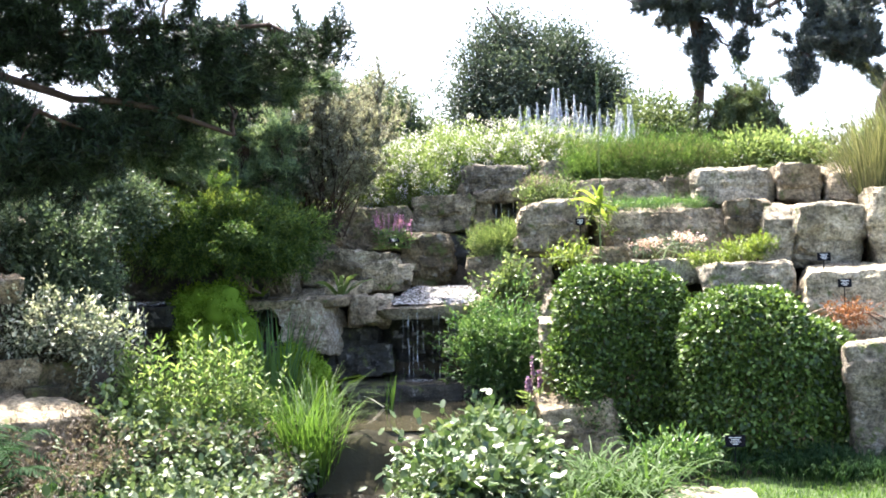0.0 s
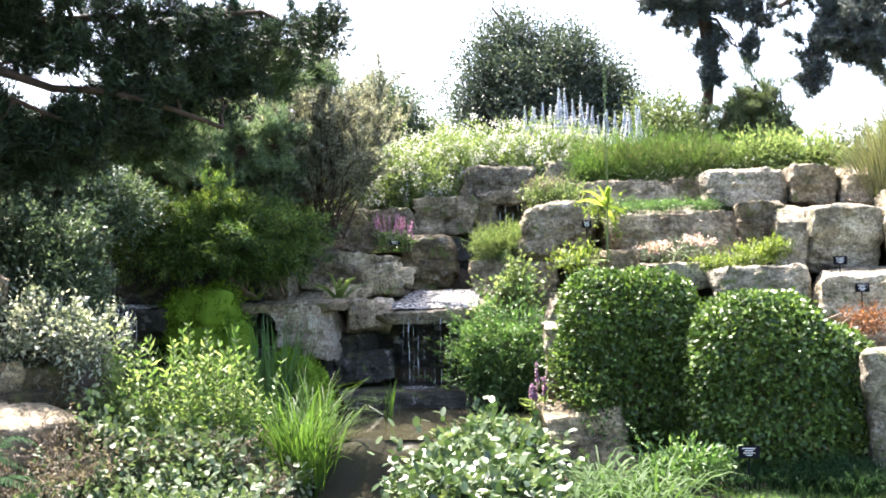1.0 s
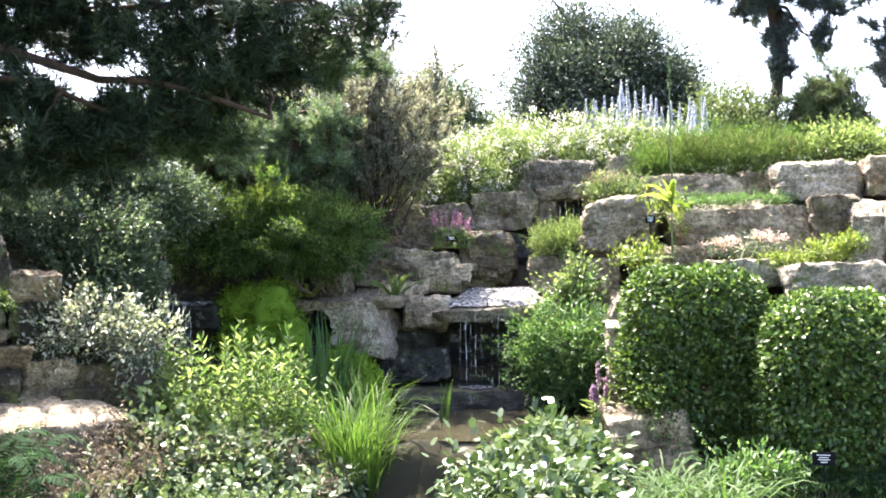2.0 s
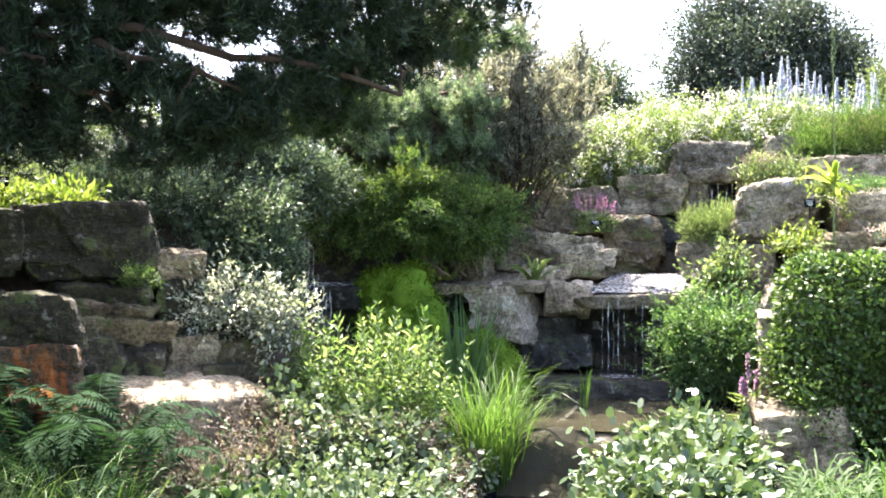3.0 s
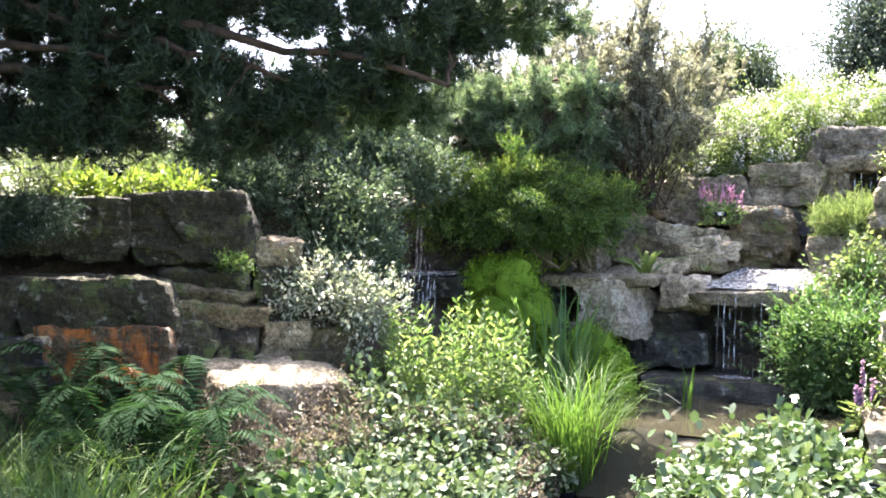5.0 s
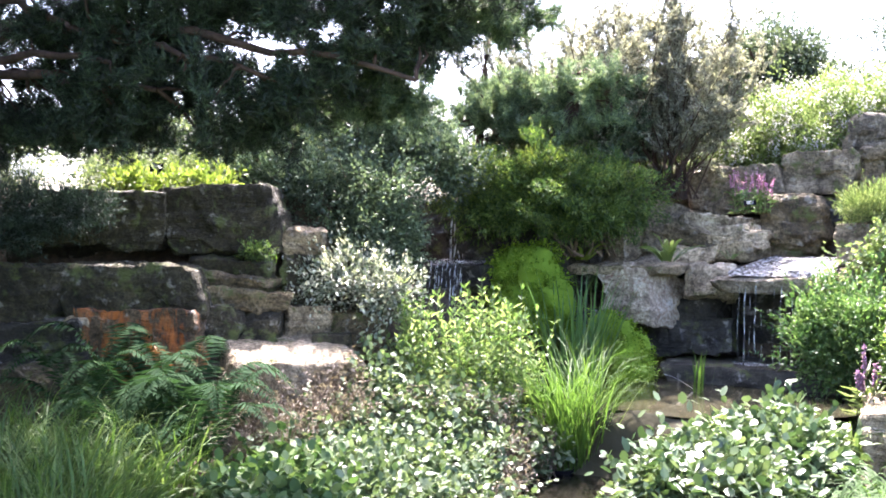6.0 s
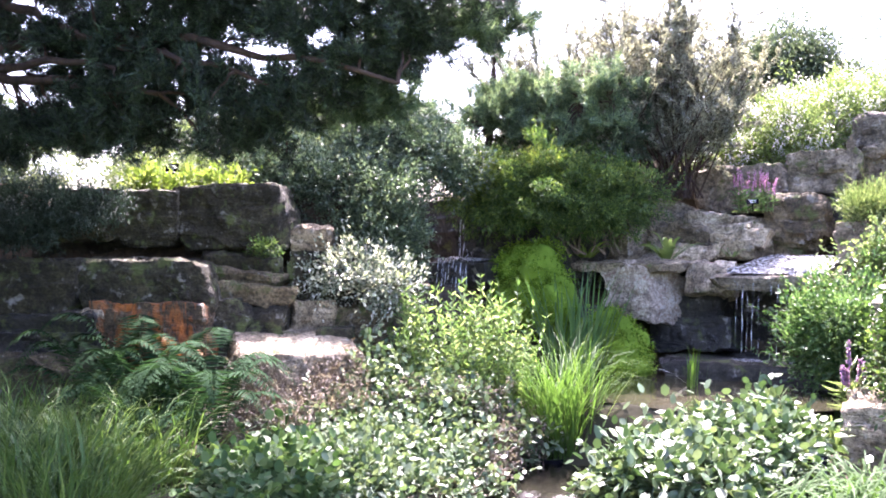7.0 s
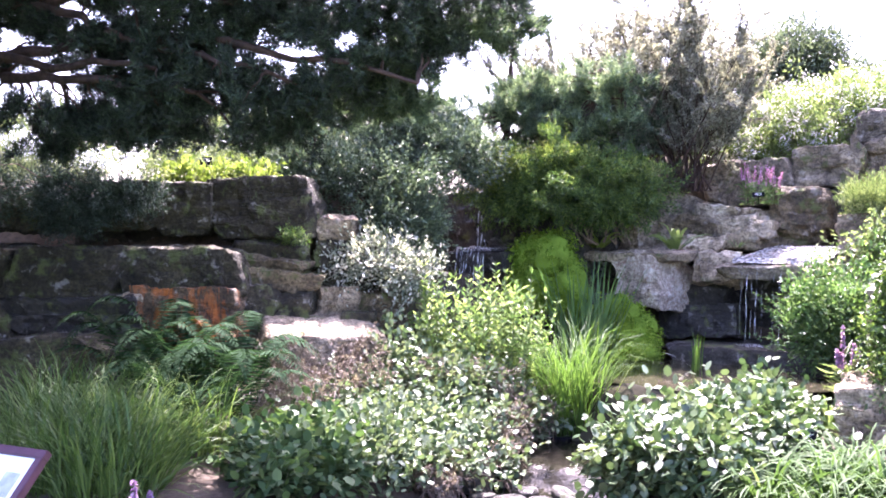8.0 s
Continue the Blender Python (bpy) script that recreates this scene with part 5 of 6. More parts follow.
def plume_tips(base, left, right, reach, n):
    """Ends of an uneven fan of stems over base, from left to right in degrees off the upright."""
    a = np.radians(rng.uniform(left, right, n))
    b = np.radians(rng.uniform(-22, 22, n))
    r = reach * rng.uniform(0.55, 1.05, n) * (1 - 0.22 * np.abs(a)) * (1 + 0.10 * np.sin(a * 17))
    return np.array(base) + np.stack((np.sin(a) * r, np.sin(b) * r, np.cos(a) * np.cos(b) * r), 1)


HEATHER = "tall grey-brown feathery shrub behind the juniper"
wispy("heather_shrub", HEATHER, [(-2.55, 9.4, 2.0)], plume_tips((-2.55, 9.4, 2.0), -50, 30, 2.25, 74), L_GREY)
wispy("heather_shrub", HEATHER, [(-1.75, 9.65, 2.05)], plume_tips((-1.75, 9.65, 2.05), -42, 31, 2.05, 58), L_GREY)
wispy("heather_shrub", "grey-green feathery shrub among taller ones", [(-2.5, 9.2, 2.0)], plume_tips((-2.5, 9.2, 2.0), -58, 45, 1.3, 34), L_SILVER)
for x, y, s in ((-1.85, 9.55, 0.24), (-2.35, 9.35, 0.24)):
    shrub("bank_shrub", "dark green low growth under the feathery shrubs", "shrub", [(x, y, gz(x, y) + 0.12, s, s * 0.8, 0.22)], 1500, 0.05, 0.02, L_SILVER, base=(x, y, gz(x, y)), group="bank shrubs", stems=8)
conifer("young_pine", "young bluish pine with sunlit tips behind the wall", (-3.6, 9.0, 1.9), (-3.3, 8.7, 3.5), 0.05,
        [((-3.5, 8.9, 2.5), (-2.9, 8.75, 2.9), 0.02), ((-3.6, 8.9, 2.5), (-4.3, 8.5, 2.8), 0.02), ((-3.4, 8.8, 2.8), (-2.0, 8.75, 2.95), 0.02), ((-3.35, 8.75, 3.1), (-2.3, 8.7, 3.2), 0.015)],
        [(-3.45, 8.7, 2.95, 0.40, 0.25, 0.24), (-3.0, 8.7, 3.12, 0.42, 0.25, 0.22), (-2.5, 8.7, 3.05, 0.42, 0.25, 0.24), (-2.1, 8.7, 3.10, 0.30, 0.22, 0.18), (-1.95, 8.75, 2.82, 0.22, 0.2, 0.16), (-2.85, 8.6, 2.75, 0.45, 0.22, 0.16), (-3.6, 8.5, 2.60, 0.40, 0.25, 0.2), (-2.35, 8.7, 2.70, 0.30, 0.2, 0.12), (-4.1, 8.3, 2.8, 0.5, 0.3, 0.35)],
        3400, L_YOUNG, dict(per=24, L=0.075, W=0.0038))

# green draping juniper over the falls
shrub("juniper_shrub", "low spreading juniper with bright green tips", "shrub",
      [(-3.05, 8.35, 2.10, 0.54, 0.45, 0.34), (-2.40, 8.45, 2.12, 0.6, 0.5, 0.40), (-1.92, 8.8, 2.05, 0.40, 0.35, 0.34), (-2.65, 8.25, 1.93, 0.5, 0.35, 0.2), (-2.1, 8.5, 1.88, 0.38, 0.35, 0.2)],
      52000, 0.055, 0.010, L_JUNIPER, base=(-2.3, 8.8, 1.5), clump=0.026, per=22, up=0.15, rough=0.4, fill=0.3, stems=30)
# Yellow-green leaves along the top put the juniper's sunlit tips into colour.
part("tip_foliage", (*leafy(8000, [(-3.05, 8.2, 2.34, 0.42, 0.3, 0.14), (-3.2, 8.1, 2.2, 0.25, 0.25, 0.12), (-2.4, 8.3, 2.4, 0.4, 0.25, 0.08), (-1.95, 8.6, 2.25, 0.25, 0.2, 0.08)], 0.045, 0.010, clump=0.03, per=12), L_YELLOW), bpy.data.objects["juniper_shrub"], "yellow-green tips coloured as sunlit", "stuff")

# silvery shrubs round the small fall
shrub("olive_shrub", "grey-green small-leaved shrub by the small fall", "shrub",
      [(-3.75, 7.2, 2.05, 0.55, 0.4, 0.45), (-3.42, 7.2, 1.9, 0.34, 0.33, 0.46), (-3.22, 7.2, 1.6, 0.20, 0.25, 0.40), (-4.2, 6.95, 2.15, 0.5, 0.4, 0.40), (-3.5, 6.95, 1.6, 0.38, 0.3, 0.35), (-4.7, 6.9, 2.3, 0.5, 0.4, 0.4), (-3.7, 7.7, 2.5, 0.5, 0.35, 0.45), (-3.15, 7.75, 2.35, 0.34, 0.3, 0.36), (-4.2, 7.6, 2.7, 0.5, 0.35, 0.4)],
      48000, 0.046, 0.021, L_SILVER, base=(-3.6, 7.2, 0.9), clump=0.04, per=10, stems=26)
shrub("variegated_shrub", "white-variegated shrub in front of the wall", "shrub",
      [(-3.38, 6.62, 1.40, 0.32, 0.25, 0.18), (-3.05, 6.7, 1.24, 0.26, 0.24, 0.2), (-3.55, 6.5, 1.26, 0.24, 0.2, 0.16)],
      7000, 0.045, 0.022, L_VARIEG, base=(-3.4, 6.75, 0.75), clump=0.05, per=8, stems=9, up=0.4, rough=0.6, sprigs=120)
# growth behind the wall top
for x, y in ((-4.98, 5.72), (-4.45, 6.15), (-4.75, 5.95)):
    shrub("yellow_plant", "bright yellow-green leafy plant on the wall top", "plant", [(x, y, 2.14, 0.22, 0.18, 0.13)], 430, 0.075, 0.034, L_YELLOW, base=(x, y, 2.0), group="wall-top plants", stems=8, stem_mat=STEM, up=0.8)
shrub("overhanging_juniper", "dull dark green juniper hanging over the wall", "shrub", [(-5.30, 4.62, 1.98, 0.46, 0.28, 0.24), (-4.88, 4.86, 1.90, 0.40, 0.25, 0.20), (-5.8, 4.2, 2.0, 0.5, 0.3, 0.28), (-4.62, 5.05, 1.92, 0.24, 0.18, 0.12), (-5.1, 4.6, 1.74, 0.4, 0.22, 0.16)],
      20000, 0.05, 0.009, L_DULL, base=(-5.4, 4.9, 1.95), clump=0.03, per=14, stems=18)
shrub("blue_flowers", "pale blue flowering plants behind the wall", "plant", [(-8.0, 5.9, 2.5, 0.5, 0.4, 0.3), (-7.7, 6.4, 2.38, 0.4, 0.3, 0.2)], 2600, 0.05, 0.02, L_FAR, base=(-7.8, 6.0, 2.1), stems=10, stem_mat=STEM)
part("bloom", (*leafy(2200, [(-8.0, 5.9, 2.65, 0.5, 0.4, 0.2), (-7.7, 6.4, 2.46, 0.4, 0.3, 0.12)], 0.03, 0.026, per=6, clump=0.03), P_BLUE), bpy.data.objects["blue_flowers"], "pale blue petals", "stuff")
shrub("far_shrub", "green shrubs beyond the wall", "shrub", [(-9.0, 9.5, 2.9, 1.4, 1.0, 0.6), (-6.5, 9.8, 2.9, 1.2, 1.0, 0.55), (-11, 7.5, 2.8, 1.2, 1.0, 0.6)], 16000, 0.11, 0.05, L_FAR, base=(-8.5, 9.5, 2.6), stems=12, clump=0.08)
shrub("small_heath", "small dark trailing plant in a wall joint", "plant", [(-3.80, 6.02, 1.58, 0.17, 0.12, 0.07)], 900, 0.03, 0.008, L_JUNIPER, base=(-3.8, 6.05, 1.5), stems=0, clump=0.02)

# ---- crest planting ----
for x, y, s, top in ((-1.45, 10.75, 0.36, 2.92), (-1.1, 10.8, 0.40, 3.12), (-0.7, 10.8, 0.42, 3.20), (-0.3, 10.9, 0.42, 3.24), (0.1, 10.9, 0.40, 3.26), (0.5, 10.95, 0.42, 3.28), (0.9, 11.0, 0.40, 3.24), (1.25, 11.05, 0.38, 3.16),
                     (-0.6, 10.42, 0.28, 2.84), (-1.15, 10.42, 0.30, 2.72), (-1.5, 10.4, 0.22, 2.62), (-0.2, 10.62, 0.24, 3.02), (0.45, 10.68, 0.26, 3.04), (-0.9, 10.55, 0.28, 2.98)):
    low = gz(x, y)
    blob = (x, y, (low + top) / 2 + 0.05, s, s * 0.8, (top - low) / 2)
    ob = shrub("flowering_perennial", "fresh green perennial with pale lilac flowers", "plant", [blob], 5200, 0.044, 0.018, L_CREST, base=(x, y, low), group="crest perennials", stems=12, stem_mat=STEM, up=0.5, rough=0.5, sprigs=90)
    n = 80
    c, _ = in_blobs(n, [(x, y - 0.05, blob[2] + 0.06, s * 1.08, s * 0.85, blob[5] * 1.05)], fill=0.05, rough=0.5)
    c = c[(c[:, 2] > blob[2] - 0.1) & (c[:, 1] < y + 0.2)]
    q = np.repeat(c, 16, 0) + rng.normal(size=(len(c) * 16, 3)) * 0.030
    part("bloom", (*small_leaves(q, rand_dirs(len(q)) + UP * 0.4, 0.022 * rng.uniform(0.6, 1.2, len(q)), 0.018), P_WHITE), ob, "pale lilac petals", "stuff")


def spire(x, y, h, mat, label):
    z = gz(x, y)
    ob = thing("delphinium", (x, y, z), label, "flower", "flower spires")
    tip = (x + rng.normal() * 0.04, y, z + h)
    p = bend((x, y, z), tip, 0, 0.02, 8)
    part("stem", (*tubes([p], [(0.008, 0.004)], 5), STEM, True), ob)
    m = 300
    s = rng.uniform(0.52, 1.0, m)
    P = np.array((x, y, z)) + (np.array(tip) - np.array((x, y, z))) * s[:, None]
    D = rand_dirs(m) * (1, 1, 0.4) + UP * 0.15
    part("flower_spike", (*small_leaves(P, D, 0.050 * (1.25 - 1.05 * (s - 0.52) / 0.48), 0.022), mat), ob, "pale blue flower spike")
    q = rng.uniform(0.05, 0.5, 40)
    P = np.array((x, y, z)) + (np.array(tip) - np.array((x, y, z))) * q[:, None]
    part("foliage", (*small_leaves(P, rand_dirs(40) * (1, 1, 0.3) + UP * 0.3, 0.13, 0.05), L_SHRUB), ob)


for i in range(27):
    x = 0.46 + 1.48 * (i + rng.uniform(-0.4, 0.4)) / 26
    h = 0.86 + 0.30 * math.exp(-((x - 0.95) / 0.35) ** 2) + rng.uniform(-0.1, 0.08)
    spire(x, 11.3 + rng.uniform(-0.2, 0.25), h, P_BLUE, "tall pale blue flower spire on the crest")

shrub("lavender_shrub", "feathery grey-green shrub along the crest", "shrub", [(1.45, 10.5, 2.80, 0.42, 0.4, 0.30), (1.95, 10.5, 2.84, 0.50, 0.4, 0.32), (2.45, 10.5, 2.82, 0.42, 0.35, 0.30), (1.15, 10.4, 2.74, 0.28, 0.3, 0.22)],
      22000, 0.055, 0.009, L_MEADOW, base=(1.9, 10.5, 2.5), clump=0.05, per=12, up=0.9, wild=0.6, stems=30, stem_mat=STEM)
part("tip_foliage", (*leafy(5000, [(1.5, 10.45, 2.9, 0.5, 0.35, 0.15), (2.1, 10.45, 2.92, 0.55, 0.35, 0.17), (2.55, 10.45, 2.86, 0.4, 0.3, 0.14)], 0.06, 0.008, clump=0.04, per=10, up=1.2, wild=0.5), L_TALL), bpy.data.objects["lavender_shrub"], "straw-green flowering tips", "stuff")
for x, y in ((3.0, 10.5), (3.35, 10.6), (3.7, 10.5), (4.4, 10.2)):
    shrub("broad_plant", "leafy green plant on the crest", "plant", [(x, y, 2.86, 0.3, 0.25, 0.24)], 1500, 0.075, 0.028, L_CREST, base=(x, y, gz(x, y)), group="crest leafy plants", stems=10, stem_mat=STEM, up=0.6)
tuft("ornamental_grass", "tall straw-green feathery grass among the rocks", "grass", 4.05, 9.3, 0.26, 1100, 1.12, 0.0065, L_TALL, z=2.22, arch=0.30, splay=0.34)
tuft("ornamental_grass", "tall straw-green feathery grass among the rocks", "grass", 4.5, 9.2, 0.32, 1200, 1.5, 0.0065, L_TALL, z=2.2, arch=0.25, splay=0.30)

# ---- terraces ----
shrub("thyme_mat", "flat green mat of creeping plants", "plant", [(1.75, 9.6, 2.30, 0.38, 0.22, 0.07), (2.2, 9.55, 2.29, 0.28, 0.2, 0.06), (1.4, 9.55, 2.28, 0.2, 0.15, 0.05)], 7000, 0.028, 0.012, L_SHRUB, base=(1.8, 9.6, 2.22), clump=0.02, per=10, stems=0)
shrub("rosemary_bush", "small feathery bright green bush on a ledge", "bush", [(0.16, 9.65, 1.95, 0.27, 0.22, 0.17), (0.33, 9.7, 1.98, 0.16, 0.16, 0.15), (-0.02, 9.6, 1.92, 0.13, 0.14, 0.13)], 7000, 0.055, 0.007, L_HERB, base=(0.18, 9.7, 1.76), clump=0.03, per=12, up=0.9, wild=0.5, stems=24, stem_mat=STEM)
shrub("stonecrop", "yellowish stonecrop with pinkish seed heads", "plant", [(0.62, 9.95, 2.48, 0.2, 0.15, 0.1), (0.88, 9.9, 2.46, 0.16, 0.15, 0.09)], 1600, 0.045, 0.016, L_HERB, base=(0.72, 9.95, 2.36), up=0.8, stems=14, stem_mat=STEM)
part("seed_bloom", (*leafy(700, [(0.66, 9.95, 2.60, 0.24, 0.15, 0.09)], 0.022, 0.016, clump=0.02, per=5), L_DRY), bpy.data.objects["stonecrop"], "pinkish-brown seed heads", "stuff")
shrub("yellow_plant", "yellow-leaved plant spilling between blocks", "plant", [(1.2, 9.25, 2.30, 0.17, 0.10, 0.07), (1.27, 9.15, 2.1, 0.06, 0.06, 0.2), (1.1, 9.2, 2.3, 0.15, 0.1, 0.05)], 420, 0.06, 0.02, L_YELLOW, base=(1.2, 9.3, 2.2), group="ledge yellow plants", stems=6, stem_mat=STEM)
shrub("yellow_plant", "yellow-leaved plant spilling between blocks", "plant", [(0.95, 8.98, 1.80, 0.24, 0.14, 0.05), (0.82, 9.05, 1.78, 0.2, 0.1, 0.03)], 420, 0.06, 0.020, L_YELLOW, base=(0.95, 9.05, 1.74), group="ledge yellow plants", stems=6, stem_mat=STEM)
shrub("stonecrop_mat", "yellow-green stonecrop mat over a ledge", "plant", [(2.2, 8.72, 1.73, 0.24, 0.12, 0.06), (2.55, 8.75, 1.80, 0.25, 0.14, 0.10), (2.72, 8.75, 1.86, 0.14, 0.1, 0.08)], 3400, 0.03, 0.016, L_YELLOW, base=(2.45, 8.8, 1.65), clump=0.02, stems=0)
fern("fern", "pale arching fern on the ledge", 0.98, 8.95, 12, 0.36, L_HERB, z=1.72, rise=0.5)
shrub("pink_flowers", "tufts of small pale pink flowers on a ledge", "plant", [(1.65, 9.0, 1.85, 0.2, 0.1, 0.05), (2.05, 9.0, 1.88, 0.2, 0.1, 0.06)], 900, 0.03, 0.012, L_SILVER, base=(1.85, 9.05, 1.74), stems=10, stem_mat=STEM)
part("bloom", (*leafy(420, [(1.65, 8.95, 1.88, 0.18, 0.08, 0.05), (2.05, 8.95, 1.94, 0.18, 0.08, 0.05)], 0.026, 0.024, clump=0.015, per=6), P_ROSE), bpy.data.objects["pink_flowers"], "pale pink petals", "stuff")
stalky("magenta_flowers", "magenta flower spikes on a ledge by the fall", "flower", -0.98, 9.75, 0.20, 0.08, 18, 0.44, 0.12, 0.018, L_SHRUB, z=1.92, lean=0.25, pairs=4, bare=0.02, flower=(P_PINK, 0.40, 0.018, 50))
tall = thing("foxtail_stalk", (1.19, 8.95, 1.75), "single tall bare flower stalk", "flower")
part("stem", (*tubes([bend((1.19, 8.95, 1.75), (1.2, 8.93, 3.62), 0, 0.01, 8)], [(0.009, 0.005)], 6), STEM, True), tall)
part("leaf", (*blades(np.tile((1.19, 8.95, 2.3), (9, 1)), rand_dirs(9) + UP * 0.8, 0.35, 0.05, 0.9), L_YELLOW), tall)
part("flower_spike", (*small_leaves(np.array((1.2, 8.93, 3.3)) + rng.uniform(0, 1, (120, 1)) * (0, 0, 0.32), rand_dirs(120), 0.025, 0.02), L_SILVER), tall)
tuft("hart_fern", "bright small strap-leaved fern beside the fall", "fern", -1.40, 8.70, 0.06, 22, 0.36, 0.042, L_HERB, z=1.49, arch=0.9, splay=1.3, single=18)
tuft("hart_fern", "yellowish small strap-leaved fern on the mossy ledge", "fern", -2.22, 8.68, 0.06, 18, 0.30, 0.036, L_YELLOW, z=1.49, arch=0.9, splay=1.3, single=16)
tuft("hart_fern", "small strap-leaved fern in a crack", "fern", -1.02, 9.28, 0.04, 9, 0.16, 0.022, L_HERB, z=1.50, arch=0.9, splay=1.2, single=9)

# clipped ivy shrubs
def laid_leaves(P, N, D, L, W):
    """Leaves that lie roughly in a surface: N their upper side, D the way of the tip; six triangles each."""
    D = unit(D - N * (D * N).sum(1, keepdims=True) * 0.6)
    S = unit(np.cross(N, D))
    N = np.cross(D, S)
    L, W = L[:, None], W[:, None]
    a, b = P + D * L * 0.25, P + D * L * 0.62
    m = P + D * L * 0.5 - N * W * 0.10
    V = np.stack((P, a + S * W * 0.5, b + S * W * 0.42, P + D * L - N * L * 0.10, b - S * W * 0.42, a - S * W * 0.5, m), 1).reshape(-1, 3)
    o = np.arange(len(P))[:, None] * 7
    F = np.concatenate([o + f for f in ((0, 1, 6), (1, 2, 6), (2, 3, 6), (3, 4, 6), (4, 5, 6), (5, 0, 6))], 1).reshape(-1, 3)
    return V, F


def clipped_shrub(label, lobes, n, L=0.048, W=0.031, power=3.0):
    """A shorn shrub: overlapping leaves on the skin of rounded blocks (x, y, z, rx, ry, rz, fall to the right)."""
    B = np.array(lobes, float)
    base = (B[0, 0], B[0, 1], float((B[:, 2] - B[:, 5]).min()))
    ob = thing("clipped_shrub", base, label, "shrub", "clipped shrubs")
    i = rng.choice(len(B), n, p=(B[:, 3] * B[:, 5]) / (B[:, 3] * B[:, 5]).sum())
    d = rand_dirs(n)
    u = d / (np.abs(d) ** power).sum(1, keepdims=True) ** (1 / power)
    N = unit(np.sign(u) * np.abs(u) ** (power - 1) / B[i, 3:6])
    lump = np.array([0.040 * noise.noise(Vector(q)) + 0.020 * noise.noise(Vector(q) * 2.7) for q in (u * B[i, 3:6] + B[i, :3]) * 3.4])
    deep = np.abs(rng.normal(size=n)) * 0.045 + (rng.uniform(size=n) < 0.22) * rng.uniform(0.05, 0.16, n) - (rng.uniform(size=n) < 0.05) * 0.03
    R = u * B[i, 3:6]
    R[:, 2] -= B[i, 6] * np.maximum(u[:, 0] + 0.1, 0) ** 1.4 * (R[:, 2] + B[i, 5])
    P = B[i, :3] + R + N * (lump - deep)[:, None]
    keep = np.ones(n, bool)
    for j, b in enumerate(B):
        q = (P - b[:3]) / (b[3:6] * 0.90)
        keep &= (i == j) | ((np.abs(q) ** power).sum(1) > 1)
    P, N = P[keep], N[keep]
    k = len(P)
    D = rng.normal(size=(k, 3)) * 0.6 + N * 0.75 - UP * 0.15
    up = unit(N * 0.8 + rng.normal(size=(k, 3)) * 0.75 + UP * 0.35)
    part("foliage", (*laid_leaves(P, up, D, L * rng.uniform(0.6, 1.15, k), W * rng.uniform(0.65, 1.1, k)), L_HEDGE), ob, kind="stuff")
    part("branching", (*stems_from(base, B[:, :6] * (1, 1, 1, 0.85, 0.85, 0.85), 40), TWIG, True), ob, kind="stuff")
    return ob


clipped_shrub("clipped dark green ivy shrub with a bright top", [(1.02, 8.05, 0.90, 0.38, 0.50, 0.80, 0.0), (1.44, 8.07, 0.86, 0.46, 0.52, 0.84, 0.04)], 40000)
clipped_shrub("larger clipped dark green ivy shrub with a sloping top", [(2.26, 7.52, 0.74, 0.62, 0.55, 0.76, 0.06), (2.84, 7.60, 0.62, 0.56, 0.48, 0.64, 0.30)], 53000)
shrub("trailing_ivy", "ivy trailing over the stone", "plant", [(0.85, 7.45, 0.62, 0.12, 0.12, 0.25), (1.0, 7.42, 0.4, 0.1, 0.08, 0.18), (0.72, 7.75, 0.85, 0.12, 0.15, 0.3)], 2200, 0.04, 0.026, L_HEDGE, base=(0.9, 7.7, 0.1), stems=8)
shrub("feathery_shrub", "fresh green feathery shrub beside the fall", "shrub", [(0.22, 8.6, 1.02, 0.40, 0.30, 0.34), (0.05, 8.5, 0.78, 0.34, 0.28, 0.32), (0.38, 8.5, 0.72, 0.32, 0.28, 0.34), (-0.12, 8.55, 1.0, 0.16, 0.16, 0.16)], 13000, 0.058, 0.018, L_SHRUB, base=(0.2, 8.6, 0.45), clump=0.04, per=10, up=0.5, stems=40, stem_mat=STEM, sprigs=160, rough=0.45)
shrub("creeper", "leafy creeper over the wet stone", "plant", [(0.28, 9.15, 1.5, 0.25, 0.12, 0.14), (-0.05, 8.85, 1.1, 0.12, 0.1, 0.3), (0.35, 9.2, 1.65, 0.1, 0.08, 0.12)], 1700, 0.05, 0.034, L_HERB, base=(0.3, 9.2, 1.2), stems=10, stem_mat=STEM)
stalky("purple_flowers", "purple flower spikes over strappy leaves", "flower", 0.44, 7.78, 0.12, 0.08, 7, 0.62, 0.2, 0.03, L_HERB, z=0.3, lean=0.1, pairs=5, bare=0.02, flower=(P_PURPLE, 0.26, 0.026, 80))
tuft("strappy_clump", "yellow-green strappy clump beside the stone", "plant", 0.42, 7.5, 0.16, 60, 0.42, 0.03, L_HERB, z=0.22, arch=0.8, splay=0.8)
shrub("low_herb", "low leafy green herb in front of the clipped shrub", "plant", [(1.55, 6.85, 0.22, 0.3, 0.2, 0.16), (1.35, 6.75, 0.18, 0.2, 0.2, 0.12)], 1500, 0.075, 0.025, L_SHRUB, base=(1.5, 6.85, 0.05), stems=16, stem_mat=STEM, up=0.6)
shrub("rust_plant", "low rusty-orange plant on the ledge", "plant", [(3.2, 7.75, 1.22, 0.16, 0.1, 0.07)], 500, 0.045, 0.016, P_ORANGE, base=(3.2, 7.8, 1.15), stems=6)
for x, y in ((-4.10, 4.98), (-3.86, 5.15)):
    fern("dead_fern", "rusty-brown withered fern against the wall", x, y, 9, 0.5, P_ORANGE, z=0.55, rise=1.6, group="withered ferns", slim=0.5)

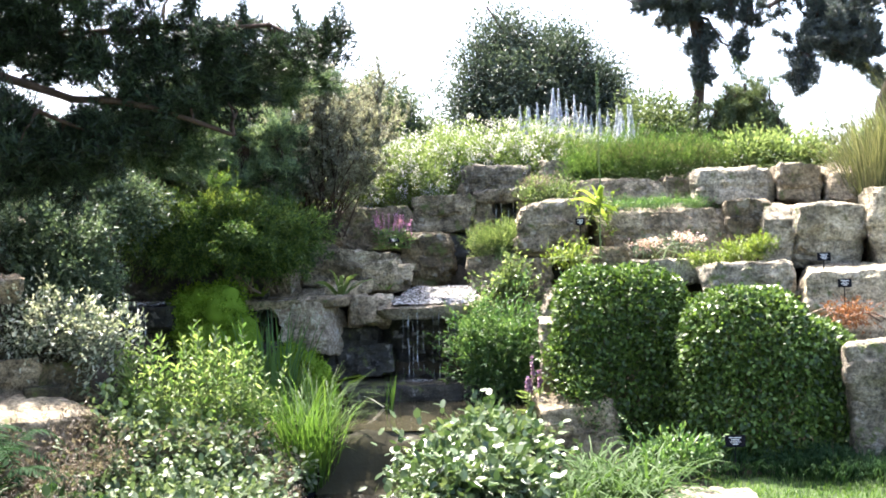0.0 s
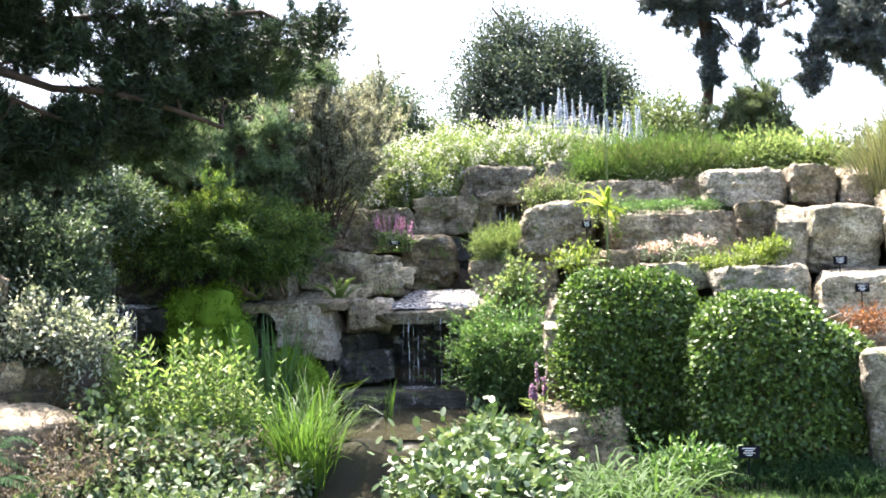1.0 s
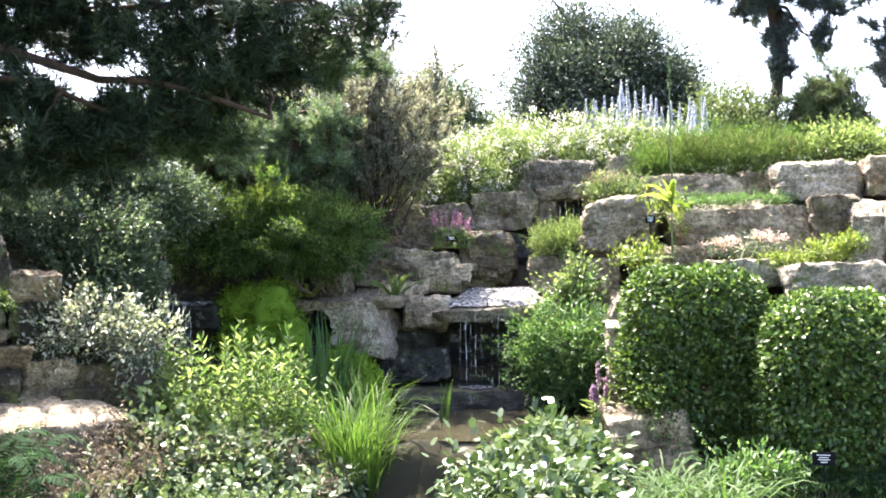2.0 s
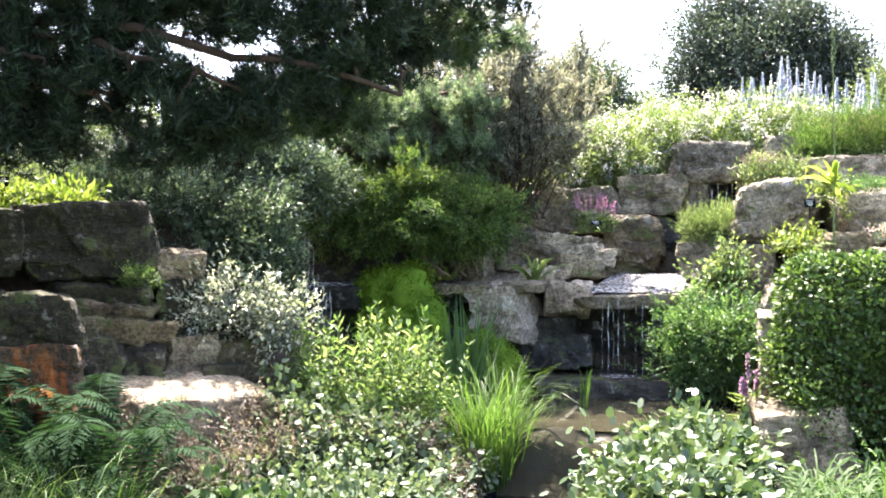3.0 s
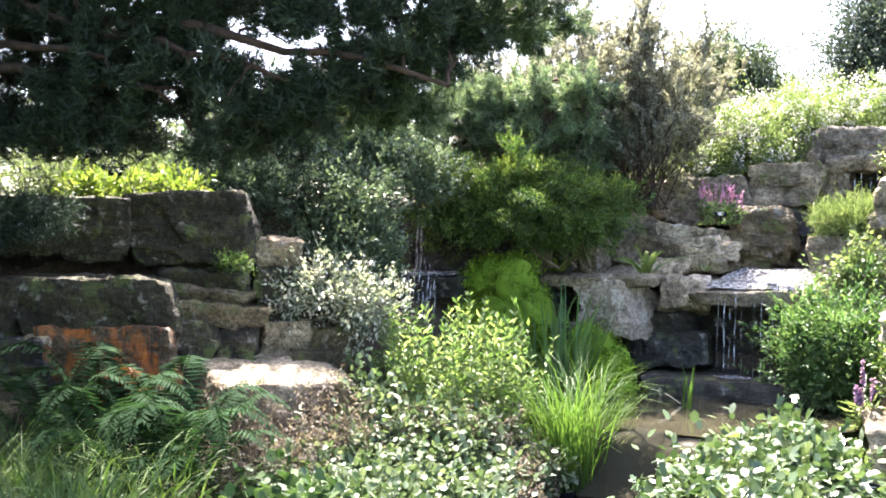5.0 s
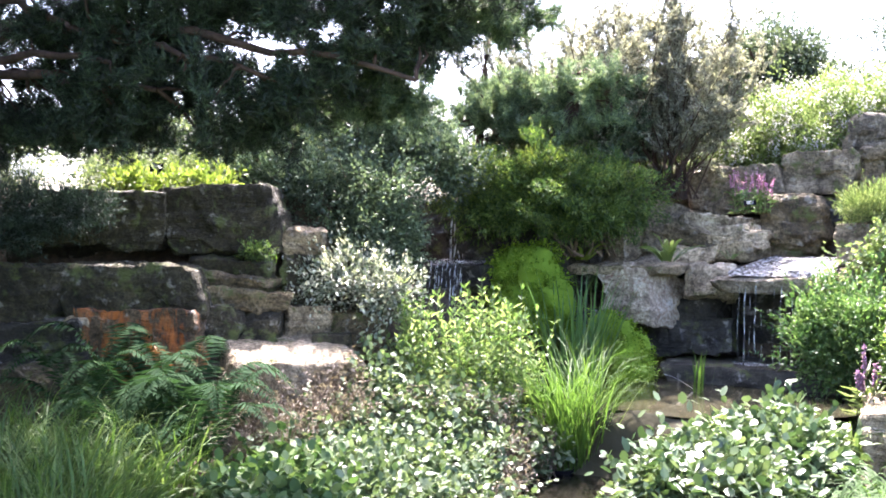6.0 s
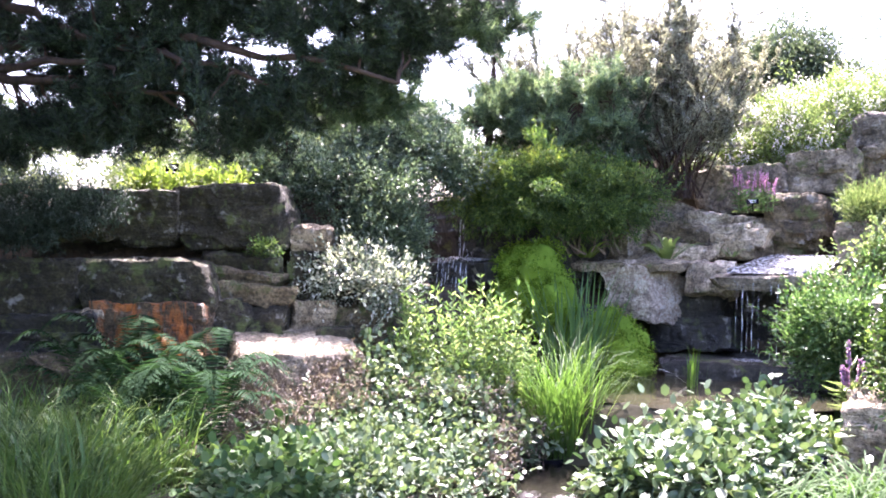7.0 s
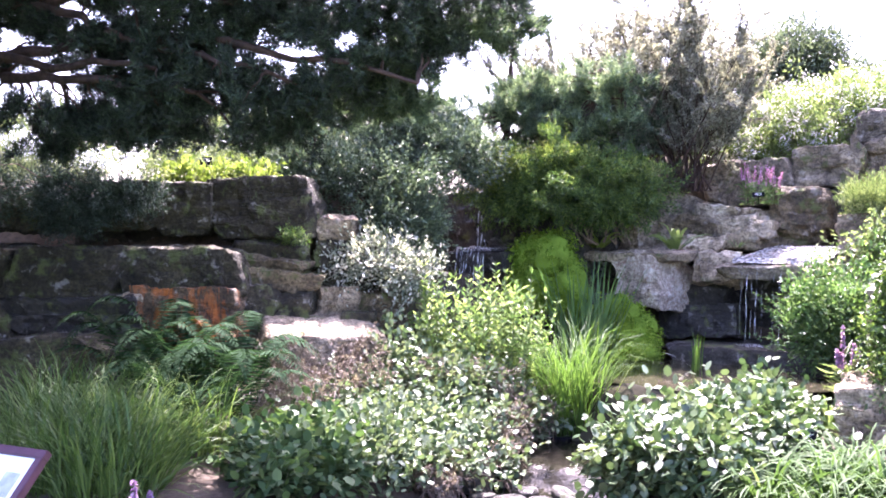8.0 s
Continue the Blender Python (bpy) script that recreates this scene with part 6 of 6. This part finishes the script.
# ---- moss ----
def moss_mound(blobs, label):
    B = np.array(blobs)
    ob = thing("moss_mound", (B[0, 0], B[0, 1], (B[:, 2] - B[:, 5]).min()), label, "moss", "moss mounds")
    for x, y, z, rx, ry, rz in blobs:
        u, v = np.meshgrid(np.linspace(0, 2 * np.pi, 29)[:-1], np.linspace(0.0, np.pi, 16), indexing="ij")
        P = np.stack((np.cos(u) * np.sin(v), np.sin(u) * np.sin(v), np.cos(v)), -1).reshape(-1, 3)
        k = np.array([1 + 0.30 * noise.noise(Vector(q) * 1.7 + Vector((x, y, z)) * 9) + 0.16 * noise.noise(Vector(q) * 4.5 + Vector((z, x, y)) * 5) for q in P])
        i, j = np.meshgrid(np.arange(28), np.arange(15), indexing="ij")
        F = np.stack((i * 16 + j, i * 16 + j + 1, (i + 1) % 28 * 16 + j + 1, (i + 1) % 28 * 16 + j), -1).reshape(-1, 4)
        part("cushion", (P * (rx, ry, rz) * k[:, None] * 0.95 + (x, y, z), F, MOSS, True), ob)
    part("moss_fuzz", (*leafy(22000, blobs, 0.032, 0.013, clump=0.020, per=8, fill=0.05, rough=0.16, up=-0.3), MOSS), ob, kind="stuff")


moss_mound([(-2.72, 8.28, 1.36, 0.26, 0.24, 0.24), (-2.48, 8.22, 1.34, 0.26, 0.22, 0.28), (-2.60, 8.16, 1.10, 0.30, 0.22, 0.26), (-2.34, 8.24, 1.05, 0.22, 0.2, 0.3), (-2.85, 8.24, 1.12, 0.14, 0.16, 0.18)], "bright green moss mound beside the small fall")
moss_mound([(-1.70, 8.42, 0.62, 0.24, 0.2, 0.30), (-1.88, 8.44, 0.74, 0.22, 0.2, 0.28), (-2.12, 8.45, 0.62, 0.26, 0.24, 0.36), (-1.58, 8.34, 0.50, 0.18, 0.18, 0.16)], "bright green moss mound at the water's edge")

# ---- front beds ----
stalky("leafy_herb", "tall fresh green herb with upright leafy tips", "plant", -2.36, 6.85, 0.58, 0.42, 190, 1.14, 0.072, 0.026, L_TIP, z=0.15, lean=0.30, pairs=17, low=0.45)
stalky("leafy_herb", "few taller leafy shoots above the herb", "plant", -2.36, 6.85, 0.60, 0.40, 34, 1.28, 0.090, 0.028, L_TIP, z=0.15, lean=0.25, pairs=12, low=0.74)
stalky("purple_flowers", "purple flower spikes in the long grass", "flower", -1.40, 2.80, 0.05, 0.05, 3, 0.46, 0.08, 0.012, L_MEADOW, lean=0.1, pairs=6, flower=(P_PURPLE, 0.25, 0.022, 70))
stalky("purple_flowers", "low purple flower spikes by the stream", "flower", -1.15, 4.55, 0.16, 0.1, 12, 0.24, 0.06, 0.012, L_HERB, lean=0.3, pairs=5, flower=(P_PURPLE, 0.35, 0.02, 40))
def dry_plant(x, y, s, h):
    """Thin arching dead stems with small curled leaves and seed heads, open and tangled."""
    z = gz(x, y)
    ob = thing("dry_plant", (x, y, z), "straggling plant with dry brown seed heads", "plant", "dry plants")
    paths, P = [], []
    for _ in range(70):
        a, r = rng.uniform(0, 2 * np.pi), s * math.sqrt(rng.uniform(0.02, 1))
        q = bend((x + rng.normal() * 0.12, y + rng.normal() * 0.1, z), (x + r * math.cos(a), y + r * math.sin(a), z + h * rng.uniform(0.5, 1.1)), 0.07, 0.16, 7)
        paths.append(q)
        t = rng.uniform(1.5, 6, 11)
        i = np.minimum(t.astype(int), 5)
        P.append(q[i] + (q[i + 1] - q[i]) * (t - i)[:, None] + rng.normal(size=(11, 3)) * 0.018)
    P = np.concatenate(P)
    part("branching", (*tubes(paths, [(0.0035, 0.0015)] * 70, 4), TWIG, True), ob, kind="stuff")
    part("foliage", (*small_leaves(P, rand_dirs(len(P)), 0.036 * rng.uniform(0.5, 1.4, len(P)), 0.014), L_DRY), ob, kind="stuff")


for x, y, s, h in ((-2.95, 5.5, 0.36, 0.62), (-2.65, 5.7, 0.30, 0.6), (-3.15, 5.2, 0.30, 0.55), (-2.9, 5.9, 0.3, 0.7), (-3.0, 5.0, 0.26, 0.42), (-2.75, 5.3, 0.28, 0.5), (-3.25, 5.45, 0.26, 0.7), (-2.45, 6.0, 0.26, 0.5),
                   (-1.6, 6.25, 0.28, 0.42), (-1.5, 5.95, 0.28, 0.36), (-1.42, 5.5, 0.26, 0.3), (-1.35, 5.05, 0.24, 0.26), (-1.85, 6.4, 0.3, 0.6), (-2.15, 6.25, 0.3, 0.55), (-1.6, 6.5, 0.26, 0.5)):
    dry_plant(x, y, s, h)
for x, y, s, h in ((-2.15, 6.0, 0.42, 0.30), (-1.85, 5.55, 0.42, 0.24), (-2.4, 5.55, 0.42, 0.26), (-2.2, 5.15, 0.40, 0.22), (-1.55, 5.25, 0.34, 0.2), (-2.7, 6.1, 0.34, 0.34), (-1.85, 6.35, 0.34, 0.28), (-1.6, 4.85, 0.34, 0.18), (-2.55, 5.85, 0.36, 0.32),
                   (-1.85, 5.05, 0.36, 0.2), (-2.75, 5.5, 0.34, 0.3), (-1.95, 5.8, 0.36, 0.26), (-1.5, 5.75, 0.3, 0.22), (-1.98, 6.25, 0.36, 0.50), (-2.35, 6.15, 0.38, 0.52), (-2.7, 6.25, 0.34, 0.56), (-1.65, 6.55, 0.26, 0.36)):
    z = gz(x, y)
    pads = [(x, y, z + h * 0.6, s, s * 0.9, h * 0.55)]
    ob = shrub("ground_cover", "crinkled pale-topped green leafy ground cover", "plant", pads, 1150, 0.062, 0.042, L_BROAD, base=(x, y, z), group="ground cover", big=True, stems=18, stem_r=0.004, stem_mat=STEM, up=0.25, wild=0.9, per=5, clump=0.06, rough=0.5, sprigs=26)
    single_leaves(ob, pads, 125, 0.064, 0.62, L_BROAD_ONE, wild=1.05)
for x, y in ((-2.55, 4.95), (-2.3, 4.75), (-2.05, 4.9), (-2.62, 5.2), (-2.1, 4.55), (-1.85, 4.65), (-2.4, 4.5), (-1.9, 4.25), (-1.6, 4.35), (-2.2, 4.25), (-1.72, 4.0)):
    z = gz(x, y)
    ob = shrub("round_leaved_plant", "glossy green round-leaved plant", "plant", [(x, y, z + 0.12, 0.24, 0.22, 0.13)], 420, 0.075, 0.066, L_BERG, base=(x, y, z), group="round-leaved plants", big=True, stems=18, stem_r=0.005, stem_mat=STEM, up=0.3, per=3, clump=0.05)
    single_leaves(ob, [(x, y, z + 0.14, 0.25, 0.23, 0.13)], 120, 0.062, 0.9, L_BERG_ONE)
tuft("grass_clump", "bright green arching grass clump by the water", "grass", -1.40, 6.85, 0.21, 460, 1.06, 0.0105, L_GRASS, z=0.0, arch=0.58, splay=0.12, wild=0.13, single=280)
tuft("reeds", "stiff dark green iris reeds by the moss", "reed", -1.97, 8.02, 0.22, 95, 1.0, 0.024, L_REED, z=0.42, arch=0.14, splay=0.26, single=95)
tuft("reeds", "few bright water reeds in the pond", "reed", -0.85, 8.0, 0.10, 9, 0.40, 0.02, L_GRASS, z=0.42, arch=0.2, splay=0.4, single=9)
for x, y, s in ((-0.18, 6.70, 0.40), (0.18, 6.9, 0.38), (-0.30, 6.3, 0.32), (0.05, 6.35, 0.36), (0.26, 6.62, 0.28), (-0.22, 5.85, 0.32), (0.15, 5.9, 0.30), (0.0, 7.1, 0.34), (-0.15, 5.5, 0.28), (0.2, 5.5, 0.26)):
    z = gz(x, y)
    pads = [(x, y, z + 0.20, s, s * 0.85, 0.22)]
    ob = shrub("broad_leaved_plant", "mound of broad glossy pale green leaves", "plant", pads, 900, 0.08, 0.058, L_GLOSS, base=(x, y, z), group="broad-leaved plants", big=True, stems=22, stem_r=0.005, stem_mat=STEM, up=0.1, wild=0.7, per=4, clump=0.06)
    single_leaves(ob, pads, 280, 0.076, 0.66, L_GLOSS_ONE, wild=1.1)
for x, y in ((0.85, 6.1), (1.05, 6.4), (1.2, 6.1), (0.6, 5.75), (0.85, 6.6), (0.95, 5.8)):
    tuft("strappy_clump", "arching pale green strappy clump", "plant", x, y, 0.15, 120, 0.62, 0.018, L_STRAP, arch=1.9, splay=1.1, group="strappy clumps", single=110)
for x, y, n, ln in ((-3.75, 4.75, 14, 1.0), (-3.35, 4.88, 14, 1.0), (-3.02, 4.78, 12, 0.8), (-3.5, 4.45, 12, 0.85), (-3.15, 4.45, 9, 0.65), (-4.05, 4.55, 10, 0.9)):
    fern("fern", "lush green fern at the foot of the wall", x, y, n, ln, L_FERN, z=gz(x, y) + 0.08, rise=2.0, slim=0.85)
for x, y in ((-3.25, 4.0), (-3.55, 4.2), (-3.85, 4.1), (-3.0, 4.3), (-3.35, 3.65), (-3.7, 3.7), (-3.05, 3.7), (-4.1, 3.85), (-2.7, 3.6), (-2.95, 3.3), (-2.45, 3.3), (-3.3, 3.25)):
    tuft("meadow_grass", "long green grass by the wall", "grass", x, y, 0.28, 300, 0.74, 0.012, L_MEADOW, arch=0.5, splay=0.4, wild=0.34, group="long grass")
# turf by the boulder
n = 9000
P = np.stack((rng.uniform(1.7, 4.2, n), rng.uniform(5.2, 6.75, n), np.zeros(n)), 1)
P[:, 2] = ground_z(P[:, 0], P[:, 1]) - 0.005
turf = thing("turf_grass", (2.8, 6.0, 0.05), "short mown grass beside the boulder", "grass", kind="stuff")
part("grass_mass", (*blades(P, rng.normal(size=(n, 3)) * 0.35 + UP, 0.06 * rng.uniform(0.6, 1.3, n), 0.006, 0.5, 4), L_GRASS), turf, kind="stuff")
# Grass in dark fern green, with the shadow at the shrub's foot in its colour.
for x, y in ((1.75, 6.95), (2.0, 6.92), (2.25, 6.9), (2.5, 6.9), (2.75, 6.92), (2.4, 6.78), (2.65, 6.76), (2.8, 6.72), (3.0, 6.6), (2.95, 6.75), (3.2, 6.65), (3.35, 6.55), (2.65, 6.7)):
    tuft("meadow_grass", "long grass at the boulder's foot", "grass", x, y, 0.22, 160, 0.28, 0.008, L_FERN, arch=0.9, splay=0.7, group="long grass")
# stones in the stream
for i, (x, y, s) in enumerate(((-1.15, 6.02, 0.13), (-0.85, 5.98, 0.16), (-1.35, 5.95, 0.12), (-0.65, 6.05, 0.1), (-1.05, 5.62, 0.1), (-1.4, 5.5, 0.16), (-0.75, 5.45, 0.12), (-1.2, 5.35, 0.09), (-0.95, 5.3, 0.13), (-0.65, 5.65, 0.09), (-1.25, 5.75, 0.08), (-0.8, 5.75, 0.11), (-1.1, 5.1, 0.1), (-0.7, 5.15, 0.12), (-2.6, 4.75, 0.14), (-2.75, 4.95, 0.1))):
    z = gz(x, y)
    rock(x, y, max(z, -0.22) - 0.02, s * 2, s * 1.4, s * 0.8 + 0.04, rng.uniform(0, 180), mat=STONE_WET_SHADED if x > -2 else STONE, label="small wet stone in the stream" if x > -2 else "small stone on bare soil", seed=200 + i, k=3, name="stream_stone", group="stream stones", rough=0.5)
pot = thing("plant_pot", (-1.40, 6.62, -0.06), "black plastic pot at the base of the grass", "pot")
part("rim", (*tubes([[(-1.40, 6.66, -0.06), (-1.40, 6.66, 0.03)]], [(0.09, 0.10)], 16), LABEL_BLACK, True), pot)

# ---- labels and the information board ----
plant_label(0.57, 6.53, 0.30, tall=0.3, turn=0)
plant_label(3.10, 8.1, 1.73, turn=-10, tall=0.12)
plant_label(3.18, 7.82, 1.50, turn=-10, tall=0.3)
plant_label(1.01, 9.12, 2.13, w=0.10, turn=15, tall=0.35)
plant_label(1.94, 6.70, 0.36, w=0.15, h=0.09, turn=-5, tall=0.3, tilt=16)
plant_label(-0.36, 6.30, 0.02, turn=15, tall=0.22)
plant_label(-4.82, 5.85, 2.29, turn=38, tall=0.28)
plant_label(-0.95, 9.62, 2.0, turn=20, tall=0.1, tilt=55)
plant_label(0.26, 7.96, 0.29, turn=15, tall=0.25)



def info_board():
    """A lectern panel: maroon frame, pale panel with picture and text bars, two legs."""
    tr, along, down = Vector((-0.641, 1.937, 0.85)), Vector((-0.972, -0.234, 0)).normalized(), Vector((0.168, -0.685, -0.711)).normalized()
    up = along.cross(down).normalized()
    if up.z < 0:
        up = -up
    ob = thing("information_board", tr + along * 0.45 - Vector((0, 0, 0.8)), "slanted information board with a maroon frame", "sign")
    M = Matrix((along, down, up)).transposed().to_4x4()
    M.translation = tr

    def bar(name, a0, a1, d0, d1, h0, h1, mat, parent, bevel=0.0):
        bm = bmesh.new()
        bmesh.ops.create_cube(bm, size=1)
        bmesh.ops.scale(bm, vec=(a1 - a0, d1 - d0, h1 - h0), verts=bm.verts)
        bmesh.ops.translate(bm, vec=((a0 + a1) / 2, (d0 + d1) / 2, (h0 + h1) / 2), verts=bm.verts)
        if bevel:
            bmesh.ops.bevel(bm, geom=bm.edges[:], offset=bevel, segments=2, affect="EDGES")
        bm.transform(M)
        bmesh.ops.recalc_face_normals(bm, faces=bm.faces)
        me = bpy.data.meshes.new(name)
        bm.to_mesh(me)
        bm.free()
        me.materials.append(mat)
        return part(name, me, parent)

    w, d, f = 0.9, 0.6, 0.035
    for a0, a1, d0, d1 in ((0, w, 0, f), (0, w, d - f, d), (0, f, f, d - f), (w - f, w, f, d - f)):
        bar("frame", a0, a1, d0, d1, -0.02, 0.012, MAROON, ob, 0.003)
    p = bar("panel", f, w - f, f, d - f, -0.015, 0.0, PANEL, ob)
    for i in range(9):
        x0, y0 = f + 0.03 + 0.09 * i, 0.10 + 0.05 * (i % 3)
        bar("picture_patch", x0, x0 + 0.075, y0, y0 + 0.10, 0.0, 0.001, INK_GREEN if i % 2 else INK_BLUE, p)
    for i in range(5):
        bar("text_bar", 0.08, 0.75 - 0.05 * (i % 2), 0.34 + 0.035 * i, 0.352 + 0.035 * i, 0.0, 0.001, INK_BLUE, p)
    for a in (0.15, 0.75):
        t = tr + along * a + down * 0.3
        part("leg", (*tubes([[(t.x, t.y, 0.03), (t.x, t.y, t.z - 0.02)]], [(0.025, 0.025)], 10), MAROON, True), ob)


info_board()

for x, y, z, s in ((-0.6, 10.9, 2.6, 0.4), (-2.1, 10.6, 2.5, 0.5), (-3.0, 10.3, 2.45, 0.55), (-3.9, 9.6, 2.4, 0.55), (-1.5, 10.9, 2.65, 0.4), (-5.6, 6.9, 2.25, 0.5), (-5.0, 7.35, 2.3, 0.5), (-6.5, 6.7, 2.2, 0.5), (-6.0, 7.6, 2.4, 0.55)):
    shrub("bank_shrub", "mixed green growth on the upper bank", "shrub", [(x, y, z, s, s * 0.7, s * 0.6)], 3600, 0.06, 0.028, L_FAR, base=(x, y, gz(x, y)), group="bank shrubs", stems=12)

bent = thing("bent_leaf", (-1.05, 8.05, 0.45), "pale bent reed leaf over the water", "leaf")
part("blade", (*blades(np.array(((-0.92, 8.05, 0.45),)), np.array(((-0.62, -0.7, 0.62),)), 0.32, 0.05, 0.25), P_WHITE), bent)
